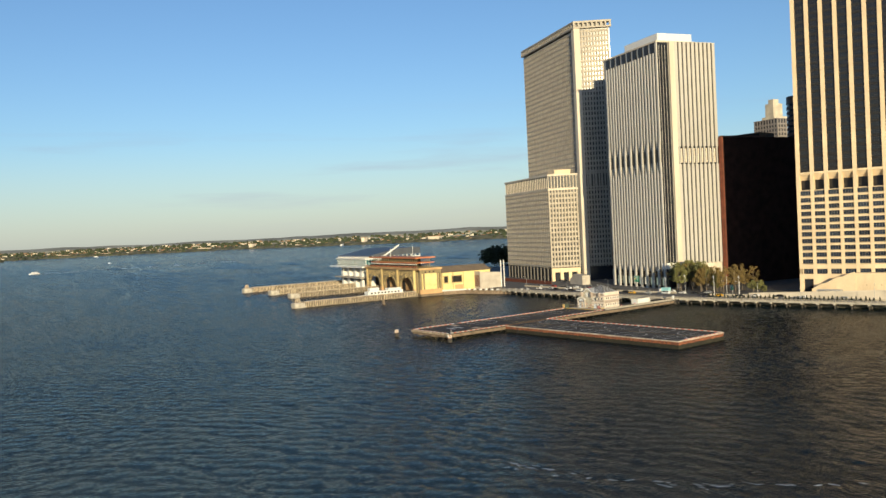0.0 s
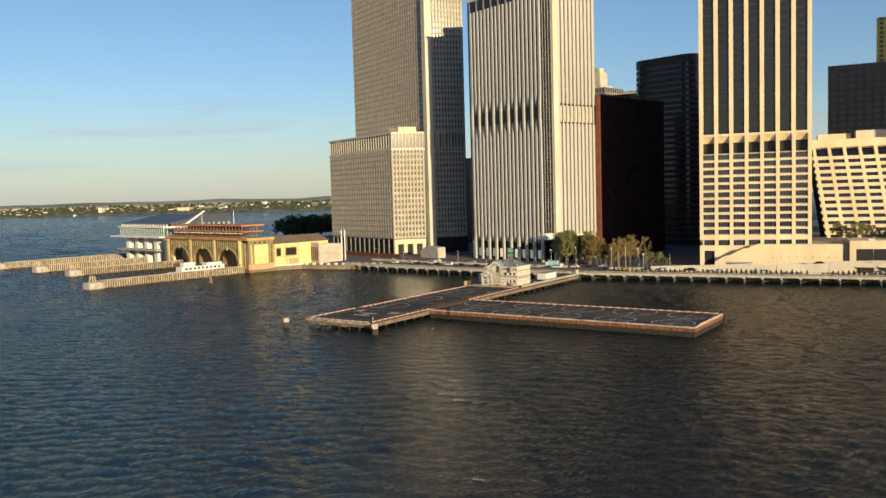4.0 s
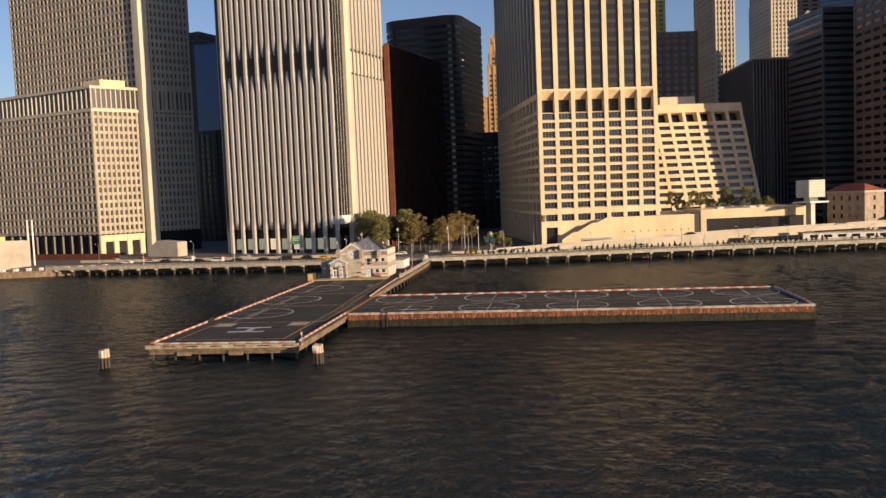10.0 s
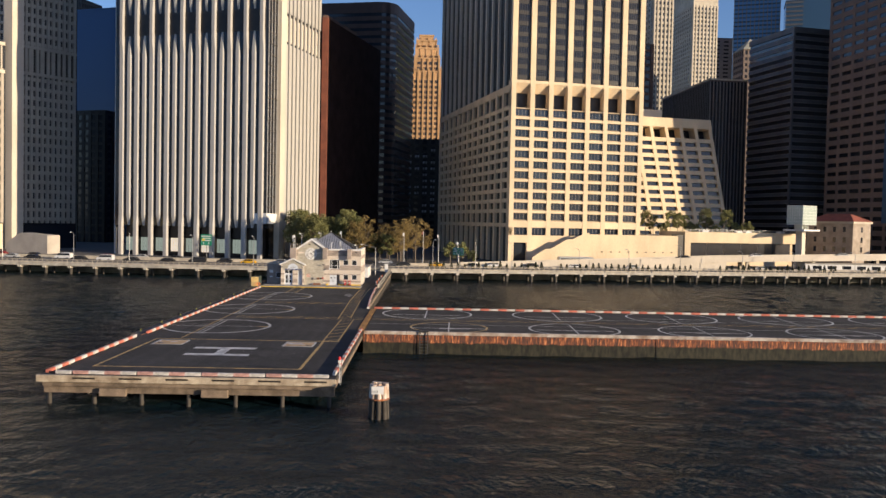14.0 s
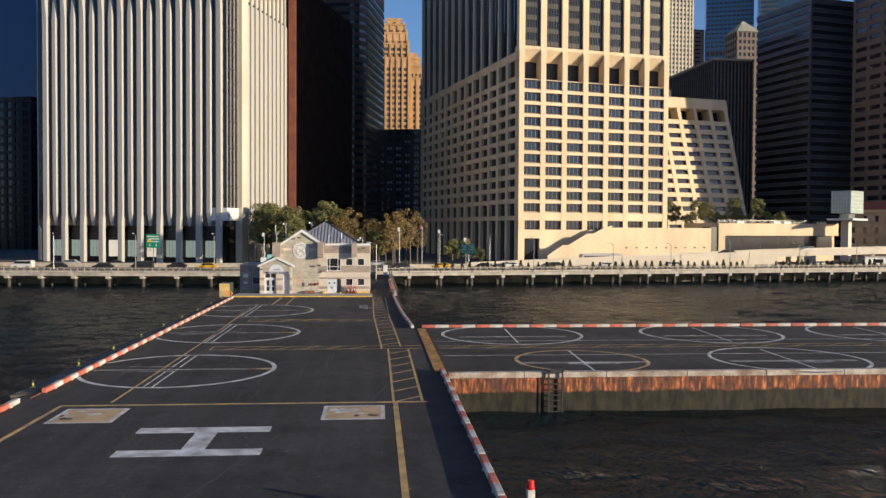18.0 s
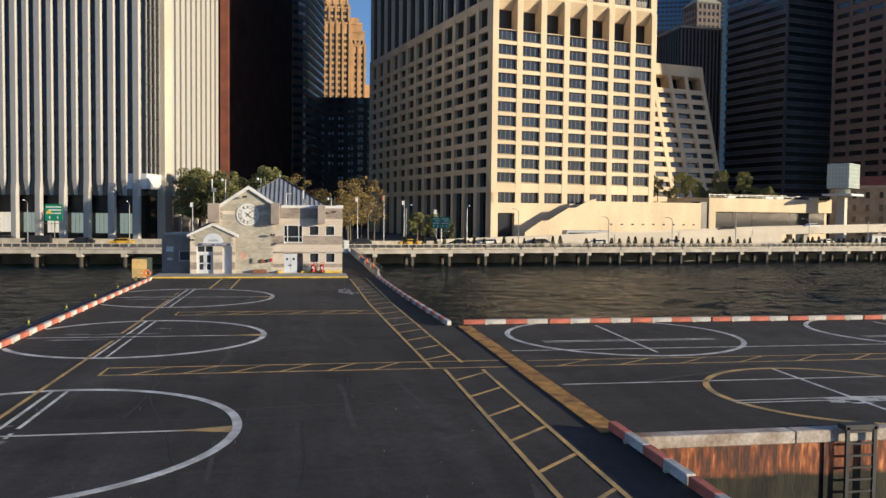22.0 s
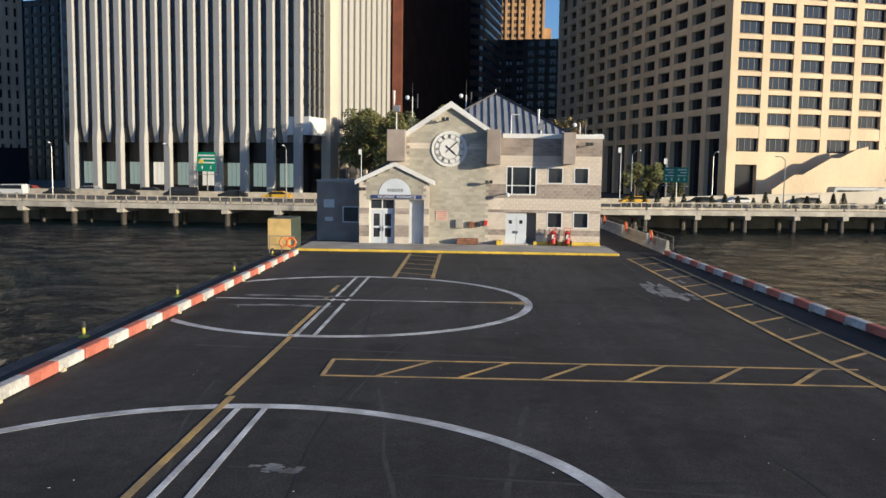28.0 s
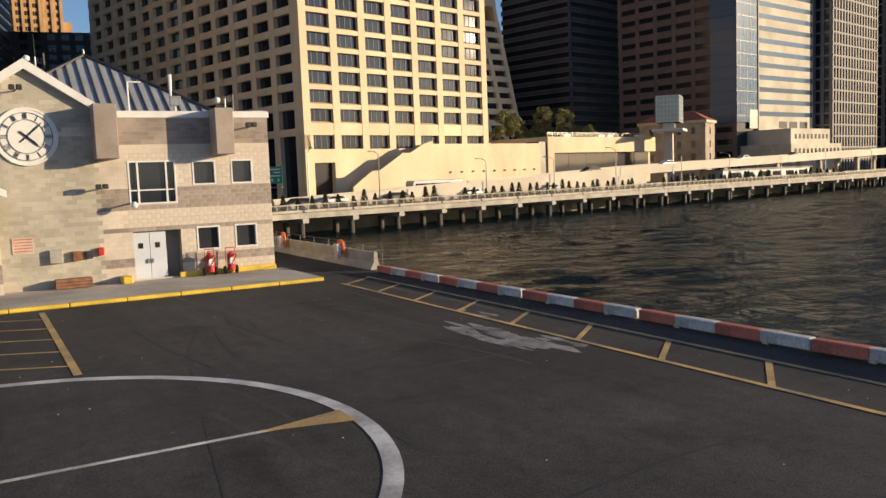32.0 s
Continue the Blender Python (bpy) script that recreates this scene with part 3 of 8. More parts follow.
SEAM = mat("tar_seam", (0.022, 0.022, 0.023), 0.7, vary=0.15, scale=2, fine=12)
SCUFF = mat("tyre_scuffs", (0.048, 0.046, 0.044), 0.88, vary=0.3, scale=2.0, fine=14, tint=(0.036, 0.034, 0.032))
rnd = random.Random(77)


def crack(x, y, a, L, w, material, name, parent, z):
    """A wandering narrow strip: a tar seam, a crack or a scuff."""
    bm = bmesh.new()
    prev = None
    for i in range(int(L / 0.5) + 1):
        ww = w * rnd.uniform(0.5, 1.1)
        p = [bm.verts.new((x - ww * math.sin(a), y + ww * math.cos(a), z)), bm.verts.new((x + ww * math.sin(a), y - ww * math.cos(a), z))]
        if prev:
            bm.faces.new((prev[0], prev[1], p[1], p[0]))
        prev = p
        x, y = x + 0.5 * math.cos(a), y + 0.5 * math.sin(a)
        a += rnd.uniform(-0.06, 0.06)
    return part(name, bm, material, parent)


for i in range(26):
    along = i % 3
    crack(rnd.uniform(212, 298), rnd.uniform(275, 288) if along else rnd.uniform(274, 280), rnd.uniform(-0.12, 0.12) + (0 if along else math.pi / 2), rnd.uniform(4, 11), 0.05, SEAM, "tar_seam", pier, DECK + 0.0016 + 0.00003 * i)
crack(301.9, 281.2, -2.0, 5.2, 0.06, SEAM, "tar_seam", pier, DECK + 0.0026)
crack(228, 282.6, 0.0, 60, 0.03, SEAM, "tar_seam", pier, DECK + 0.0027)
for i in range(34):
    crack(rnd.uniform(212, 300), rnd.uniform(273, 292), rnd.uniform(-0.3, 0.3) + rnd.choice((0, 0, math.pi / 2)), rnd.uniform(3, 12), rnd.uniform(0.03, 0.14), SCUFF, "scuff", pier, DECK + 0.0006 + 0.00002 * i)
for i in range(16):
    crack(rnd.uniform(243, 264), rnd.uniform(200, 264), rnd.uniform(-0.2, 0.2) + math.pi / 2, rnd.uniform(3, 10), rnd.uniform(0.06, 0.2), SCUFF, "scuff", barge, DECK + 0.0006 + 0.00002 * i)
bm = bmesh.new()
for i in range(300):
    px, py, ps = rnd.uniform(207, 304), rnd.uniform(271.5, 294), rnd.uniform(0.008, 0.03)
    box(bm, px, py, DECK, px + ps, py + ps * rnd.uniform(0.5, 1.6), DECK + 0.008)
tagged(part("litter", bm, WHITEP, pier, "small white specks of litter on the asphalt"), kind="stuff")
NEARX = 246.0
for i, cy in enumerate((260.9, 240.8, 223.0, 205.1, 187.4)):
    ring("landing_circle", 261.8, cy - 0.2, 6.95, 0.3, WHITEP, barge)
    c2 = cy - 3.1 if i == 0 else cy
    ring("landing_circle", NEARX, c2, 5.3 if i == 0 else 6.2, 0.28, YELLOWP if i == 0 else WHITEP, barge)
    for cx, c in ((261.2, cy), (NEARX, c2)):
        bm = bmesh.new()
        slanted(bm, (cx - 5.2, c + 0.2), (cx + 5.2, c - 0.2), 0.16)
        for o in (-1.3, -0.9):
            slanted(bm, (cx + o, c - 5.2), (cx + o, c + 5.2), 0.1, z=DECK + 0.0095)
        part("cross_line", bm, WHITEP, barge)
    blotch("scraped_patch", 244.6, c2 - 0.5, 0.5, 2.2, 20 + i, WHITEP if i == 0 else SCRUB, barge, 12)
bm = bmesh.new()
for x in (248.8, 257.3):
    slanted(bm, (x, 268.6), (x, 180), 0.12)
part("lane_line", bm, WHITEP, barge)
bm = bmesh.new()
for x in (252.9, 254.4):
    slanted(bm, (x, 268.6), (x, 181), 0.1)
for i in range(28):
    slanted(bm, (252.9, 267.5 - 3.1 * i), (254.4, 265.4 - 3.1 * i), 0.1, z=DECK + 0.0095)
part("lane_line", bm, YELLOWP, barge)

# edge beams in red and white lengths
piece = {c: mesh_of("beam_piece", box(bmesh.new(), -0.7, -0.15, 0, 0.7, 0.15, 0.3), c, 0.03) for c in (REDP, PINKP, WHITEB)}
bm = bmesh.new()
prism(bm, [(-0.09, 0), (0.09, 0), (0.06, 0.09), (-0.06, 0.09)], -0.22, -0.14, axis='y')
cleat_me = mesh_of("cleat", bm, mat("cream_cleat", (0.5, 0.44, 0.3), 0.7, vary=0.15, scale=1.5))


def edge_beams(p, q, beams_label, per=4, gap=0.12, z=DECK + 0.03, first=0, reds=2, red=REDP):
    p, q = Vector(p), Vector(q)
    d = (q - p)
    L = d.length
    d.normalize()
    ang = math.atan2(d.y, d.x)
    s, i = 0.0, first
    while s + 1.4 <= L + 0.3:
        per = min(per, int((L + 0.3 - s) / 1.4))
        b = thing("edge_beam", beams_label, "edge beam", "beams along the deck edge", m=T((p.x + d.x * s, p.y + d.y * s, z)) @ Matrix.Rotation(ang, 4, 'Z'))
        for j in range(per):
            again("beam_piece", piece[red if (i + j) % reds == 0 else WHITEB], b, T((0.7 + 1.4 * j, 0, 0)))
        for j in range(2 if per > 2 else 0):
            again("cleat", cleat_me, b, T((1.5 + 2.9 * j, 0.02, -0.02)))
        s += per * 1.4 + gap
        i += per
    return s


RW = "red and white painted timber beam edging the deck"
edge_beams((PX0 + 0.6, PY1 - 0.3), (233.2, PY1 - 0.15), RW)
edge_beams((235.0, PY1 - 0.5), (304.6, PY1 - 0.2), RW)
part("edge_ledge", boxes((234.6, PY1 + 0.2, 2.2, 306, 296.45, 2.72)), TIMBER, pier, "dark timber ledge outside the beams")
part("mooring_chain", boxes((233.4, PY1 - 0.35, DECK + 0.02, 234.9, PY1 - 0.28, DECK + 0.07)), RUST, pier)
YPOST = mat("yellow_plastic", (0.6, 0.55, 0.06), 0.5, vary=0.08, scale=1, fine=9)
for i in range(9):
    ep = thing("edge_light", "small black and yellow edge light on a base", "edge light", "edge lights", m=T((237.2 + 8.18 * i, 296.15, 2.72)))
    bm = bmesh.new()
    tube(bm, (0, 0, 0), (0, 0, 0.04), 0.16, 0.16, 10)
    part("base", bm, YPOST, ep)
    bm = bmesh.new()
    tube(bm, (0, 0, 0.04), (0, 0, 0.3), 0.05, 0.05, 8)
    part("stem", bm, YPOST, ep)
    bm = bmesh.new()
    tube(bm, (0, 0, 0.3), (0, 0, 0.48), 0.075, 0.06, 8)
    part("head", bm, DARKST, ep)
nav = thing("navigation_light", "red lamp on a white post at the pier corner", "light", m=T((209.8, 268.75, 2.5)))
bm = bmesh.new()
tube(bm, (0, 0, -0.3), (0, 0, 1.6), 0.06, 0.06, 8)
part("post", bm, WHITEB, nav)
part("lamp_box", boxes((-0.13, -0.13, 1.5, 0.13, 0.13, 1.8)), WHITEB, nav, bevel=0.02)
bm = bmesh.new()
tube(bm, (0, 0, 1.8), (0, 0, 2.1), 0.14, 0.11, 10)
part("lens", bm, mat("red_lamp_lens", (0.6, 0.02, 0.02), 0.25, vary=0.05, scale=1), nav, "red lens")
for o in (0.35, -0.55):
    bm = bmesh.new()
    tube(bm, (o, -0.15, -0.4), (o, -0.15, 1.5 + o), 0.035, 0.03, 6)
    part("rod", bm, STEEL, nav)
for z in (0.7, 1.15):
    part("cross_bar", boxes((-0.6, -0.17, z, 0.4, -0.13, z + 0.05)), STEEL, nav)
edge_beams((306.8, PYB + 0.85), (284.0, PYB + 0.35), RW)
edge_beams((284.0, PYB + 0.35), (267.2, PYB - 0.35), RW)
edge_beams((241.5, PY0 + 0.25), (PX0 + 0.8, PY0 + 0.25), RW)
edge_beams((PX0 + 0.3, PY0 + 0.6), (PX0 + 0.3, PY1 - 0.7), "faded pink and white timber beam edging the deck", first=1, red=PINKP)
part("cap_log", boxes((PX0 - 0.3, PY0 - 0.1, 2.1, PX0 + 0.12, PY1 + 0.3, 2.74)), mat("bleached_cap_timber", (0.42, 0.36, 0.27), 0.9, vary=0.2, scale=0.9, fine=8, tint=(0.2, 0.15, 0.1), bump=0.2), pier, "bleached timber cap under the beams", bevel=0.06)
for i in range(6):
    part("slot", boxes((PX0 - 0.32, PY0 + 0.7 + 4.1 * i, 2.42, PX0 - 0.29, PY0 + 2.7 + 4.1 * i, 2.58)), INKW, pier)
edge_beams((BX1 - 0.2, BY1 + 0.35), (BX1 - 0.2, BY0 + 0.4), RW)
edge_beams((BX0 + 4, BY0 + 0.3), (BX1 - 0.4, BY0 + 0.3), RW)


STAINW = mat("rust_run_white", (0.6, 0.57, 0.52), 0.8, vary=0.25, scale=1.6, fine=7, tint=(0.3, 0.17, 0.09), stretch=(1, 1, 0.3))


def dolphin(x, y):
    d = thing("mooring_dolphin", "cluster of dark timber piles with a white painted cap", "mooring post", "mooring dolphins", m=T((x, y, 0)))
    rnd = random.Random(int(x * 10))
    for i in range(9):
        a = 2 * math.pi * i / 8
        r = 0 if i == 8 else 0.58
        top = 2.95 + rnd.uniform(-0.12, 0.12)
        lo, mid, hi = (Vector((k * r * math.cos(a), k * r * math.sin(a), z)) for k, z in ((1.45, -3), (1.1, 1.75), (1.0, top)))
        bm = bmesh.new()
        tube(bm, lo, mid, 0.2, 0.2, 9)
        pl_ = part("timber_post", bm, WETWOOD, d)
        bm = bmesh.new()
        tube(bm, mid, hi, 0.235, 0.225, 9)
        part("post_head", bm, STAINW, pl_, "white painted post head with rust runs")
    bm = bmesh.new()
    tube(bm, (0, 0, 1.62), (0, 0, 1.76), 0.9, 0.9, 16)
    part("band", bm, RUST, d)
    return d


dolphin(204.2, 300.3)
marked = dolphin(206.0, 264.9)

# ---- heliport terminal ----
BLK_L = mat("pale_split_block", (0.58, 0.51, 0.43), 0.9, vary=0.1, scale=0.7, fine=16, bump=0.12, island=0.07)
BLK_D = mat("grey_brown_block", (0.31, 0.26, 0.225), 0.9, vary=0.12, scale=0.8, fine=16, bump=0.12, island=0.3)
BLK_G = mat("greenish_grey_block", (0.37, 0.345, 0.285), 0.9, vary=0.1, scale=0.5, fine=16, bump=0.12, island=0.3)
MORTAR = mat("mortar", (0.44, 0.39, 0.33), 0.95, vary=0.1, scale=1, fine=12)
TRIMW = mat("white_trim", (0.66, 0.66, 0.65), 0.6, vary=0.06, scale=1, fine=9)
DOORP = mat("pale_blue_door_paint", (0.56, 0.6, 0.66), 0.5, vary=0.05, scale=1, fine=9)
ROOFM = mat("grey_blue_metal_roof", (0.35, 0.36, 0.385), 0.5, 0.2, vary=0.08, scale=0.6, fine=8)
FRAMEW = mat("white_window_frame", (0.7, 0.7, 0.7), 0.5, vary=0.05, scale=1, fine=9)
SIGNBLUE = mat("dark_blue_sign", (0.03, 0.05, 0.16), 0.5, vary=0.05, scale=1, fine=9)
FACEW = mat("clock_face", (0.7, 0.69, 0.66), 0.6, vary=0.06, scale=1, fine=8)
INKM = mat("black_enamel", (0.015, 0.015, 0.017), 0.4, vary=0.05, scale=1, fine=8)
REDM = mat("red_enamel", (0.5, 0.03, 0.02), 0.4, vary=0.1, scale=1, fine=9)
ORANGE = mat("orange_plastic", (0.75, 0.16, 0.03), 0.5, vary=0.08, scale=1, fine=9)
WINGLASS = glass_mat("terminal_glass", (0.03, 0.034, 0.04))

FX = 311.5
term = thing("heliport_terminal", "two-storey heliport terminal of banded concrete block with a clock gable", "building")
GY0, GY1, GP, GE, GH = 282.1, 289.9, 285.62, 10.5, 3.0      # wall ends, ridge, eaves, half width of the gable


def gable_top(y):
    return GE + (12.55 - GE) * max(0, 1 - abs(y - GP) / GH)


# cores behind the block skins
bm = bmesh.new()
prism(bm, [(GY0, DECK), (GY1, DECK), (GY1, GE - 0.03), (GP + GH, GE - 0.03), (GP, 12.5), (GP - GH, GE - 0.03), (GY0, GE - 0.03)], FX + 0.01, FX + 9, axis='x')
part("gable_wall", bm, MORTAR, term)
WIN = [(275.87, 276.94, 7.2, 8.36), (277.68, 278.78, 7.2, 8.36), (275.82, 276.92, 4.08, 5.22), (277.66, 278.76, 4.08, 5.22)]
BIGW = (279.54, 281.68, 6.4, 8.4)
DOORO = (279.5, 281.65, DECK + 0.12, 5.25)
# the wing's core, with its openings cut as recesses: built of solid boxes round them
holes = WIN + [BIGW, DOORO]


def wall_cells(y0, y1, z0, z1, hs):
    """The rectangles left of a wall when the holes are taken out."""
    ys = sorted({y0, y1, *[h[0] for h in hs], *[h[1] for h in hs]})
    zs = sorted({z0, z1, *[h[2] for h in hs], *[h[3] for h in hs]})
    out = []
    for a, b in zip(ys, ys[1:]):
        for c, d in zip(zs, zs[1:]):
            my, mz = (a + b) / 2, (c + d) / 2
            if y0 <= my <= y1 and z0 <= mz <= z1 and not any(h[0] < my < h[1] and h[2] < mz < h[3] for h in hs):
                out.append((a, b, c, d))
    return out


WX1 = 323.0
for a, b, c, d in wall_cells(275.0, GY0, DECK, 10.6, holes):
    part("wall_panel", boxes((FX + 0.01, a, c, FX + 0.5, b, d)), MORTAR, term)
SIDEW = [(FX + 1.6 + 1.75 * i, FX + 2.7 + 1.75 * i) for i in range(6)]
side_cells = wall_cells(FX + 0.51, WX1, DECK, 10.6, [(a, b, z, z + 1.15) for a, b in SIDEW for z in (4.1, 7.2)])
part("side_wall", boxes(*[(a, 275.0, c, b, 275.6, d) for a, b, c, d in side_cells]), BLK_L, term, "pale block side wall")
for z in (4.1, 7.2):
    for a, b in SIDEW:
        w = part("window", boxes((a, 275.45, z, b, 275.5, z + 1.15)), WINGLASS, term)
        part("window_frame", boxes((a, 275.05, z, a + 0.06, 275.45, z + 1.15), (b - 0.06, 275.05, z, b, 275.45, z + 1.15), (a, 275.05, z, b, 275.45, z + 0.06), (a, 275.05, z + 1.09, b, 275.45, z + 1.15)), FRAMEW, w)
part("side_band", boxes((FX + 0.5, 274.96, 5.5, WX1, 275.0, 6.9), (FX + 0.5, 274.96, 8.6, WX1, 275.0, 9.3)), BLK_D, term)
part("back_wall", boxes((WX1 - 0.4, 275.6, DECK, WX1, 290, 10.5)), BLK_L, term)
part("left_wall", boxes((FX + 0.5, 289.5, DECK, WX1 - 0.4, 289.9, 10.5)), BLK_G, term)
part("flat_roof", boxes((FX + 0.5, 275.6, 10.0, WX1 - 0.4, 289.5, 10.2)), CONC, term)
part("inner_back", boxes((FX + 3.0, 275.6, DECK, FX + 3.1, GY0, 10.0)), MORTAR, term)
part("coping", boxes((FX - 0.06, 274.92, 10.35, FX + 0.5, GY0 - 0.1, 10.68), (FX + 0.5, 274.92, 10.6, WX1, 275.6, 10.75)), TRIMW, term, "white parapet band", bevel=0.03)


def band(z, y):
    """Which block a course takes."""
    if y > GY0 + 0.9 and y < GY1 - 1.2:
        return BLK_L if 9.55 < z < 9.95 and abs(y - GP) > 1.3 else BLK_G
    for lo, hi in ((3.5, 4.05), (5.1, 5.45), (6.2, 7.1), (9.1, 10.3)):
        if lo <= z < hi:
            return BLK_D
    return BLK_L


def block_skin(y0, y1, z0, top, hs, x, parent, colour, single=0):
    """Courses of blocks in running bond before a wall; the first `single` whole ones are pieces of their own."""
    joined = {}
    whole = {}
    count = 0
    BW, BH, J = 0.4, 0.2, 0.008
    row = 0
    z = z0
    while z < 13:
        s = y0 - (0.2 if row % 2 else 0)
        while s < y1:
            a, b = max(s, y0) + J / 2, min(s + BW, y1) - J / 2
            s += BW
            if b - a < 0.05:
                continue
            hi = z + BH - J
            t = min(top(a), top(b))
            if z + 0.06 > t:
                continue
            hi = min(hi, t)
            segs = [(a, b)]
            for h in hs:
                if z + 0.1 > h[2] and z + 0.1 < h[3]:
                    nxt = []
                    for p, q in segs:
                        if h[1] <= p or h[0] >= q:
                            nxt.append((p, q))
                        else:
                            if h[0] - p > 0.04:
                                nxt.append((p, h[0]))
                            if q - h[1] > 0.04:
                                nxt.append((h[1], q))
                    segs = nxt
            for p, q in segs:
                c = colour(z + 0.1, (p + q) / 2)
                if abs(q - p - (BW - J)) < 1e-6 and abs(hi - z - BH + J) < 1e-6 and count < single:
                    if c not in whole:
                        whole[c] = mesh_of("block", box(bmesh.new(), 0, -(BW - J) / 2, 0, 0.135, (BW - J) / 2, BH - J), c, 0.008)
                    again("block", whole[c], parent, T((x + 0.004 * ((row * 7 + count * 3) % 3), (p + q) / 2, z)))
                    count += 1
                else:
                    box(joined.setdefault(c, bmesh.new()), x, p, z, x + 0.14, q, hi)
        z += BH
        row += 1
    for c, bm in joined.items():
        tagged(part("block_course", bm, c, parent), kind="stuff")


block_skin(275.0, GY0, DECK, lambda y: 10.36, holes, FX, term, band, 300)
PLAQ = (286.2, 287.0, 4.5, 5.2)
block_skin(GY0 + 0.002, GY1, DECK, gable_top, [], FX - 0.004, term, band)
bm = bmesh.new()
for s in (-1, 1):
    e = GP + s * (GH + 0.12)
    prism(bm, [(GP, 12.85), (GP, 12.42), (e, GE - 0.12), (e, GE + 0.24)], FX - 0.3, FX + 0.2, axis='x')
part("gable_trim", bm, TRIMW, term, "white gable trim")
bm = bmesh.new()
prism(bm, [(GP, 12.8), (GP, 12.6), (GP + GH + 0.15, GE + 0.02), (GP + GH + 0.15, GE + 0.2)], FX + 0.2, FX + 9, axis='x')
prism(bm, [(GP, 12.8), (GP, 12.6), (GP - GH - 0.15, GE + 0.02), (GP - GH - 0.15, GE + 0.2)], FX + 0.2, FX + 9, axis='x')
part("gable_roof", bm, ROOFM, term)
for y0, y1, z0, z1, d in ((288.75, 290.0, 8.65, 10.8, 1.15), (282.15, 283.1, 8.5, 10.9, 1.15), (277.0, 277.85, 8.6, 10.75, 1.15)):
    part("bracket_box", boxes((FX - d, y0, z0, FX + 0.01, y1, z1)), BLK_D, term, "projecting grey block box", bevel=0.02)

# clock
clock = part("clock", bmesh.new(), FACEW, term, "round white clock with black roman marks")
bm = bmesh.new()
bmesh.ops.create_cone(bm, cap_ends=True, segments=64, radius1=1.25, radius2=1.25, depth=0.06)
bm.transform(T((FX - 0.03, 285.7, 9.55)) @ Matrix.Rotation(radians(90), 4, 'Y'))
bm.to_mesh(clock.data)
bm.free()


def clock_ring(r0, r1, material, name):
    bm = bmesh.new()
    n = 64
    vs = [[bm.verts.new((FX - x, 285.7 + r * math.sin(2 * math.pi * i / n), 9.55 + r * math.cos(2 * math.pi * i / n))) for x in (0.06, 0.085) for r in (r0, r1)] for i in range(n)]
    for i in range(n):
        a, b = vs[i], vs[(i + 1) % n]
        for f in ((0, 1), (2, 3), (0, 2), (1, 3)):
            bm.faces.new((a[f[0]], a[f[1]], b[f[1]], b[f[0]]))
    bmesh.ops.recalc_face_normals(bm, faces=list(bm.faces))
    part(name, bm, material, clock)


clock_ring(1.17, 1.25, TRIMW, "rim")
clock_ring(1.02, 1.04, INKM, "minute_ring")
clock_ring(0.715, 0.735, INKM, "inner_ring")
bars = {0: 3, 1: 1, 2: 2, 3: 3, 4: 3, 5: 1, 6: 2, 7: 3, 8: 4, 9: 3, 10: 2, 11: 3}
for i in range(12):
    bm = bmesh.new()
    k = bars[i]
    for j in range(k):
        o = (j - (k - 1) / 2) * 0.062
        box(bm, -0.085, o - 0.012, 0.77, -0.06, o + 0.012, 1.0)
    part("hour_mark", bm, INKM, clock, m=T((FX, 285.7, 9.55)) @ Matrix.Rotation(radians(30 * i), 4, 'X'))
for ang, r, w in ((47, 0.92, 0.024), (132, 0.7, 0.036)):
    bm = bmesh.new()
    prism(bm, [(-w, -0.34), (w, -0.34), (w * 1.4, r * 0.6), (0, r), (-w * 1.4, r * 0.6)], -0.1, -0.085, axis='x')
    part("hand", bm, INKM, clock, m=T((FX, 285.7, 9.55)) @ Matrix.Rotation(radians(ang) + math.pi * 0, 4, 'X'))


def window(name, y0, y1, z0, z1, x, parent, mull=(), trans=(), deep=0.16):
    w = part(name, boxes((x + deep, y0, z0, x + deep + 0.03, y1, z1)), WINGLASS, parent)
    f = 0.07
    bs = [(x - 0.02, y0, z0, x + deep, y0 + f, z1), (x - 0.02, y1 - f, z0, x + deep, y1, z1), (x - 0.02, y0 + f, z0, x + deep, y1 - f, z0 + f), (x - 0.02, y0 + f, z1 - f, x + deep, y1 - f, z1)]
    bs += [(x + 0.03, m - 0.04, z0 + f, x + deep - 0.002, m + 0.04, z1 - f) for m in mull]
    bs += [(x + 0.04, y0 + f, m - 0.03, x + deep - 0.004, y1 - f, m + 0.03) for m in trans]
    part("window_frame", boxes(*bs), FRAMEW, w, "white metal frame")
    return w


for y0, y1, z0, z1 in WIN:
    window("window", y0, y1, z0, z1, FX, term)
window("window", *BIGW, FX, term, mull=(279.98, 281.25), trans=(7.05,))
part("inner_blind", boxes((FX + 0.4, 280.05, 6.48, FX + 0.42, 281.2, 7.0)), FACEW, term)
# recessed double doors beside the wing
part("door_recess", boxes((FX + 0.55, 279.47, DECK, FX + 0.6, 280.16, 5.25), (FX + 0.13, 279.43, DECK, FX + 0.6, 279.465, 5.25)), BLK_D, term)
for y0 in (280.17, 280.92):
    d = part("door", boxes((FX + 0.2, y0, DECK + 0.13, FX + 0.26, y0 + 0.73, 5.1)), DOORP, term, "pale painted steel door", bevel=0.01)
    part("door_window", boxes((FX + 0.19, y0 + 0.28, 4.35, FX + 0.2, y0 + 0.5, 4.6)), INKM, d)
    part("door_handle", boxes((FX + 0.13, y0 + (0.6 if y0 < 280.6 else 0.05), 3.65, FX + 0.2, y0 + (0.68 if y0 < 280.6 else 0.13), 3.85)), STEEL, d)

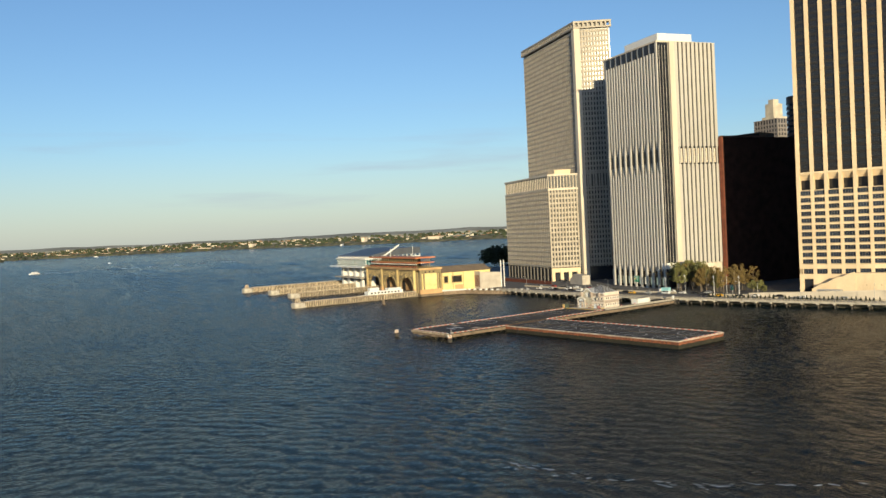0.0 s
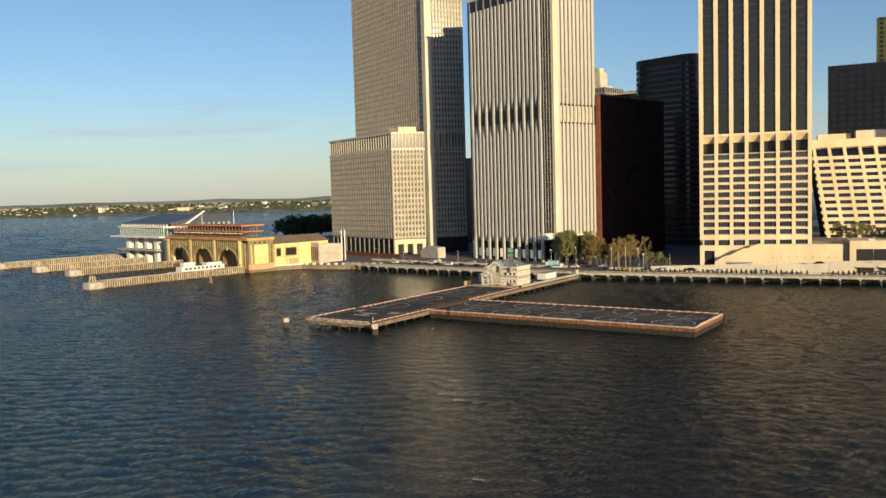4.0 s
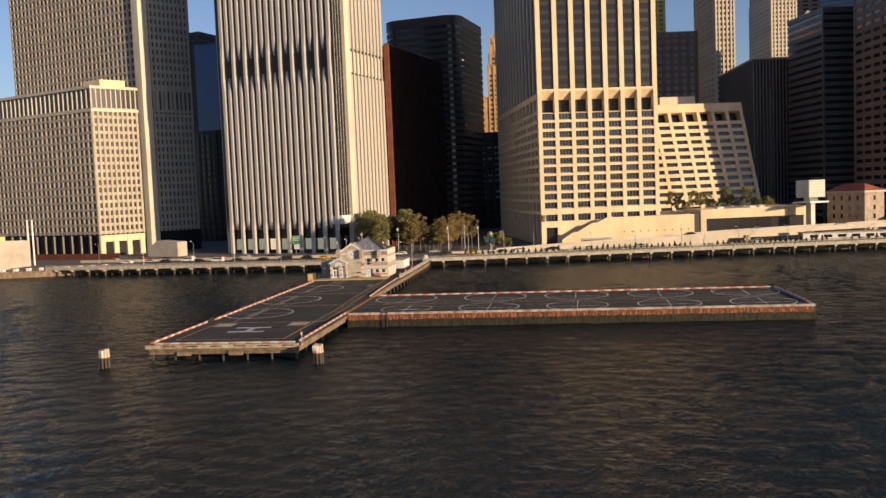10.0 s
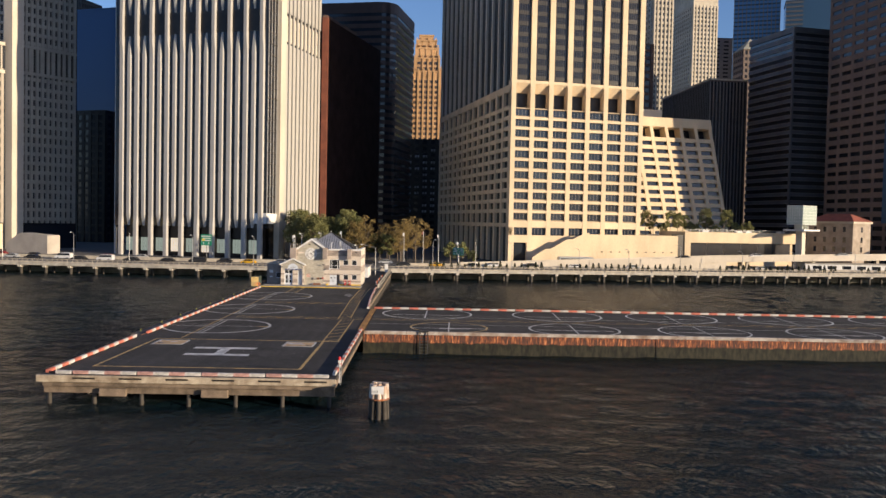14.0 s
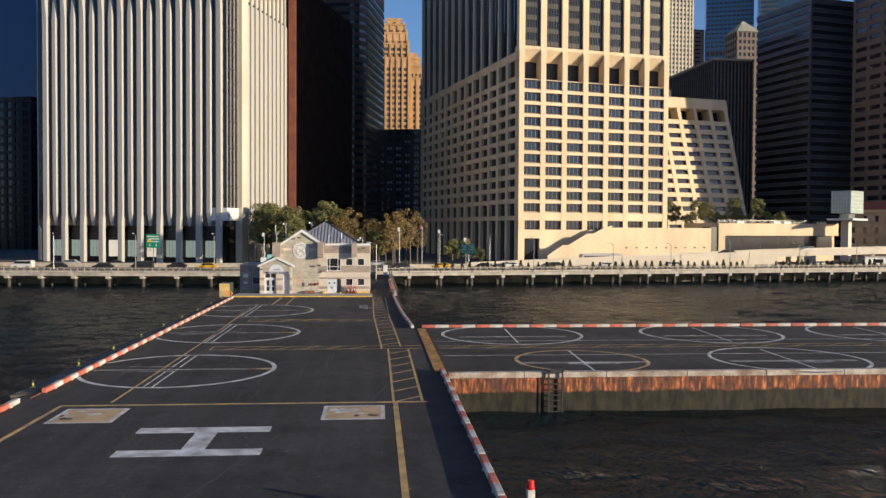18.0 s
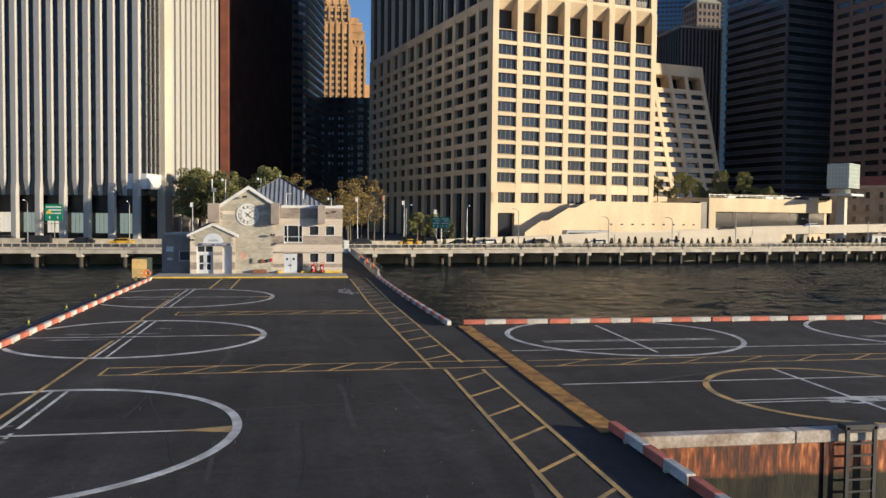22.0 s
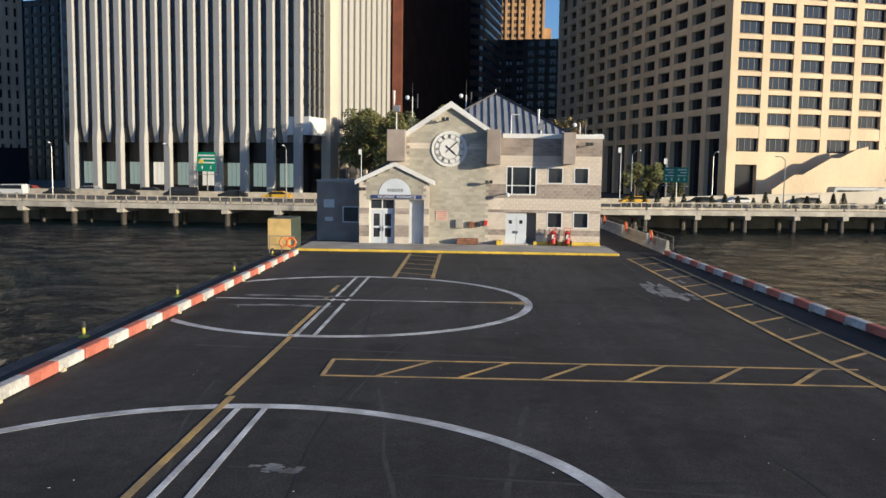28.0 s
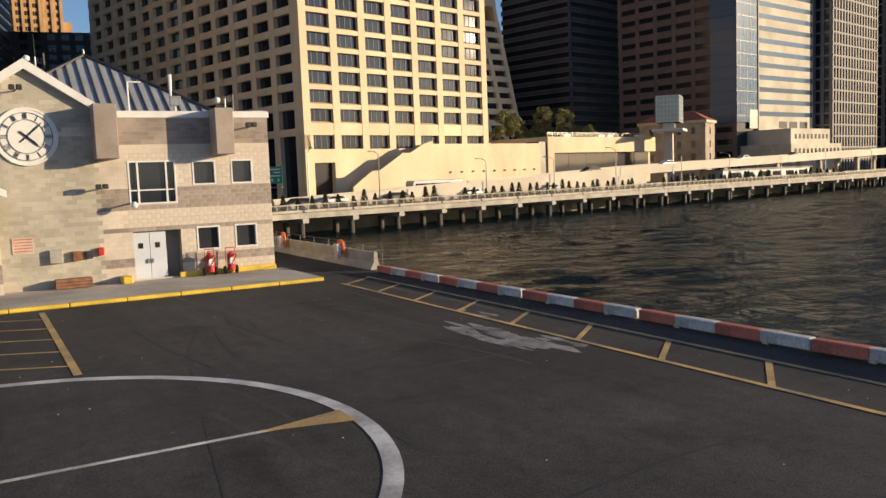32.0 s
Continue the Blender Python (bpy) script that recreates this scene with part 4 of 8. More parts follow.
# entrance porch block
EX, EY0, EY1, EP = FX - 0.65, 287.06, 291.96, 289.46
EH = [(287.41, 288.46, DECK, 6.05), (289.46, 291.26, DECK, 6.05)]


def porch_top(y):
    return 7.15 + 1.2 * (1 - abs(y - EP) / (EY1 - EP))


block_skin(EY0, EY1, DECK, porch_top, EH, EX, term, lambda z, y: BLK_G if z > 6.0 and 287.4 < y < 291.6 else (BLK_D if 3.4 < z < 4.1 or 5.0 < z < 5.4 else BLK_L))
part("porch_wall", boxes(*[(EX + 0.14, a, c, EX + 0.45, b, d) for a, b, c, d in wall_cells(EY0, EY1, DECK, 7.1, EH)]), MORTAR, term)
part("porch_side", boxes((EX + 0.14, EY1 - 0.3, DECK, FX + 6, EY1, 7.1), (EX + 0.45, EY0, DECK, FX - 0.01, EY0 + 0.3, 7.1)), BLK_D, term)
bm = bmesh.new()
prism(bm, [(EY0, 7.1), (EY1, 7.1), (EP, 8.25)], EX + 0.14, EX + 0.45, axis='x')
part("porch_gable", bm, MORTAR, term)
bm = bmesh.new()
for s in (-1, 1):
    e = EP + s * (EY1 - EP + 0.3)
    prism(bm, [(EP, 8.6), (EP, 8.28), (e, 6.98), (e, 7.28)], EX - 0.2, EX + 0.25, axis='x')
part("porch_trim", bm, TRIMW, term, "white porch gable trim")
bm = bmesh.new()
prism(bm, [(EP, 8.58), (EP, 8.4), (EY1 + 0.3, 7.1), (EY1 + 0.3, 7.26)], EX + 0.25, FX + 6, axis='x')
part("porch_roof", bm, ROOFM, term)
bm = bmesh.new()
prism(bm, [(EP + 1.12 * math.cos(a), 6.3 + 1.12 * math.sin(a)) for a in [math.pi * i / 20 for i in range(21)]], EX - 0.03, EX + 0.02, axis='x')
arch = part("arch_panel", bm, DOORP, term, "pale blue half-round panel")
part("arch_lettering", boxes(*[(EX - 0.04, EP - 0.55 + 0.16 * i, 6.5, EX - 0.03, EP - 0.46 + 0.16 * i, 6.72) for i in range(7)]), STEEL, arch)
sign = part("entrance_sign", boxes((EX - 0.08, 287.56, 6.02, EX - 0.002, 291.06, 6.28)), SIGNBLUE, term, "dark blue sign in white letters", bevel=0.01)


def text(words, size, material, parent, m, name="lettering"):
    c = bpy.data.curves.new(name, 'FONT')
    c.body, c.size, c.extrude = words, size, 0.004
    c.align_x, c.align_y = 'CENTER', 'CENTER'
    tmp = bpy.data.objects.new(name, c)
    scene.collection.objects.link(tmp)
    bpy.context.view_layer.update()
    me = bpy.data.meshes.new_from_object(tmp.evaluated_get(bpy.context.evaluated_depsgraph_get()))
    bpy.data.objects.remove(tmp)
    me.materials.append(material)
    ob = new(name, me)
    ob.parent = parent
    ob.matrix_basis = m
    return ob


plate = part("sign_plate", boxes((-0.86, -0.42, 2.2, -0.83, 0.62, 2.86)), TRIMW, marked, "small white warning plate")
text("NO", 0.34, INKM, plate, Matrix(((0, 0, -1, -0.862), (-1, 0, 0, 0.34), (0, 1, 0, 2.4), (0, 0, 0, 1))))


FACE = Matrix.Rotation(radians(-90), 4, 'Z') @ Matrix.Rotation(radians(90), 4, 'X')      # letters read from the river side
text("HELIPORT  ENTRANCE", 0.26, FACEW, sign, T((EX - 0.085, 289.31, 6.15)) @ FACE)
ed = part("entrance_frame", boxes((EX + 0.3, 291.16, DECK, EX + 0.4, 291.26, 6.05), (EX + 0.3, 289.47, DECK, EX + 0.4, 289.57, 6.05), (EX + 0.3, 289.57, 5.2, EX + 0.4, 291.16, 5.32), (EX + 0.3, 290.32, 5.32, EX + 0.4, 290.41, 6.05)), FRAMEW, term, "white door frame with a transom")
part("transom_pane", boxes((EX + 0.36, 289.57, 5.32, EX + 0.38, 291.16, 6.05)), WINGLASS, ed)
for y0, hy in ((289.58, 0.68), (290.38, 0.06)):
    d = part("door", boxes((EX + 0.31, y0, DECK + 0.05, EX + 0.37, y0 + 0.16, 5.19), (EX + 0.31, y0 + 0.6, DECK + 0.05, EX + 0.37, y0 + 0.77, 5.19), (EX + 0.31, y0 + 0.16, DECK + 0.05, EX + 0.37, y0 + 0.6, 3.3), (EX + 0.31, y0 + 0.16, 3.95, EX + 0.37, y0 + 0.6, 4.08), (EX + 0.31, y0 + 0.16, 4.95, EX + 0.37, y0 + 0.6, 5.19)), DOORP, term, "pale blue glazed entrance door")
    part("door_pane", boxes((EX + 0.33, y0 + 0.16, 3.3, EX + 0.35, y0 + 0.6, 4.95)), WINGLASS, d)
    part("door_handle", boxes((EX + 0.25, y0 + hy, 3.7, EX + 0.31, y0 + hy + 0.04, 4.1)), STEEL, d)
part("porch_recess", boxes((EX + 0.5, 287.41, DECK, EX + 0.55, 288.46, 6.05)), DOORP, term, "shaded side door in a recess")
# low annex behind the porch
AX, AY1 = 314.0, 295.51
for a, b, c, d in wall_cells(291.96, AY1, DECK, 7.1, [(292.36, 293.61, 4.1, 5.3)]):
    part("annex_panel", boxes((AX, a, c, AX + 0.3, b, d)), BLK_D, term)
part("annex_side", boxes((AX + 0.3, AY1 - 0.3, DECK, WX1, AY1, 7.1)), BLK_D, term)
window("annex_window", 292.36, 293.61, 4.1, 5.3, AX, term)
bm = bmesh.new()
prism(bm, [(289.56, 9.0), (289.56, 8.8), (292.3, 7.2), (292.3, 7.4)], AX - 0.5, WX1, axis='x')
part("annex_roof", bm, mat("dark_blue_metal_roof", (0.07, 0.085, 0.13), 0.5, 0.2, vary=0.08, scale=0.6, fine=8), term, "dark blue sloping metal roof")
part("annex_flat_roof", boxes((AX - 0.08, 291.97, 7.1, WX1, AY1 + 0.05, 7.25)), CONC, term)
for b_ in ((AX - 0.02, 294.21, 5.2, AX, 295.01, 5.8), (AX - 0.02, 294.31, 4.2, AX, 294.91, 4.5)):
    part("notice", boxes(b_), FACEW, term)
# pyramid roof with standing seams
apex = Vector((318.6, 282.3, 14.1))
base = [Vector(p) for p in ((313.2, 276.6, 10.55), (324.0, 276.6, 10.55), (324.0, 288.0, 10.55), (313.2, 288.0, 10.55))]
bm = bmesh.new()
vs = [bm.verts.new(p) for p in base]
top = bm.verts.new(apex)
for i in range(4):
    bm.faces.new((vs[i], vs[(i + 1) % 4], top))
bm.faces.new(list(reversed(vs)))
hip = part("hip_roof", bm, ROOFM, term, "grey standing-seam pyramid roof")
for i in range(4):
    p, q = base[i], base[(i + 1) % 4]
    bm = bmesh.new()
    for k in range(1, 22):
        a = p.lerp(q, k / 22)
        f = 1 - abs(k / 22 - 0.5) * 2
        mid = p.lerp(q, 0.5)
        b = a + (apex - mid) * f
        tube(bm, a + Vector((0, 0, 0.04)), b + Vector((0, 0, 0.04)), 0.05, 0.05, 4)
    tube(bm, p + Vector((0, 0, 0.05)), apex + Vector((0, 0, 0.05)), 0.09, 0.09, 5)
    part("seams", bm, DARKST, hip)
bm = bmesh.new()
tube(bm, apex - Vector((0, 0, 0.1)), apex + Vector((0, 0, 0.35)), 0.08, 0.03, 6)
part("finial", bm, FRAMEW, term)

# kerb and pavement before the terminal
kerb = thing("kerb", "concrete pavement with a bright yellow painted kerb", "kerb", kind="structure")
part("pavement", boxes((306.0, 274.6, DECK + 0.003, FX + 0.1, 295.4, DECK + 0.13)), CONC, kerb)
y = 274.7
while y < 295:
    part("kerb_stone", boxes((305.7, y, DECK + 0.003, 306.0, y + 2.05, DECK + 0.16)), YELLOWK, kerb, bevel=0.03)
    y += 2.07
part("kerb_stone", boxes((FX - 0.2, 275.0, DECK + 0.13, FX - 0.03, 279.7, DECK + 0.38)), YELLOWK, kerb, bevel=0.03)
part("kerb_stone", boxes((FX - 0.9, 281.9, DECK + 0.13, FX - 0.02, 282.35, DECK + 0.45)), YELLOWK, kerb, bevel=0.05)


def wall_flood(y, z, x=FX):
    f = thing("floodlight", "small twin floodlight on the block wall", "light", "wall floodlights", m=T((x, y, z)))
    part("arm", boxes((-0.5, -0.03, -0.03, 0, 0.03, 0.03)), DARKST, f)
    for s in (-0.14, 0.14):
        part("lamp_head", boxes((-0.75, s - 0.12, -0.02, -0.5, s + 0.12, 0.2)), DARKST, f, bevel=0.03)


for y, z in ((286.0, 11.5), (282.9, 7.2), (276.0, 9.9), (291.7, 6.6)):
    wall_flood(y, z, EX if z == 6.6 else FX - (0.01 if z > 11 else 0))
cam_box = thing("security_camera", "white dome security camera on a bracket", "camera", m=T((FX, 281.6, 6.45)))
part("arm", boxes((-0.7, -0.03, 0, 0, 0.03, 0.06)), FRAMEW, cam_box)
bm = bmesh.new()
bmesh.ops.create_uvsphere(bm, u_segments=12, v_segments=8, radius=0.16, matrix=T((-0.7, 0, -0.05)))
part("dome", bm, FRAMEW, cam_box)
for i, (y, z, w, h, m_) in enumerate(((284.93, 4.0, 0.55, 0.6, CONC), (284.08, 4.05, 0.4, 0.42, RUST), (283.58, 4.1, 0.3, 0.35, DARKST))):
    u = thing("wall_box", "grey and rusty utility box on the block wall", "utility box", "wall boxes", m=T((FX, y, z)))
    part("case", boxes((-0.22, -w / 2, 0, 0, w / 2, h)), m_, u, bevel=0.02)
    part("lid", boxes((-0.24, -w / 2 + 0.03, 0.03, -0.22, w / 2 - 0.03, h - 0.03)), m_, u)
al = thing("alarm_box", "small red fire alarm box on the wall", "alarm box", m=T((FX, 283.08, 4.2)))
part("case", boxes((-0.22, -0.12, 0, 0, 0.12, 0.36)), REDM, al, bevel=0.02)
pl = thing("wall_notice", "pale pink notice board with worn red writing", "notice", m=T((FX, 286.18, 4.5)))
part("board", boxes((-0.04, -0.42, 0, -0.004, 0.42, 0.72)), mat("pink_board", (0.55, 0.42, 0.36), 0.7, vary=0.1, scale=2), pl)
part("writing", boxes(*[(-0.05, -0.36, 0.1 + 0.13 * i, -0.04, 0.36, 0.14 + 0.13 * i) for i in range(5)]), REDP, pl)
bench = thing("planter_box", "brown timber box against the wall", "box", m=T((FX - 0.45, 284.33, DECK + 0.13)))
for i in range(3):
    part("plank", boxes((-0.28, -0.75, 0.02 + 0.14 * i, 0.28, 0.75, 0.15 + 0.14 * i)), mat("brown_plank", (0.26, 0.12, 0.07), 0.8, vary=0.2, scale=3), bench, bevel=0.015)


def cart(y):
    c = thing("extinguisher_cart", "red wheeled fire extinguisher cart by the wall", "fire extinguisher", "extinguisher carts", m=T((FX - 0.55, y, DECK + 0.13)))
    bm = bmesh.new()
    tube(bm, (0, 0, 0.18), (0, 0, 0.95), 0.19, 0.19, 14)
    tube(bm, (0, 0, 0.95), (0, 0, 1.08), 0.19, 0.06, 14)
    part("cylinder", bm, REDM, c)
    part("label", boxes((-0.2, -0.1, 0.5, -0.185, 0.1, 0.8)), FACEW, c)
    bm = bmesh.new()
    for s in (-0.22, 0.22):
        tube(bm, (0.12, s, 0.05), (0.14, s, 1.25), 0.022, 0.022, 6)
    tube(bm, (0.14, -0.22, 1.25), (0.14, 0.22, 1.25), 0.022, 0.022, 6)
    tube(bm, (0.13, -0.22, 0.7), (0.13, 0.22, 0.7), 0.02, 0.02, 6)
    part("frame", bm, REDM, c)
    for s in (-0.28, 0.28):
        bm = bmesh.new()
        tube(bm, (0.1, s - 0.04, 0.2), (0.1, s + 0.04, 0.2), 0.2, 0.2, 16)
        part("wheel", bm, INKM, c)
    bm = bmesh.new()
    pts = [Vector((-0.2 + 0.02 * math.sin(i), 0.2 * math.cos(i * 0.7), 0.5 + 0.45 * math.sin(i * 0.45))) for i in range(9)]
    for p, q in zip(pts, pts[1:]):
        tube(bm, p, q, 0.025, 0.025, 6)
    part("hose", bm, INKM, c)


cart(278.35)
cart(277.35)


def antenna(name, label, x, y, z, h, kind):
    a = thing(name, label, "antenna", m=T((x, y, z)))
    bm = bmesh.new()
    tube(bm, (0, 0, 0), (0, 0, h), 0.05, 0.04, 7)
    part("mast", bm, FRAMEW, a)
    if kind == "cam":
        part("panel", boxes((-0.12, -0.25, h - 0.45, 0.02, 0.25, h)), STEEL, a, bevel=0.02)
        bm = bmesh.new()
        tube(bm, (0, 0.18, h), (0, 0.18, h + 1.0), 0.05, 0.1, 7)
        part("sensor", bm, FRAMEW, a)
    elif kind == "mast":
        bm = bmesh.new()
        tube(bm, (0, 0, h), (0, 0, h + 1.1), 0.02, 0.01, 5)
        tube(bm, (0, -0.5, h - 0.3), (0, 0.5, h - 0.3), 0.03, 0.03, 5)
        tube(bm, (0, -0.4, h - 0.9), (0, -0.4, h + 0.2), 0.06, 0.06, 6)
        part("whips", bm, DARKST, a)
        bm = bmesh.new()
        bmesh.ops.create_uvsphere(bm, u_segments=10, v_segments=7, radius=0.17, matrix=T((0, 0.4, h - 0.1)))
        part("dome", bm, FRAMEW, a)
    elif kind == "gallows":
        bm = bmesh.new()
        tube(bm, (0, 0, h), (0, -0.6, h), 0.04, 0.04, 6)
        part("arm", bm, FRAMEW, a)


antenna("weather_mast", "white roof mast with a camera panel and wind sensor", FX - 0.5, 289.4, 10.8, 1.7, "cam")
antenna("radio_mast", "radio mast with whip aerials and a dome", FX + 7, 288.8, 10.2, 3.6, "mast")
antenna("radio_mast", "radio mast with whip aerials and a dome", FX + 7.2, 284.6, 12.2, 1.8, "mast")
antenna("roof_bracket", "white pipe bracket on the parapet", FX + 0.2, 281.4, 10.7, 1.3, "gallows")
antenna("roof_bracket", "white pipe bracket on the parapet", FX + 0.3, 279.3, 10.7, 0.7, "cam")
antenna("roof_bracket", "white pipe bracket on the parapet", FX + 3, 276.2, 10.2, 1.4, "mast")

# jersey barriers and rail along the pier behind the terminal
bm = bmesh.new()
prism(bm, [(-0.3, 0), (0.3, 0), (0.27, 0.1), (0.12, 0.35), (0.09, 0.85), (-0.09, 0.85), (-0.12, 0.35), (-0.27, 0.1)], -1.5, 1.5, axis='x')
jersey_me = mesh_of("barrier_body", bm, CONC)
for i in range(18):
    j = thing("jersey_barrier", "weathered concrete jersey barrier", "barrier", "barriers on the pier", m=T((309.4 + 3.06 * i, 271.1, DECK)))
    again("barrier_body", jersey_me, j, T((0, 0, 0)))
    part("end_stripe", boxes((-1.5, -0.02, 0.86, -1.35, 0.02, 0.9)), WHITEB, j)
rail = thing("pier_rail", "dark steel pipe railing along the pier edge", "railing")
for i in range(24):
    bm = bmesh.new()
    tube(bm, (308 + 2.3 * i, 270.72, DECK), (308 + 2.3 * i, 270.72, DECK + 1.15), 0.03, 0.03, 6)
    part("post", bm, DARKST, rail)
for z in (0.6, 1.13):
    bm = bmesh.new()
    tube(bm, (308, 270.72, DECK + z), (361, 270.72, DECK + z), 0.025, 0.025, 6)
    part("top_rail", bm, DARKST, rail)
for x in (311.4, 320.5, 331.0):
    r = thing("life_ring", "orange life ring hung on the railing", "life ring", "life rings", m=T((x, 271.45, DECK + 0.95)) @ Matrix.Rotation(radians(90), 4, 'X'))
    bm = bmesh.new()
    n, k = 20, 8
    grid = [[bm.verts.new(((0.32 + 0.08 * math.cos(2 * math.pi * j / k)) * math.cos(2 * math.pi * i / n), (0.32 + 0.08 * math.cos(2 * math.pi * j / k)) * math.sin(2 * math.pi * i / n), 0.08 * math.sin(2 * math.pi * j / k))) for j in range(k)] for i in range(n)]
    for i in range(n):
        for j in range(k):
            bm.faces.new((grid[i][j], grid[(i + 1) % n][j], grid[(i + 1) % n][(j + 1) % k], grid[i][(j + 1) % k]))
    part("ring", bm, ORANGE, r)
    part("board", boxes((-0.25, -0.6, -0.3, 0.25, 0.15, -0.12)), WHITEB, r)

# yellow cabinet at the kerb's end
cab = thing("yellow_cabinet", "tall storage container with a faded yellow end, green sides", "container", m=T((305.6, 296.3, DECK)))
part("body", boxes((-0.4, -0.75, 0.1, 2.6, 0.75, 2.1)), mat("dark_green_steel", (0.05, 0.065, 0.05), 0.6, vary=0.15, scale=1.5), cab, "dark green side", bevel=0.03)
part("end_panel", boxes((-0.44, -0.73, 0.12, -0.405, 0.73, 2.08)), mat("faded_yellow_steel", (0.6, 0.42, 0.16), 0.6, vary=0.12, scale=1.5), cab, "faded yellow end panel")
part("base", boxes((-0.45, -0.8, -0.02, 2.65, 0.8, 0.1)), DARKST, cab)
ring_rail = thing("ring_rail", "steel rail with life rings beside the container", "railing", m=T((304.0, 295.9, DECK)))
for y_ in (-0.8, 0.0, 0.75):
    part("post", boxes((-0.025, y_ - 0.025, 0, 0.025, y_ + 0.025, 1.1)), STEEL, ring_rail)
for z_ in (0.5, 1.05):
    part("rail", boxes((-0.02, -0.8, z_, 0.02, 0.75, z_ + 0.045)), STEEL, ring_rail)
for y_, m_ in ((-0.2, mat("faded_orange_ring", (0.75, 0.3, 0.08), 0.6, vary=0.1, scale=2)), (-0.62, ORANGE)):
    lr_ = thing("life_ring", "orange life ring hung on a rail", "life ring", "life rings", m=T((303.93, 295.9 + y_, DECK + 0.7)) @ Matrix.Rotation(radians(90), 4, 'Y'))
    bm = bmesh.new()
    gr = [[bm.verts.new(((0.27 + 0.065 * math.cos(2 * math.pi * j / 8)) * math.cos(2 * math.pi * i / 20), (0.27 + 0.065 * math.cos(2 * math.pi * j / 8)) * math.sin(2 * math.pi * i / 20), 0.065 * math.sin(2 * math.pi * j / 8))) for j in range(8)] for i in range(20)]
    for i in range(20):
        for j in range(8):
            bm.faces.new((gr[i][j], gr[(i + 1) % 20][j], gr[(i + 1) % 20][(j + 1) % 8], gr[i][(j + 1) % 8]))
    part("ring", bm, m_, lr_)
    part("grab_line", boxes((-0.03, -0.36, -0.03, 0.03, -0.3, 0.03), (-0.03, 0.3, -0.03, 0.03, 0.36, 0.03)), WHITEB, lr_)
shed = thing("pier_shed", "white flat-roofed shed on the pier", "shed", m=T((343, 277.5, DECK)))
part("body", boxes((-5, -2.2, 0, 5, 2.2, 2.6)), TRIMW, shed, bevel=0.05)
part("roof", boxes((-5.2, -2.4, 2.6, 5.2, 2.4, 2.75)), CONC, shed)
part("door", boxes((-5.03, -0.5, 0.05, -5, 0.5, 2.1)), DOORP, shed)

# ---- esplanade, roads ----
RAILC = mat("pale_concrete_rail", (0.45, 0.4, 0.32), 0.8, vary=0.12, scale=1, fine=8)
RAILMESH = mat("grey_steel_infill", (0.16, 0.155, 0.15), 0.6, 0.3, vary=0.12, scale=1, fine=8)
SEAWALL = mat("sea_wall_stone", (0.24, 0.22, 0.17), 0.9, vary=0.2, scale=0.4, fine=5)
espl = thing("esplanade", "concrete esplanade on piles along the river with a pale railing", "promenade", kind="structure")
ES = [(y, x) for y, x in EDGE if y > -100]


def strip(y0, y1, off0, off1, z0, z1, n=1):
    """A slab along the shore between two offsets from its edge."""
    ys = [y0] + [y for y, _ in EDGE if y0 < y < y1] + [y1]
    bm = bmesh.new()
    prism(bm, [(edge_x(y) + off0, y) for y in ys] + [(edge_x(y) + off1, y) for y in reversed(ys)], z0, z1)
    return bm


y = -40.0
bent_me = mesh_of("bent_cap", boxes((-0.6, -0.45, 1.75, 9.0, 0.45, 2.35)), CONC, 0.03)
bm = bmesh.new()
for x in (0.6, 4.6):
    tube(bm, (x, 0, -3), (x, 0, 1.8), 0.42, 0.42, 10)
bpile_me = mesh_of("pile", bm, WETWOOD)
while y < 424:
    y1 = min(y + 7.3, 425)
    if not (271 < y + 3 < 283):
        part("deck_slab", strip(y + 0.02, y1 - 0.02, -0.3, 9.2, 2.35, 3.05), CONC, espl)
        bm = strip(y + 0.15, y1 - 0.15, -0.12, 0.02, 3.12, 3.42)
        part("rail_base", bm, RAILC, espl)
        part("top_rail", strip(y, y1, -0.14, 0.04, 4.02, 4.14), RAILC, espl)
        bm = bmesh.new()
        n = 5
        for i in range(n):
            yy = y + (i + 0.5) * (y1 - y) / n
            box(bm, edge_x(yy) - 0.12, yy - 0.07, 3.05, edge_x(yy) + 0.02, yy + 0.07, 4.02)
        part("rail_post_row", bm, RAILC, espl)
        bm = bmesh.new()
        for i in range(40):
            yy = y + (i + 0.5) * (y1 - y) / 40
            box(bm, edge_x(yy) - 0.06, yy - 0.02, 3.42, edge_x(yy) - 0.03, yy + 0.02, 4.02)
        tagged(part("balusters", bm, RAILMESH, espl), kind="stuff")
    yy = y
    m = T((edge_x(yy), yy, 0)) @ Matrix.Rotation(math.atan2(edge_x(yy - 2) - edge_x(yy + 2), 4), 4, 'Z')
    again("bent_cap", bent_me, espl, m)
    again("pile", bpile_me, espl, m)
    y += 7.3
part("sea_wall", strip(-40, 425, 8.6, 9.4, -3, 2.9), SEAWALL, espl, "rough stone sea wall")
post = thing("gate_post", "square white concrete gate post at the pier's root", "gate post", m=T((362.8, 272.0, DECK)))
part("shaft", boxes((-0.45, -0.45, 0, 0.45, 0.45, 2.0)), TRIMW, post, bevel=0.04)
part("cap", boxes((-0.55, -0.55, 2.0, 0.55, 0.55, 2.2)), TRIMW, post, bevel=0.03)

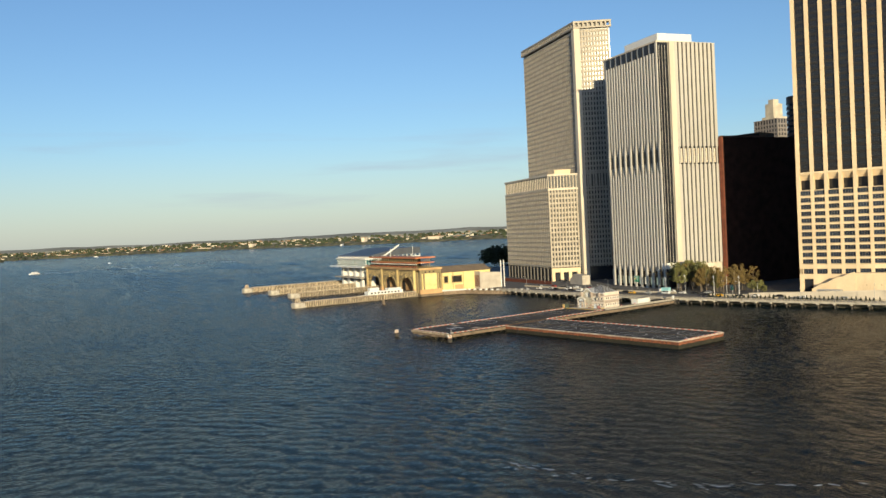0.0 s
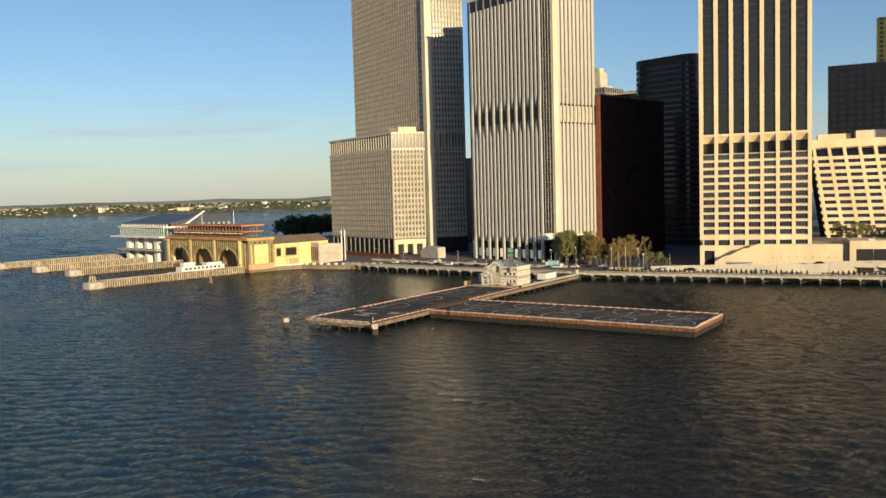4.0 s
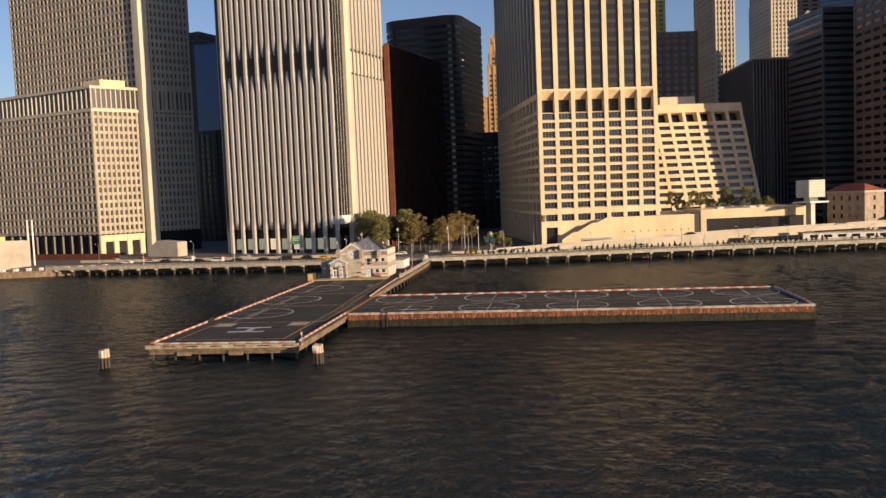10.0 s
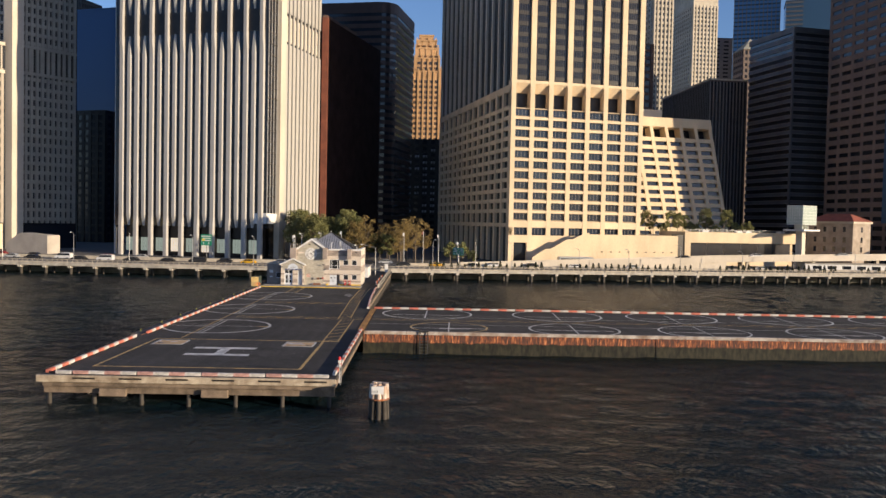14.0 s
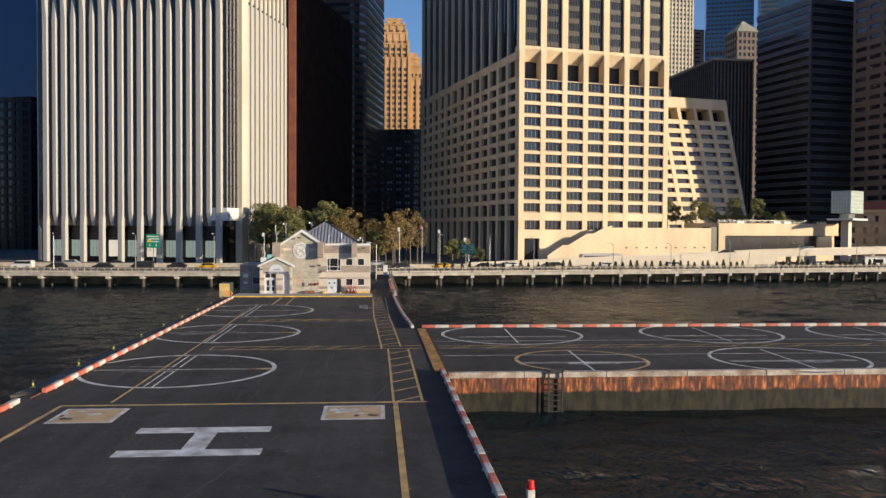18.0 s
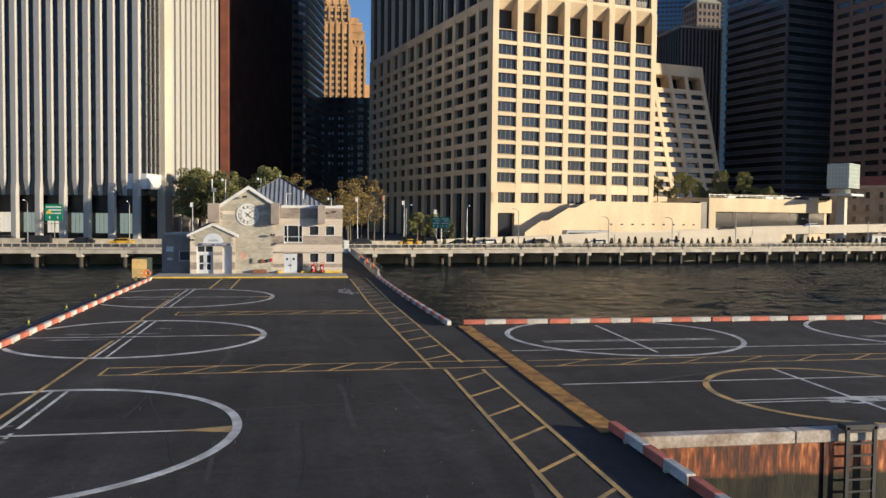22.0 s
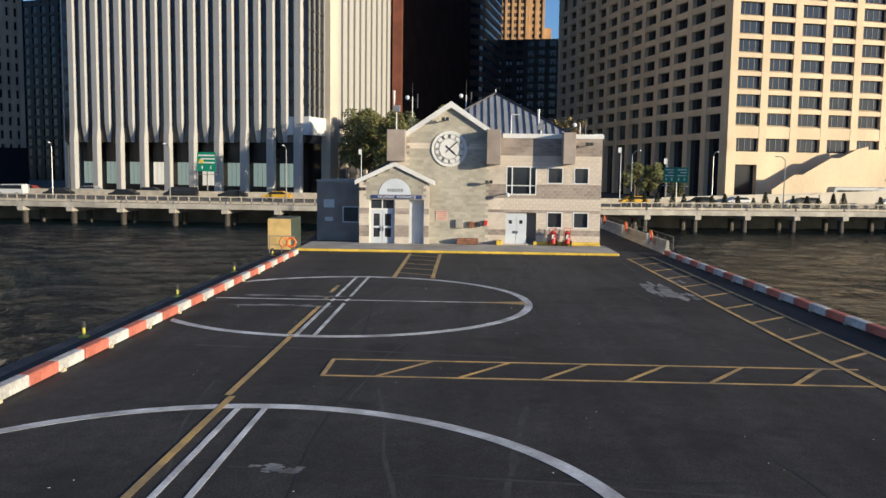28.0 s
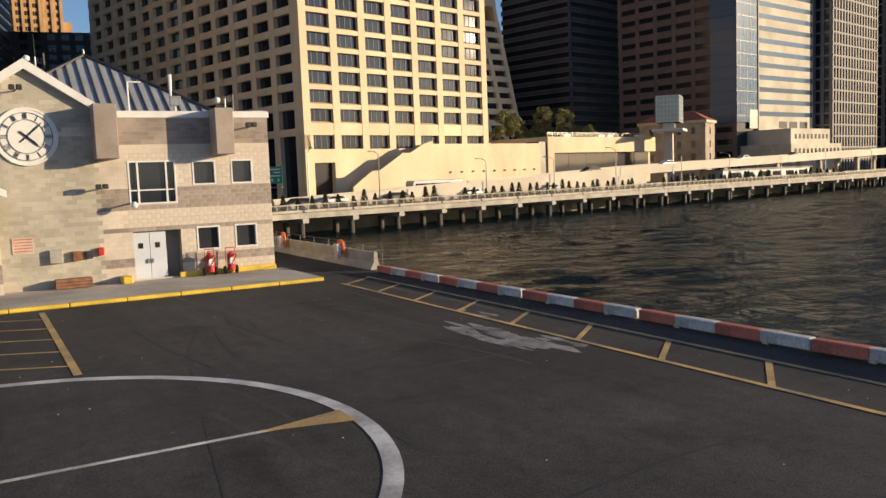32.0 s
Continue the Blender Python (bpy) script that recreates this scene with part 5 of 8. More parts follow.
road = thing("road", "wide grey asphalt riverside road with pale walls", "road", kind="structure")
part("carriageway", strip(-40, 425, 9.4, 44, LAND - 0.6, LAND + 0.12), ROADM, road)
part("kerb_wall", strip(-40, 255, 11.8, 12.2, LAND + 0.12, LAND + 0.85), RAILC, road, "low pale concrete wall")
part("kerb_wall", strip(290, 425, 24.0, 24.4, LAND + 0.12, LAND + 1.15), RAILC, road, "low pale concrete wall")
part("median_wall", strip(180, 268, 21.0, 21.5, LAND + 0.12, LAND + 1.0), RAILC, road, "low pale concrete wall")
part("lane_line", strip(-40, 420, 16.2, 16.35, LAND + 0.125, LAND + 0.13), WHITEP, road)
part("lane_line", strip(-40, 420, 28.2, 28.35, LAND + 0.125, LAND + 0.13), WHITEP, road)

# viaduct ramp rising towards the east
via = thing("viaduct", "pale concrete road viaduct rising on piers", "viaduct", kind="structure")


def via_z(y):
    return 3.2 + max(0, 250 - y) * 0.039 if y > 160 else 6.71 + (160 - y) * 0.02


prev = None
ys = list(range(250, -60, -8))
for a, b in zip(ys, ys[1:]):
    xa, xb = edge_x(a) + 19, edge_x(b) + 19
    za, zb = via_z(a), via_z(b)
    bm = bmesh.new()
    for o0, o1, lo, hi in ((0, 10, -0.55, 0.0),):
        v = [bm.verts.new(p) for p in ((xa + o0, a, za + lo), (xa + o1, a, za + lo), (xb + o1, b, zb + lo), (xb + o0, b, zb + lo), (xa + o0, a, za + hi), (xa + o1, a, za + hi), (xb + o1, b, zb + hi), (xb + o0, b, zb + hi))]
        for f in ((0, 1, 2, 3), (7, 6, 5, 4), (0, 4, 5, 1), (1, 5, 6, 2), (2, 6, 7, 3), (3, 7, 4, 0)):
            bm.faces.new([v[i] for i in f])
    bmesh.ops.recalc_face_normals(bm, faces=list(bm.faces))
    part("span", bm, ROADM, via)
    for o in (-0.25, 9.8):
        bm = bmesh.new()
        lo = -1.0 if za > 5.4 else -min(za - 2.9, 1.0)
        v = [bm.verts.new(p) for p in ((xa + o, a, za + lo), (xa + o + 0.3, a, za + lo), (xb + o + 0.3, b, zb + lo), (xb + o, b, zb + lo), (xa + o, a, za + 0.85), (xa + o + 0.3, a, za + 0.85), (xb + o + 0.3, b, zb + 0.85), (xb + o, b, zb + 0.85))]
        for f in ((0, 1, 2, 3), (7, 6, 5, 4), (0, 4, 5, 1), (1, 5, 6, 2), (2, 6, 7, 3), (3, 7, 4, 0)):
            bm.faces.new([v[i] for i in f])
        bmesh.ops.recalc_face_normals(bm, faces=list(bm.faces))
        part("parapet", bm, PALE, via)
    if za < 6.6:
        bm = bmesh.new()
        v = [bm.verts.new(p) for p in ((xa, a, 2.7), (xb, b, 2.7), (xb, b, zb - 0.5), (xa, a, za - 0.5), (xa + 9.5, a, 2.7), (xb + 9.5, b, 2.7), (xb + 9.5, b, zb - 0.5), (xa + 9.5, a, za - 0.5))]
        for f in ((0, 1, 2, 3), (7, 6, 5, 4), (0, 4, 5, 1), (1, 5, 6, 2), (2, 6, 7, 3), (3, 7, 4, 0)):
            bm.faces.new([v[i] for i in f])
        bmesh.ops.recalc_face_normals(bm, faces=list(bm.faces))
        part("retaining_wall", bm, PALE, via)
    elif (250 - a) % 24 == 0:
        part("pier_column", boxes((xa + 1, a - 0.5, 2.7, xa + 2.2, a + 0.5, za - 0.55), (xa + 7.5, a - 0.5, 2.7, xa + 8.7, a + 0.5, za - 0.55)), PALE, via)
low = thing("service_shed", "low pale shed with dark openings under the viaduct", "shed", m=T((edge_x(118) + 15.5, 118, 2.9)))
part("body", boxes((0, -16, 0, 6, 16, 2.6)), TRIMW, low)
for i in range(6):
    part("opening", boxes((-0.03, -14.5 + 5 * i, 0.9, 0.02, -11.5 + 5 * i, 2.0)), DARKGLASS, low)
part("roof", boxes((-0.4, -16.4, 2.6, 6.4, 16.4, 2.85)), CONC, low)


# ---- towers ----
def local_box_piece(face, at, u, w, z0, z1, d):
    """A box standing proud of one face of a building: front looks to the river, right and left to its sides."""
    if face == "front":
        return (at - d, u, z0, at, u + w, z1)
    if face == "right":
        return (u, at - d, z0, u + w, at, z1)
    return (u, at, z0, u + w, at + d, z1)


def row_of(parent, name, face, at, us, w, z0, z1, d, material, bevel=0.0, label=""):
    """Like pieces side by side on one face, each an object on a shared mesh."""
    b = local_box_piece(face, at, 0, w, z0, z1, d)
    me = mesh_of(name, boxes(b), material, bevel)
    for u in us:
        o = again(name, me, parent, T((0, u, 0)) if face == "front" else T((u, 0, 0)))
        if label:
            tagged(o, label)


def stack_of(parent, name, face, at, u0, u1, zs, h, d, material):
    """Like pieces one above another on one face."""
    me = mesh_of(name, boxes(local_box_piece(face, at, u0, u1 - u0, 0, h, d)), material)
    for z in zs:
        again(name, me, parent, T((0, 0, z)))


def frange(a, b, n):
    return [a + (b - a) * i / n for i in range(n + 1)]


def rot(a):
    return Matrix.Rotation(radians(a), 4, 'Z')


BRONZE = mat("dark_bronze_spandrel", (0.035, 0.032, 0.03), 0.4, 0.4, vary=0.15, scale=0.3, fine=4)
GREYCL = mat("grey_stone_cladding", (0.21, 0.19, 0.18), 0.7, vary=0.1, scale=0.2, fine=4)
TANST = mat("tan_limestone", (0.5, 0.31, 0.155), 0.85, vary=0.14, scale=0.15, fine=3)
LIMEST = mat("pale_limestone", (0.5, 0.45, 0.36), 0.85, vary=0.12, scale=0.15, fine=3)
TOWERGL = glass_mat("tower_glass", (0.03, 0.03, 0.035), 0.14, blinds=0.08, coat=0.3, ior=1.5)
SLABGL = glass_mat("deep_blue_glass", (0.06, 0.17, 0.4), 0.1, coat=0.1, ior=1.42)
SKYGL = glass_mat("sky_blue_glass", (0.04, 0.085, 0.15), 0.12, coat=0.0, ior=1.38)

# cream tower with a stepped base, by the water (15-storey grid below, piers above)
tw = thing("cream_office_tower", "tall office tower with a cream precast window grid and dark shaft", "building", m=T((431.1, 183.6, 0)) @ rot(13.0))
W, D = 50.2, 104.0
part("shaft_core", boxes((1.2, 1.0, 66.2, D, W - 1.0, 209)), TOWERGL, tw)
part("recess_core", boxes((3.4, 1.0, 57.4, D, W - 1.0, 66.2)), BRONZE, tw)
part("base_core", boxes((1.2, 1.0, LAND - 0.3, D, W - 1.0, 57.4)), DARKGLASS, tw)
bays = frange(0, W - 1.65, 7)
row_of(tw, "pier", "front", 1.3, bays, 1.65, 12.9, 65.4, 1.3, CREAM)
row_of(tw, "recess_fin", "front", 3.4, bays, 1.65, 57.4, 65.4, 2.1, CREAM)
rows = [15.6 - 3.1] + [18.4 + 3.62 * i for i in range(11)]
for z0, z1 in [(15.6, 18.4)] + [(18.4 + 3.62 * i + 2.25, 18.4 + 3.62 * (i + 1)) for i in range(10)] + [(18.4 + 36.2 + 2.25, 57.4)]:
    bm = bmesh.new()
    prism(bm, [(0.06, z0), (0.06, z1 - 0.5), (1.25, z1), (1.25, z0)], 0.02, W - 0.02, axis='y')
    part("spandrel", bm, CREAM, tw)
bm = bmesh.new()
prism(bm, [(0.25, 66.8), (0.25, 65.9), (2.7, 62.6), (3.4, 62.6), (3.4, 66.8)], 0.02, W - 0.02, axis='y')
part("splayed_head", bm, CREAM, tw, "sloping cream head over the recessed storey")
RIVERGL = glass_mat("office_window_glass", (0.02, 0.03, 0.05), 0.05, coat=0.0, ior=1.48)
wme = mesh_of("window", boxes((0.82, 0, 0, 0.9, 5.3, 2.3)), RIVERGL)
mme = mesh_of("mullion", boxes((0.74, -0.06, 0, 0.82, 0.06, 2.3)), GREYCL)
for z in [13.2] + [18.35 + 3.62 * i for i in range(11)]:
    for u in bays[:-1]:
        w_ = again("window", wme, tw, T((0, u + 1.66, z)))
        for o in (1.32, 2.65, 3.97):
            again("mullion", mme, w_, T((0, o, 0)))
part("base_wall", boxes((0.0, 0.0, LAND - 0.3, 1.3, W - 6.8, 12.9), (0.0, W - 2.0, LAND - 0.3, 1.3, W, 15.6), (0.0, W - 6.8, 10.3, 1.3, W - 2.0, 12.9)), CREAM, tw, "plain cream base wall")
# recessed storey with splayed heads is left open between 57.4 and 63; shaft piers above
row_of(tw, "shaft_pier", "front", 1.3, frange(0, W - 1.9, 7), 1.9, 65.4, 209, 1.1, CREAM)
stack_of(tw, "shaft_spandrel", "front", 1.19, 1.9, W - 1.9, [67.2 + 3.72 * i for i in range(38)], 1.45, 0.12, BRONZE)
for u in frange(0, W - 1.9, 7)[:-1]:
    bm = bmesh.new()
    for j in range(1, 6):
        box(bm, 0.98, u + 1.9 + 0.85 * j - 0.06, 65.4, 1.08, u + 1.9 + 0.85 * j + 0.06, 209)
    part("mullion_set", bm, BRONZE, tw)
side_u = frange(1.0, D - 2.6, 13)
row_of(tw, "pier", "left", W - 1.0, side_u, 2.0, LAND, 64.0, 1.0, CREAM)
stack_of(tw, "spandrel", "left", W - 1.0, 0.3, D, [15.6] + [18.4 + 3.62 * i + 2.25 for i in range(11)], 1.4, 0.85, CREAM)
part("band", boxes((0.3, W - 1.0, 63.0, D, W - 0.15, 65.4)), CREAM, tw)
part("side_glass", boxes((1.3, W - 1.0, 66.0, D, W - 0.9, 208.8)), DARKGLASS, tw)
row_of(tw, "shaft_pier", "left", W - 0.9, frange(1.0, D - 2.6, 13), 1.3, 65.4, 209, 0.85, PALE)
row_of(tw, "mullion", "left", W - 0.9, [u + 4.0 for u in frange(1.0, D - 2.6, 13)[:-1]], 0.35, 65.4, 208, 0.3, BRONZE)
row_of(tw, "shaft_pier", "right", 1.0, frange(1.0, D - 1.0, 16), 1.6, LAND, 209, 0.8, CREAM)

# stair and long podium beside it
pod = thing("podium", "cream stone podium with a long stair and terrace", "podium", m=T((431.1, 183.6, 0)) @ rot(13.0))
part("stair_wall", boxes((-4.6, -12.8, LAND - 0.3, -0.02, 22.0, 13.6)), CREAM, pod, "plain cream podium wall")
for i in range(12):
    part("stair_flight", boxes((-4.6, 22.0 + 1.75 * i, LAND - 0.3, -1.2, 22.0 + 1.75 * (i + 1), 13.0 - 0.84 * i)), CREAM, pod)
bm = bmesh.new()
prism(bm, [(22.0, LAND - 0.3), (22.0, 14.2), (24.5, 13.6), (28.2, 11.8), (30.2, 11.8), (36.4, 8.4), (38.2, 8.4), (43.0, 5.4), (43.0, LAND - 0.3)], -5.0, -4.62, axis='x')
part("stair_cheek", bm, CREAM, pod, "plain cream stair wall")
part("slot", boxes((-4.2, -15.6, LAND - 0.3, -0.1, -12.8, 14.0)), BRONZE, pod, "dark recess between podium walls")
part("long_wall", boxes((-4.6, -62, 11.3, 14, -15.6, 15.2), (-4.6, -18, LAND - 0.3, 0, -15.6, 11.3), (-2.8, -62, LAND - 0.3, 14, -18, 11.3)), CREAM, pod, "long cream podium wall")
row_of(pod, "bay_window", "front", -2.79, [-61 + 7.1 * i for i in range(6)], 7.0, 5.0, 11.2, 0.08, TOWERGL)
part("terrace_rail", boxes((-4.4, -62, 16.1, -4.34, -15.6, 16.18), (-4.4, -62, 15.65, -4.36, -15.6, 15.7)), STEEL, pod)
row_of(pod, "rail_post", "front", -4.34, frange(-61.9, -15.8, 24), 0.06, 15.2, 16.1, 0.06, STEEL)
row_of(pod, "skylight", "front", -2.0, [-58, -44, -40, -26], 2.6, 15.2, 15.9, 1.4, TRIMW)
part("terrace", boxes((-0.02, -62, 13.0, 60, -0.05, 13.5)), CONC, pod)
GL0 = mat("milky_glass", (0.55, 0.58, 0.52), 0.3, vary=0.06, scale=0.5)
glassbox = thing("glass_lantern", "pale glass box standing on a slim shaft", "glass pavilion", m=T((435.1, 117.1, 0)) @ rot(38))
part("shaft", boxes((2.2, 3.4, LAND - 0.3, 4.6, 6.0, 16.3)), PALE, glassbox)
for i in range(5):
    part("glass_fin", boxes((1.6, 2.6 + 1.1 * i, 16.9, 4.6, 2.85 + 1.1 * i, 18.6)), GL0, glassbox)
part("platform", boxes((-1, -1, 16.3, 7, 11, 16.9)), TRIMW, glassbox)
GL = mat("frosted_pale_glass", (0.4, 0.48, 0.42), 0.2, vary=0.06, scale=0.3, fine=2)
part("lantern", boxes((0, 0, 18.6, 6, 10.3, 25.6)), GL, glassbox, "frosted pale green glass box")
for z in frange(18.6, 25.5, 6):
    part("mullion", boxes((-0.06, -0.06, z, 6.06, 10.36, z + 0.1)), TRIMW, glassbox)

row_of(glassbox, "glazing_bar", "front", -0.02, frange(0.3, 9.9, 9), 0.1, 18.6, 25.7, 0.05, TRIMW)
row_of(glassbox, "glazing_bar", "left", 10.32, frange(0.3, 5.6, 6), 0.1, 18.6, 25.7, 0.05, TRIMW)
row_of(pod, "wall_lamp", "front", -4.6, [-10.5 + 3.4 * i for i in range(9)], 0.35, 7.4, 7.75, 0.3, DARKST)
row_of(pod, "wall_lamp", "front", -4.6, [-60 + 3.55 * i for i in range(12)], 0.3, 6.2, 6.5, 0.2, DARKST)
# lower wing with leaning columns
wing = thing("leaning_wing", "cream office wing with leaning columns and strip windows", "building", m=T((494.7, 128.1, 0)) @ rot(13.0))
Lw, Hw = 60.0, 65.0
shx, shy = 5.0 / 44, 6.5 / 44


def leaned(bm):
    for v in bm.verts:
        h = v.co.z - 18
        v.co.x += shx * h
        v.co.y += shy * h
    return bm


part("wing_core", leaned(boxes((1.0, 0.6, LAND - 0.3, 45, Lw, 55.7), (5.0, 0.6, 55.7, 45, Lw, 62))), DARKGLASS, wing)
for i in range(9):
    u = i * 7.2
    part("leaning_column", leaned(boxes((0, u, LAND, 1.2, u + 1.7, 55.6), (0, u + 0.1, 55.6, 4.9, u + 1.6, 60.6))), CREAM, wing)
for i in range(12):
    z = 15.0 + 3.55 * i
    part("spandrel", leaned(boxes((0.1, 0.05, z, 1.15, Lw, z + 1.75))), CREAM, wing)
bm = bmesh.new()
prism(bm, [(0.3, 61.2), (0.3, 60.3), (2.6, 59.6), (4.9, 61.2)], 0.05, Lw, axis="y")
part("splayed_head", leaned(bm), CREAM, wing)
part("parapet", leaned(boxes((-0.1, -0.1, 60.5, 45, Lw, 64.5))), CREAM, wing)
part("side_wall", leaned(boxes((1.2, 0, LAND - 0.3, 45, 0.62, 60.5))), CREAM, wing)
part("rooftop_box", boxes((14, 26, 64, 26, 44, 69)), PALE, wing)
part("rooftop_box", boxes((18, 46, 64, 30, 62, 68)), CREAM, wing)

# pale ribbed tower with tapered fins
rb = thing("ribbed_tower", "pale ribbed office tower with tapered fins and dark glass", "building", m=T((416.5, 316.7, 0)) @ rot(-16.7))
part("core", boxes((1.5, 0.6, 13.4, 44, 60.5, 154)), DARKGLASS, rb)
part("lobby_core", boxes((5.0, 4.0, LAND - 0.3, 40, 57, 13.4)), TOWERGL, rb)
N = 10
pitch = (60.2 - 4.5) / (N - 1)
LIT = bpy.data.materials.new("lobby_light")
LIT.use_nodes = True
LIT.node_tree.nodes["Principled BSDF"].inputs["Emission Color"].default_value = (1.0, 0.8, 0.45, 1)
LIT.node_tree.nodes["Principled BSDF"].inputs["Emission Strength"].default_value = 0.5
legs = [1.0 + pitch * i for i in range(N)]


def fin(name, w, sections, material):
    """An upright fin with splayed edges; sections: height, how far it stands out there, share of its width."""
    bm = bmesh.new()
    rings = []
    for z, d, k in sections:
        c = min(0.32, d * 0.5) * k
        a, b = w * (1 - k) / 2, w * (1 + k) / 2
        rings.append([bm.verts.new(p) for p in ((1.5, a, z), (1.5 - d + c, a, z), (1.5 - d, a + c, z), (1.5 - d, b - c, z), (1.5 - d + c, b, z), (1.5, b, z))])
    for p, q in zip(rings, rings[1:]):
        for i in range(6):
            j = (i + 1) % 6
            bm.faces.new((p[i], p[j], q[j], q[i]))
    bm.faces.new(list(reversed(rings[0])))
    bm.faces.new(rings[-1])
    bmesh.ops.recalc_face_normals(bm, faces=list(bm.faces))
    return mesh_of(name, bm, material)


leg_me = fin("leg_fin", 2.0, ((LAND - 0.3, 1.0, 0.9), (14, 1.0, 0.9), (17, 0.72, 1), (74, 0.72, 1), (79, 1.1, 0.8), (90, 1.1, 0.8), (95, 0.72, 1), (154, 0.72, 1)), ALU)
lo_me = fin("hung_fin", 1.75, ((13.4, 0.06, 0.5), (17.2, 0.72, 1), (74, 0.72, 1), (79, 0.5, 0.55), (81.5, 0.06, 0.3)), ALU)
hi_me = fin("hung_fin", 1.75, ((88.0, 0.06, 0.3), (90.5, 0.5, 0.55), (95, 0.72, 1), (148, 0.72, 1)), ALU)
for u in legs:
    again("leg_fin", leg_me, rb, T((0, u, 0)))
for a in legs[:-1]:
    u = a + 2.0 + (pitch - 2.0) / 2 - 0.875
    again("hung_fin", lo_me, rb, T((0, u, 0)))
    again("hung_fin", hi_me, rb, T((0, u, 0)))
part("mid_recess", boxes((1.32, 1, 81, 1.5, 60, 88.5)), BRONZE, rb)
stack_of(rb, "floor_band", "front", 1.49, 0.8, 60, [21 + 3.75 * i for i in range(15)] + [96 + 3.75 * i for i in range(14)], 1.2, 0.1, BRONZE)
row_of(rb, "crown_louvre", "front", 0.9, [a + 2.05 for a in legs[:-1]], pitch - 2.1, 148.2, 154.4, 0.3, BRONZE)
DIMLIT = bpy.data.materials.new("dim_lobby_light")
DIMLIT.use_nodes = True
DIMLIT.node_tree.nodes["Principled BSDF"].inputs["Base Color"].default_value = (0.2, 0.22, 0.18, 1)
DIMLIT.node_tree.nodes["Principled BSDF"].inputs["Emission Color"].default_value = (0.75, 0.85, 0.6, 1)
DIMLIT.node_tree.nodes["Principled BSDF"].inputs["Emission Strength"].default_value = 0.22
for j, a in enumerate(legs[:-1]):
    row_of(rb, "lobby_pane", "front", 3.0, [a + 2.1 + 1.05 * q for q in range(4)], 0.95, 4.4, 9.2, 0.05, LIT if j in (3, 5) else DIMLIT)
    row_of(rb, "lobby_head", "front", 3.0, [a + 2.0], pitch - 2.0, 9.2, 13.4, 0.1, BRONZE)
part("corner_slot", boxes((1.5, 0.0, 18.5, 8.6, 0.6, 152)), DARKGLASS, rb)
row_of(rb, "slot_mullion", "right", 0.0, frange(1.8, 8.2, 3), 0.2, 18.5, 152, 0.25, ALU)
stack_of(rb, "slot_band", "right", 0.0, 1.5, 8.6, [20.5 + 3.75 * i for i in range(35)], 0.5, 0.12, BRONZE)
part("slot_foot", boxes((1.2, -0.4, 15.0, 9.2, 5.0, 18.6)), TRIMW, rb, "white box under the corner slot")
part("corner_pier", boxes((8.6, -1.4, LAND - 0.3, 12.4, 0.62, 154)), PALE, rb, "broad pale corner pier")
part("side_panel", boxes((12.4, -0.1, 17.5, 43, 0.6, 154)), DARKGLASS, rb)
row_of(rb, "side_fin", "right", -0.1, frange(12.9, 41.2, 9), 2.05, 17.0, 79, 0.7, ALU)
row_of(rb, "side_fin", "right", -0.1, frange(12.9, 41.2, 9), 2.05, 90, 154.4, 0.7, ALU)
row_of(rb, "side_fin_thin", "right", -0.1, frange(13.4, 41.7, 9), 1.05, 79, 90, 0.45, ALU)
row_of(rb, "side_recess", "right", -0.1, [u + 2.1 for u in frange(12.9, 41.2, 9)[:-1]], 1.0, 80, 89, 0.1, PALE)
row_of(rb, "crown_louvre", "right", -0.1, [u + 2.06 for u in frange(12.9, 41.2, 9)[:-1]], 1.05, 148, 154.4, 0.3, BRONZE)
part("side_base", boxes((12.4, 0.0, 13.5, 44, 0.8, 17.5)), PALE, rb)
row_of(rb, "side_leg", "right", 1.6, frange(14, 42, 5), 1.6, LAND - 0.3, 13.5, 1.5, PALE)
part("left_slot_fin", boxes((2.0, 60.5, LAND, 3.0, 61.2, 150), (6.0, 60.5, LAND, 7.0, 61.2, 150)), ALU, rb)
part("roof_rim", boxes((0.3, 0.6, 154, 44, 60.5, 155)), PALE, rb)
part("penthouse", boxes((10, 12, 155, 36, 48, 162.5)), TRIMW, rb, "white rooftop plant box")

# grid-faced tower with a lower front block
gt = thing("grid_tower", "very tall office tower with a pale window grid", "building", m=T((462.9, 424.8, 0)) @ rot(-21))
part("core", boxes((0.6, 0.6, LAND - 0.3, 26, 99, 191)), DARKGLASS, gt)
GRIDC = mat("pale_grid_frames", (0.38, 0.34, 0.28), 0.75, vary=0.08, scale=0.2, fine=4)
fr = [84 + 3.72 * i for i in range(29)]
row_of(gt, "grid_rib", "front", 0.61, frange(4.0, 98.0, 30), 0.95, 83, 190, 0.85, GRIDC)
stack_of(gt, "grid_band", "front", 0.6, 3.5, 99, fr, 1.15, 0.8, GRIDC)
row_of(gt, "grid_rib", "right", 0.61, frange(4.5, 24.0, 9), 1.0, 13, 190, 0.85, GRIDC)
stack_of(gt, "grid_band", "right", 0.6, 4.0, 25, [14 + 3.72 * i for i in range(16)] + fr, 1.4, 0.6, GRIDC)
part("corner_pier", boxes((-1.2, -1.2, LAND - 0.3, 3.2, 3.2, 191)), PALE, gt, "broad pale corner pier")
part("plant_band", boxes((3.2, 0.3, 73, 25, 0.7, 82.5)), BRONZE, gt)
for z in (72, 82.5):
    part("plant_rail", boxes((3.2, -0.5, z, 25, 0.6, z + 1.2)), GRIDC, gt)
row_of(gt, "plant_post", "right", 0.3, frange(6, 24, 4), 0.7, 73, 82.5, 0.5, GRIDC)
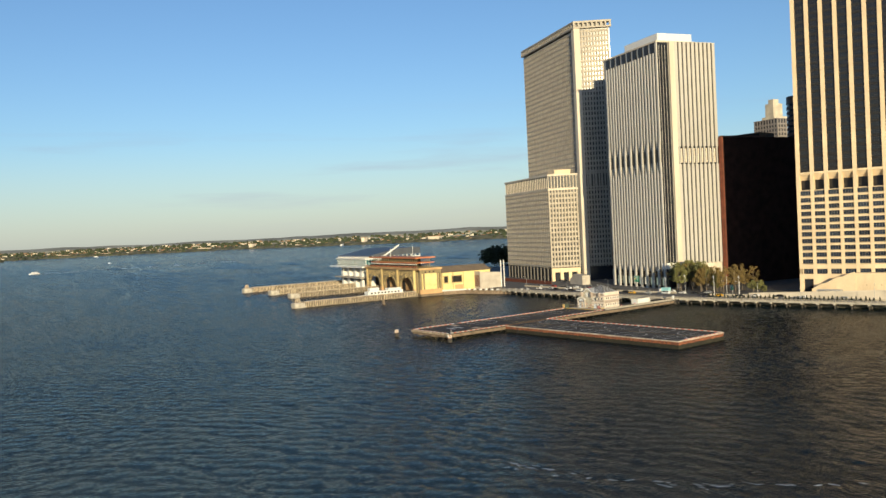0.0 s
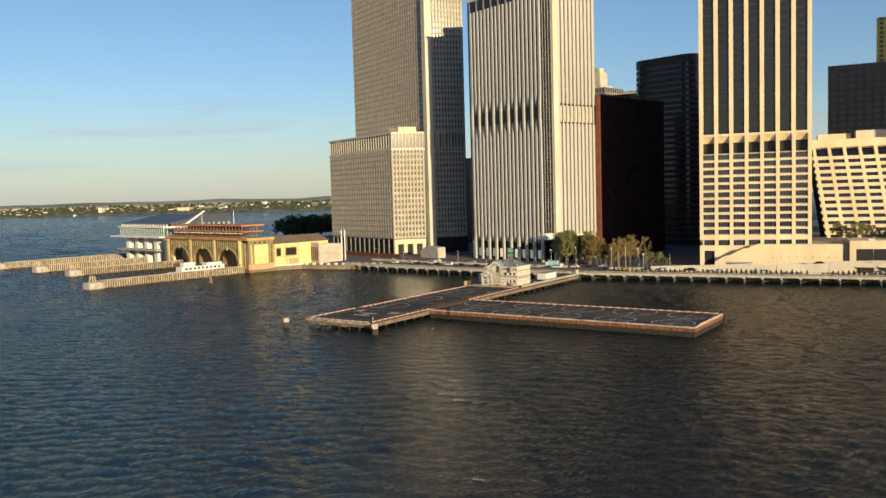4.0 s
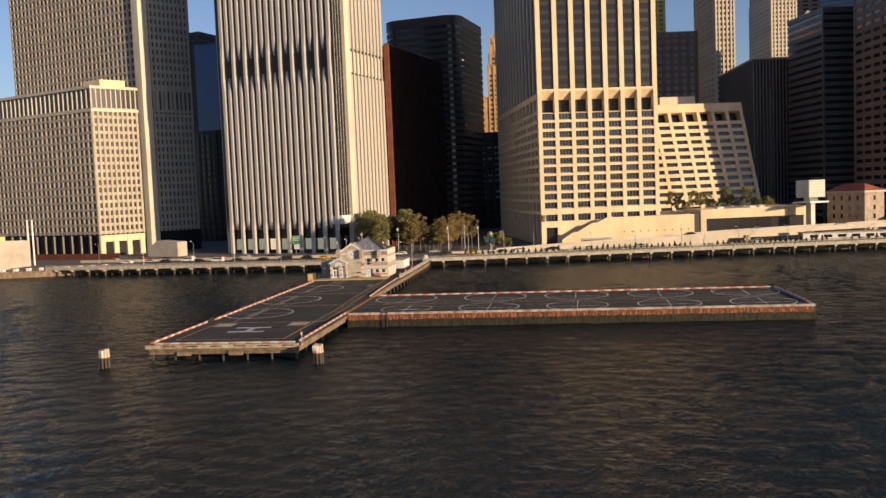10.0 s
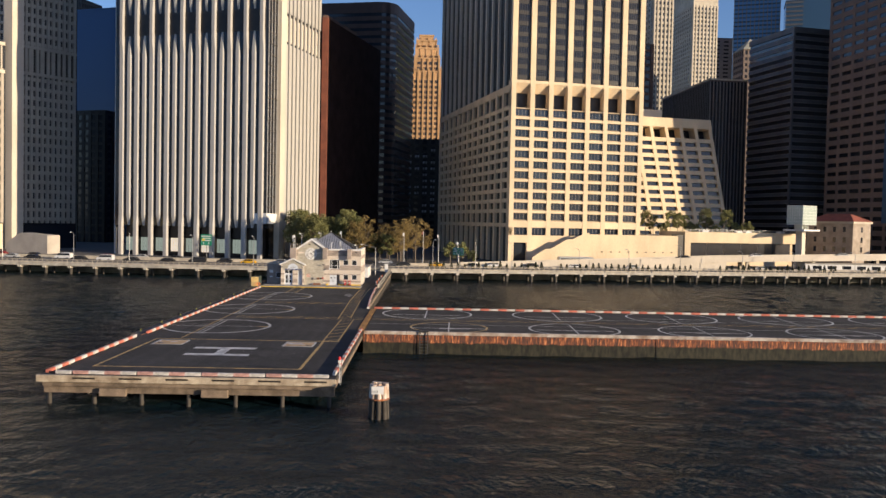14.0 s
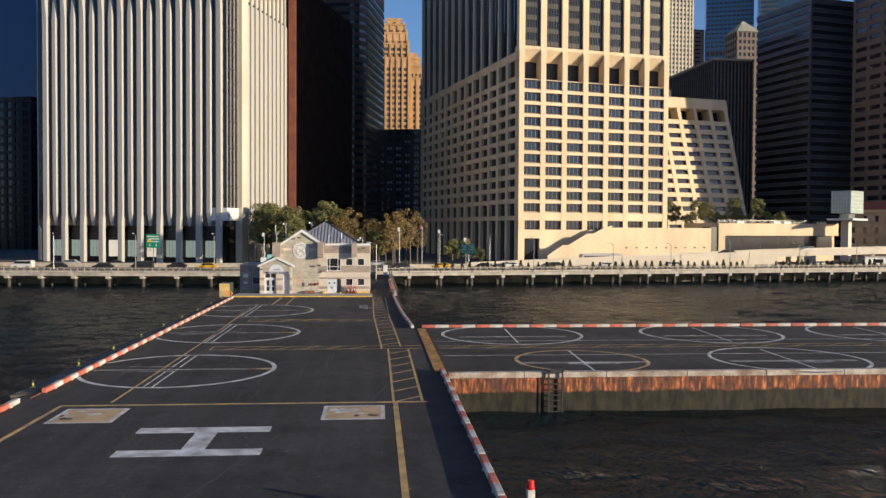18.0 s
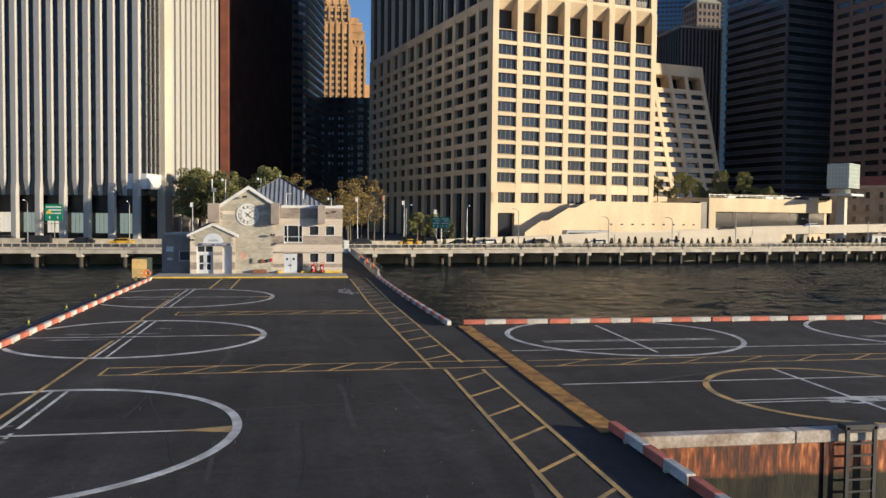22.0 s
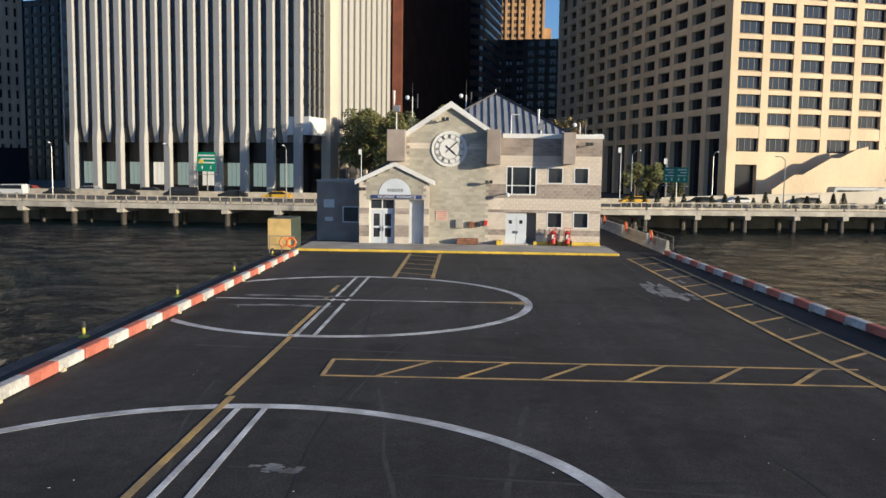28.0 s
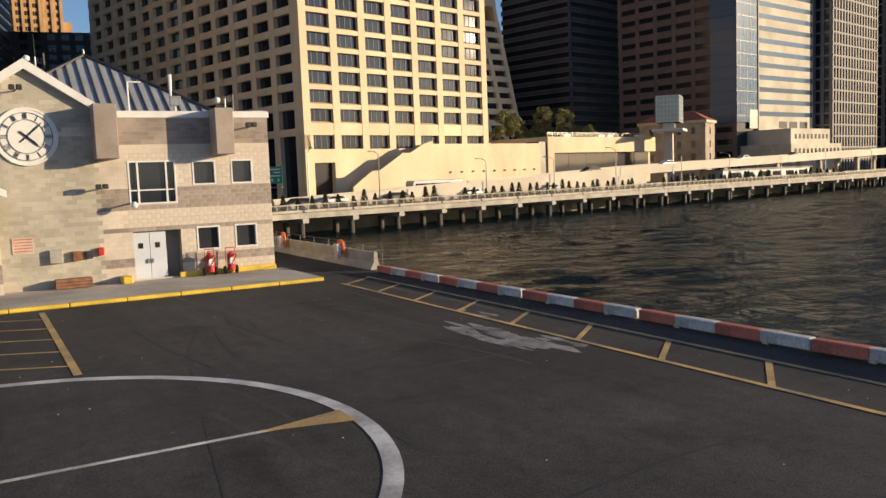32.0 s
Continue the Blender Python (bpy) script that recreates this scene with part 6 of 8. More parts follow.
part("crown", boxes((-1.6, -1.6, 191, 26.6, 100.6, 192.2), (-1.6, -1.6, 195, 26.6, 100.6, 196.4)), GRIDC, gt)
row_of(gt, "crown_post", "front", -0.6, frange(-1.4, 99.2, 28), 1.2, 192.2, 195, 0.9, GRIDC)
row_of(gt, "crown_post", "right", -0.6, frange(-1.4, 25.2, 8), 1.2, 192.2, 195, 0.9, GRIDC)
part("crown_core", boxes((1, 1, 191.5, 24, 98, 196)), BRONZE, gt)
part("rooftop", boxes((6, 14, 196, 21, 66, 199)), TANST, gt)
lb = thing("grid_block", "lower office block with pale window grid, dark top band", "building", m=T((445.2, 442.2, 0)) @ rot(-21))
part("core", boxes((0.6, 0.6, LAND - 0.3, 23.8, 88, 83)), DARKGLASS, lb)
lr = [13.4 + 3.66 * i for i in range(17)]
row_of(lb, "grid_rib", "front", 0.61, frange(0.0, 87.8, 26), 0.95, 13, 72, 0.85, GRIDC)
stack_of(lb, "grid_band", "front", 0.6, 0, 88.6, lr, 1.15, 0.8, GRIDC)
row_of(lb, "grid_rib", "right", 0.61, frange(0.0, 20.8, 9), 1.0, 13, 72, 0.85, GRIDC)
stack_of(lb, "grid_band", "right", 0.6, 0, 21.8, lr, 1.4, 0.6, GRIDC)
for z, h in ((71.5, 1.3), (82.3, 1.3)):
    part("cornice", boxes((-0.4, -0.4, z, 22.2, 89, z + h)), PALE, lb)
row_of(lb, "top_post", "front", 0.5, frange(0.0, 87.8, 26), 0.45, 72.8, 82.3, 0.4, PALE)
row_of(lb, "top_post", "right", 0.5, frange(0.0, 21.0, 9), 0.45, 72.8, 82.3, 0.4, PALE)
part("rooftop", boxes((6, 2, 83.6, 18, 14, 87)), CREAM, lb)
row_of(lb, "base_column", "front", 0.4, frange(0, 87, 13), 1.4, LAND - 0.3, 12.5, 0.9, BRONZE)
row_of(lb, "base_column", "right", 0.4, frange(0, 19, 3), 2.2, LAND - 0.3, 12.5, 0.9, CREAM)
part("base_panel", boxes((0.3, -0.25, 9.5, 21.5, 0.6, 12.6)), CREAM, lb)
# their side walls stand oblique to the river front
OBLIQUE = Matrix(((math.cos(radians(20)), 0, 0, 0), (-math.sin(radians(20)), 1, 0, 0), (0, 0, 1, 0), (0, 0, 0, 1)))
for t in (gt, lb):
    for ob in t.children:
        ob.data = ob.data.copy()
        ob.data.transform(OBLIQUE @ ob.matrix_basis)
        ob.matrix_basis = Matrix.Identity(4)


# ---- towers further back ----
def plain_tower(name, label, c, a, w, d, h, wall, glass, ribs=0, floors=3.7, band=1.5, side_ribs=0, z0=LAND - 0.3, depth=0.35, faces=("front", "left", "right")):
    t = thing(name, label, "building", m=T((c[0], c[1], 0)) @ rot(a))
    part("core", boxes((0.4, 0.4, z0, d - 0.4, w - 0.4, h - 0.3)), glass, t)
    zs = []
    z = LAND + 4
    while z < h - 2:
        zs.append(z)
        z += floors
    for f, at, u1 in (("front", 0.4, w), ("right", 0.4, d), ("left", w - 0.4, d)):
        if f not in faces:
            continue
        if band:
            stack_of(t, "floor_band", f, at, 0, u1, zs, band, depth, wall)
        n = ribs if f == "front" else (side_ribs or ribs)
        if n:
            row_of(t, "rib", f, at, frange(0, u1 - u1 * 0.4 / n, n), u1 * 0.4 / n, z0, h - 0.5, depth + 0.03, wall)
    part("roof", boxes((0, 0, h - 0.5, d, w, h)), wall, t)
    return t


brick = thing("brick_tower", "dark red brick office tower with a sunlit edge", "building")
bm = bmesh.new()
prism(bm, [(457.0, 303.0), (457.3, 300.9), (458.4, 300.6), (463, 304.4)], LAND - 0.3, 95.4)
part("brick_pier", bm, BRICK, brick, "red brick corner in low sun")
# brick side coloured near black for the shade the cream tower casts on it
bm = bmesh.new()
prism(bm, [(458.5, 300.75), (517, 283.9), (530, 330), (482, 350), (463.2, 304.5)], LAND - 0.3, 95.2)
part("dark_wall", bm, mat("shaded_brown_brick", (0.036, 0.02, 0.016), 0.95, vary=0.2, scale=0.2, fine=4, spec=0.15), brick)
bm = bmesh.new()
prism(bm, [(457.2, 302.8), (457.5, 301.1), (488, 292.3), (500, 332), (482, 345), (463.5, 304.2)], 95.4, 96.3)
part("parapet", bm, BLACKST, brick)
part("plant_room", boxes((492, 296, 95.2, 510, 322, 99)), BRONZE, brick)

# round-cornered dark tower
rt = thing("round_cornered_tower", "dark brown granite tower with rounded corners", "building", m=T((594, 297, 0)) @ rot(-12))


def rounded(x0, y0, x1, y1, r, n=6):
    pts = []
    for cx, cy, a in ((x1 - r, y1 - r, 0), (x0 + r, y1 - r, 90), (x0 + r, y0 + r, 180), (x1 - r, y0 + r, 270)):
        pts += [(cx + r * math.cos(radians(a + 90 * i / n)), cy + r * math.sin(radians(a + 90 * i / n))) for i in range(n + 1)]
    return pts


bm = bmesh.new()
prism(bm, rounded(-24, -22.4, 30, 26, 9), LAND - 0.3, 126)
part("core", bm, DARKGLASS, rt)
for i in range(31):
    bm = bmesh.new()
    prism(bm, rounded(-24.3, -22.7, 30.3, 26.3, 9.3), 6 + 3.85 * i, 8.2 + 3.85 * i)
    part("floor_band", bm, BLACKST, rt)
bm = bmesh.new()
prism(bm, rounded(-24.3, -22.7, 30.3, 26.3, 9.3), 125.5, 131)
part("crown", bm, BLACKST, rt)
part("rooftop", boxes((-8, -6, 131, 6, 12, 134), (10, -16, 131, 20, -4, 133)), GREYCL, rt)

DIMCL = mat("dim_metal_bands", (0.11, 0.11, 0.115), 0.5, 0.2, vary=0.12, scale=0.2, fine=4)
striped = plain_tower("striped_tower", "dark office tower with pale vertical mullions", (557.0, 97.0), 4, 20, 68, 92.5, BLACKST, DARKGLASS, band=0)
# left mullions take a dimmer colour for the side turned from the sun
for f, at, L_, n in (("front", 0.4, 20, 11), ("left", 19.6, 68, 30)):
    row_of(striped, "mullion", f, at, frange(0, L_ - 0.6, n), 0.5, LAND, 92, 0.6 if f == "front" else 0.45, DIMCL if f == "left" else GREYCL)
part("roof_rim", boxes((-0.3, -0.3, 92.5, 68.3, 20.3, 93.4)), LIMEST, striped)
banded = plain_tower("banded_tower", "dark glass tower with pale horizontal floor bands", (520.5, 56.6), 13, 38, 34, 110, mat("dark_metal_spandrel", (0.1, 0.105, 0.125), 0.45, 0.2, vary=0.12, scale=0.2, fine=4), TOWERGL, floors=3.6, band=1.7)
for f, at, L_ in (("front", 0.05, 38), ("left", 37.95, 34)):
    stack_of(banded, "band_edge", f, at, 0, L_, [LAND + 4.02 + 3.6 * i for i in range(28)], 0.22, 0.14, GREYCL)
    stack_of(banded, "band_edge", f, at, 0, L_, [LAND + 5.52 + 3.6 * i for i in range(28)], 0.22, 0.14, GREYCL)
part("corner_post", boxes((-0.2, 37.3, LAND - 0.3, 0.7, 38.2, 110)), DIMCL, banded)
part("roof_band", boxes((-0.15, -0.1, 107.6, 34, 38.15, 110.1)), DIMCL, banded)
# tower with a blue glass corner
# grey-brown stone, darkened in colour for shade from neighbours on blue_corner_tower's left side
BROWNST = mat("darkened_brown_granite", (0.15, 0.115, 0.1), 0.75, vary=0.12, scale=0.2, fine=4)
bt = plain_tower("blue_corner_tower", "grey-pink stone tower with a blue glass corner", (458.6, 30.0), 9.5, 48, 46, 172, BROWNST, DARKGLASS, ribs=0, floors=3.9, band=2.2, faces=("left",))
row_of(bt, "stone_pier", "left", 47.6, frange(0, 44.4, 6), 1.5, LAND, 171, 0.37, BROWNST)
part("upper_glass", boxes((0.6, 47.6, 100, 45.4, 47.66, 171)), SKYGL, bt, "blue upper windows")
part("stone_front", boxes((-0.6, 0, LAND, 0.4, 36, 172)), LIMEST, bt)
stack_of(bt, "strip_window", "front", -0.6, 0.6, 35.4, [22 + 3.9 * i for i in range(38)], 1.5, 0.06, SKYGL)
part("glass_corner", boxes((-0.3, 36, 20, 9, 48.4, 172)), SKYGL, bt, "blue glass corner bay")
for i in range(38):
    part("glass_rail", boxes((-0.36, 36, 21.9 + 3.9 * i, 9.1, 48.46, 22.05 + 3.9 * i)), BRONZE, bt)
row_of(bt, "glass_mullion", "front", -0.3, frange(36.1, 48.2, 6), 0.12, 20, 172, 0.06, BRONZE)
part("dark_portal", boxes((-0.4, 33, 18, 2, 41, 24)), INKM, bt)
ann = thing("annex_building", "low limestone annex with small square windows", "building", m=T((443.0, 36.0, 0)) @ rot(12))
part("body", boxes((0, 0, LAND - 0.3, 20, 36, 12.4), (2, 4, 12.4, 20, 32, 17.2)), LIMEST, ann)
for j, (z, x, n, u0) in enumerate(((9.4, 0, 12, 1.5), (14.0, 2, 9, 5.5))):
    row_of(ann, "window", "front", x + 0.02, [u0 + 2.8 * i for i in range(n)], 1.5, z, z + 1.5, 0.06, DARKGLASS)
row_of(bt, "top_window", "front", -0.6, [4 + 7 * i for i in range(3)], 5.2, 18.2, 20.4, 0.08, DARKGLASS)
pol = thing("police_house", "small stone house with a red tiled hip roof", "building", m=T((449.1, 89.1, 0)) @ rot(28))
part("wall", boxes((0, 0, LAND - 0.3, 20, 10.8, 19.5)), mat("old_grey_stone", (0.36, 0.3, 0.24), 0.9, vary=0.15, scale=0.4, fine=5), pol)
part("cornice", boxes((-0.5, -0.5, 19.5, 20.5, 11.3, 20.3)), LIMEST, pol)
bm = bmesh.new()
vs = [bm.verts.new(p) for p in ((-0.6, -0.6, 20.3), (20.6, -0.6, 20.3), (20.6, 11.4, 20.3), (-0.6, 11.4, 20.3), (5, 5.4, 23.4), (15, 5.4, 23.4))]
for f in ((0, 1, 5, 4), (1, 2, 5), (2, 3, 4, 5), (3, 0, 4), (3, 2, 1, 0)):
    bm.faces.new([vs[i] for i in f])
part("roof", bm, mat("red_roof_tiles", (0.3, 0.09, 0.06), 0.8, vary=0.15, scale=0.5, fine=6), pol)
for f, at, n in (("front", 0, 1), ("left", 10.8, 4), ("right", 0, 4)):
    for z in (8.5, 12.2, 16.2):
        row_of(pol, "window", f, at + (0.02 if f != "left" else -0.02), [(4.8 if f == "front" else 3) + 4.2 * i for i in range(n)], 1.2, z, z + 2.0, 0.06, DARKGLASS)
# brick-brown stepped tower, sunlit above
st = thing("stepped_tower", "sunlit tan brick tower stepping back to a crown", "building", m=T((690, 240, 0)))
for x0, y0, x1, y1, z0, z1 in ((0, 13.5, 34, 33, LAND - 0.3, 118), (1.0, 14.0, 33, 32, 118, 127), (2.0, 15.0, 31, 31, 127, 134), (3.2, 16.4, 29, 30.4, 134, 139.5), (4.5, 18.6, 25, 28.5, 139.5, 143),
                               (1.6, 4.8, 34, 13.5, LAND - 0.3, 106), (2.6, 5.6, 33, 13.5, 106, 114), (4.0, 6.8, 31, 13.5, 114, 119), (6, 8.6, 29, 13.5, 119, 122.5),
                               (3.0, -0.6, 34, 4.8, LAND - 0.3, 78), (3.8, 1.0, 34, 4.8, 78, 84), (0, 33, 34, 46, LAND - 0.3, 96)):
    part("tier", boxes((x0, y0, z0, x1, y1, z1)), TANST, st)
    if z1 > 90 and x0 < 6:
        part("ledge", boxes((x0 - 0.35, y0 - 0.35, z1 - 0.8, x0 + 0.05, y1 - 0.05, z1 + 0.25)), TANST, st)
row_of(st, "pier", "front", 0.0, [13.7, 17.4, 20.9, 24.4, 27.9, 31.6], 1.2, 30, 119.5, 0.6, TANST)
row_of(st, "pier", "front", 1.0, [14.2, 18.0, 21.6, 25.2, 30.4], 1.1, 119, 129, 0.5, TANST)
row_of(st, "pier", "front", 1.6, [5.0, 8.7, 12.2], 1.1, 30, 107.5, 0.5, TANST)
row_of(st, "pinnacle", "front", 2.6, [15.2, 19.0, 23.0, 27.0, 30.0], 0.9, 127, 136, 0.9, TANST)
row_of(st, "pinnacle", "front", 4.0, [16.8, 21.5, 26.0, 29.4], 0.8, 134, 141, 0.8, TANST)
for f, at, us, z0, z1 in (("front", 0.02, (15.4, 18.9, 22.4, 25.9, 29.6), 40, 116), ("front", 1.02, (15.8, 19.6, 23.2, 27.2), 119, 126), ("front", 1.62, (6.5, 10.2), 40, 105), ("front", 2.62, (6.6, 9.0, 11.4), 107, 113),
                          ("front", 3.02, (0.4, 2.6), 40, 77), ("right", -0.58, (6, 9, 12, 15, 18, 21, 24, 27, 30), 30, 76), ("right", 4.82, (5, 8, 11, 14, 17, 20, 23, 26, 29), 86, 105), ("right", 13.52, (4, 7, 10, 13, 16, 19, 22, 25), 108, 117)):
    k = int((z1 - z0) / 3.5)
    bm = bmesh.new()
    for u in us:
        for j in range(k):
            box(bm, *local_box_piece(f, at, u, 1.05, z0 + 3.5 * j, z0 + 3.5 * j + 1.9, 0.1))
            if f == "front" and us[0] > 10:
                box(bm, *local_box_piece(f, at, u + 1.3, 0.8, z0 + 3.5 * j, z0 + 3.5 * j + 1.9, 0.1))
    tagged(part("window_grid", bm, DARKGLASS, st), kind="stuff")
dark1 = plain_tower("dark_block", "dark brick block with rows of small windows", (600, 232), -10, 44, 50, 64, BRONZE, DARKGLASS, ribs=9, floors=3.5, band=1.6)
# pale boxes painted as the sky's reflection in some of the windows
bm = bmesh.new()
rnd = random.Random(4)
for i in range(9):
    for j in range(11):
        if rnd.random() < 0.7:
            for o in (0.0, 1.5):
                box(bm, -0.02, 2.3 + o + 4.6 * i, 22 + 3.5 * j, 0.36, 3.2 + o + 4.6 * i, 23.3 + 3.5 * j)
tagged(part("window_blinds", bm, mat("painted_sky_reflection", (0.42, 0.43, 0.45), 0.6, vary=0.2, scale=1, island=0.6), dark1), kind="stuff")
# thin stone towers in the distance
def deco_tower(name, label, c, a, w, d, h, bays, side_bays):
    """A stone shaft with flat piers and rows of single windows between them."""
    t = thing(name, label, "building", m=T((c[0], c[1], 0)) @ rot(a))
    part("shaft", boxes((0, 0, LAND - 0.3, d, w, h)), LIMEST, t)
    for f, at, L_, n in (("front", 0.0, w, bays), ("left", w, d, side_bays)):
        p = L_ / n
        row_of(t, "pier", f, at, [p * i + (0.02 if i == 0 else -0.2 * p) for i in range(n)] + [L_ - 0.4 * p], p * 0.4, LAND, h - 6, 0.5, LIMEST)
        bm = bmesh.new()
        for i in range(n):
            for j in range(int((h - 14) / 3.7)):
                box(bm, *local_box_piece(f, at + (0.02 if f == "front" else -0.02), p * (i + 0.3), p * 0.4, 10 + 3.7 * j, 12.0 + 3.7 * j, 0.1))
        tagged(part("window_grid", bm, DARKGLASS, t), kind="stuff")
    return t


deco_tower("slim_stone_tower", "slim pale limestone tower", (687, 98), 8, 13.8, 46, 214, 5, 10)
slim = deco_tower("crowned_stone_tower", "slim pale limestone tower with a stepped copper crown", (852, 10), 8, 23, 48, 216, 7, 13)
for i_, z0, z1 in ((1.2, 216, 226), (3.0, 226, 233), (5.5, 233, 241)):
    part("crown_tier", boxes((i_, i_, z0, 48 - i_, 23 - i_, z1)), LIMEST, slim)
    row_of(slim, "crown_pier", "front", i_, frange(i_ + 0.3, 21.6 - i_, 6), 1.1, z0 - 2, z1 + 1.2, 0.5, LIMEST)
    row_of(slim, "crown_pier", "left", 23 - i_, frange(i_ + 0.3, 46 - i_, 9), 1.1, z0 - 2, z1 + 1.2, 0.5, LIMEST)
part("copper_top", boxes((8, 7.5, 241, 38, 15.5, 252)), mat("green_copper", (0.2, 0.34, 0.28), 0.7, vary=0.15, scale=0.3, fine=4), slim, "green copper top")
plain_tower("grey_tower", "grey office tower far behind", (966, -46), 4, 60, 40, 209, GREYCL, TOWERGL, ribs=6, floors=3.9, band=2.2)
plain_tower("dark_brown_block", "dark brown hotel block with small windows", (560, 145), 8, 52, 40, 111, BLACKST, DARKGLASS, ribs=11, floors=3.7, band=1.3, side_ribs=9)
blue = plain_tower("blue_glass_tower", "blue glass tower with pale mullions", (915, -72), -20, 42, 40, 330, SKYGL, SLABGL, floors=4, band=1.5, faces=("front",))
row_of(blue, "mullion", "front", 0.05, frange(0, 41.2, 11), 0.6, LAND, 329, 0.5, DIMCL)
stack_of(blue, "plant_band", "front", 0.05, 0, 42, [176, 240], 2.6, 0.2, BRONZE)
plain_tower("stepped_glass_wing", "dull blue glass wing with stepped bands", (880, -78), -20, 15, 30, 226, DIMCL, SKYGL, floors=4, band=1.6, faces=("front",))
plain_tower("blue_glass_slab", "plain deep blue glass slab", (884, -112), -20, 31, 40, 330, SKYGL, SKYGL, band=0, faces=())
old = plain_tower("old_stone_tower", "old grey stone tower with a pale pyramid roof", (640, 53.5), 3, 14.5, 15, 127, BROWNST, DARKGLASS, ribs=5, floors=3.6, band=1.6)
bm = bmesh.new()
vs = [bm.verts.new(p) for p in ((-0.5, -0.5, 127), (15.5, -0.5, 127), (15.5, 15, 127), (-0.5, 15, 127), (7.5, 7.2, 135))]
for f in ((0, 1, 4), (1, 2, 4), (2, 3, 4), (3, 0, 4), (3, 2, 1, 0)):
    bm.faces.new([vs[i] for i in f])
part("pyramid_roof", bm, mat("dull_green_roof", (0.3, 0.3, 0.25), 0.8, vary=0.15, scale=0.3, fine=4), old, "pale pyramid roof")
plain_tower("blue_slab", "plain dark blue glass slab", (562.6, 410), -18, 40, 40, 124.6, SLABGL, SLABGL, ribs=0, floors=4, band=0)
plain_tower("dark_slab", "dark glass office slab", (556, 425), -18, 44, 50, 70, BRONZE, DARKGLASS, ribs=10, floors=3.8, band=1.2)
plain_tower("dark_tower", "dark office tower beside the grid tower", (634, 470), -18, 18, 18, 146, BRONZE, DARKGLASS, ribs=9, floors=3.8, band=1.0)
yt = plain_tower("yellow_topped_tower", "glass tower with yellow balcony panels", (740, 138), 5, 54, 40, 168, mat("yellow_panels", (0.7, 0.52, 0.08), 0.6, vary=0.1, scale=0.3), TOWERGL, ribs=11, floors=3.5, band=1.3, side_ribs=11)
plain_tower("dark_riverside_tower", "dark glass tower with pale mullions", (462, -14), 12, 40, 50, 160, GREYCL, RIVERGL, ribs=16, floors=4, band=0.6, side_ribs=16)
plain_tower("dark_riverside_tower", "dark glass tower with pale mullions", (470, -80), 12, 50, 50, 126, GREYCL, TOWERGL, ribs=16, floors=4, band=0.6, side_ribs=16)

# darker grey on the body stands for the ribbed tower's shadow; crown keeps limestone
lt = plain_tower("limestone_tower", "limestone tower with a pale stepped crown, body greyed for shade", (690, 396), -10, 26, 30, 131, GREYCL, DARKGLASS, ribs=8, floors=3.7, band=1.4)
for x0, y0, x1, y1, z0, z1 in ((6, 8, 24, 22, 131, 134), (8, 10.5, 20, 19.5, 134, 146), (10, 12, 17, 17.5, 146, 150)):
    part("crown_tier", boxes((x0, y0, z0, x1, y1, z1)), LIMEST, lt)
plain_tower("pale_slab", "long pale slab with banded windows", (705, 352), -10, 40, 30, 128, LIMEST, TOWERGL, ribs=0, floors=3.7, band=1.7)

# ---- ferry buildings to the south-west ----
YELST = mat("yellow_painted_steel", (0.66, 0.55, 0.25), 0.7, vary=0.1, scale=0.2, fine=3)
OLIVE = mat("olive_green_ironwork", (0.24, 0.19, 0.1), 0.6, vary=0.15, scale=0.3, fine=4)
REDROOF = mat("red_painted_roof", (0.34, 0.13, 0.08), 0.7, vary=0.12, scale=0.3, fine=4)
GREYBD = mat("grey_boarding", (0.42, 0.38, 0.33), 0.85, vary=0.1, scale=0.2, fine=3)
TEALGL = glass_mat("teal_glass", (0.05, 0.14, 0.15), 0.1)
bmb = thing("ferry_terminal", "old ferry terminal with three tall iron arches, yellow side", "building", m=T((336.5, 462.5, 0)) @ rot(-9.5))
part("base", boxes((0.5, 0, -2, 40, 93, 2.4)), TIMBER, bmb)
BAY = 27.0
ORANGER = mat("orange_red_steel", (0.5, 0.17, 0.07), 0.7, vary=0.12, scale=0.3, fine=4)
GOLDST = mat("gold_painted_iron", (0.42, 0.32, 0.15), 0.65, vary=0.14, scale=0.3, fine=4)
SHINGLE = mat("brown_felt_roof", (0.2, 0.15, 0.1), 0.9, vary=0.1, scale=0.2)
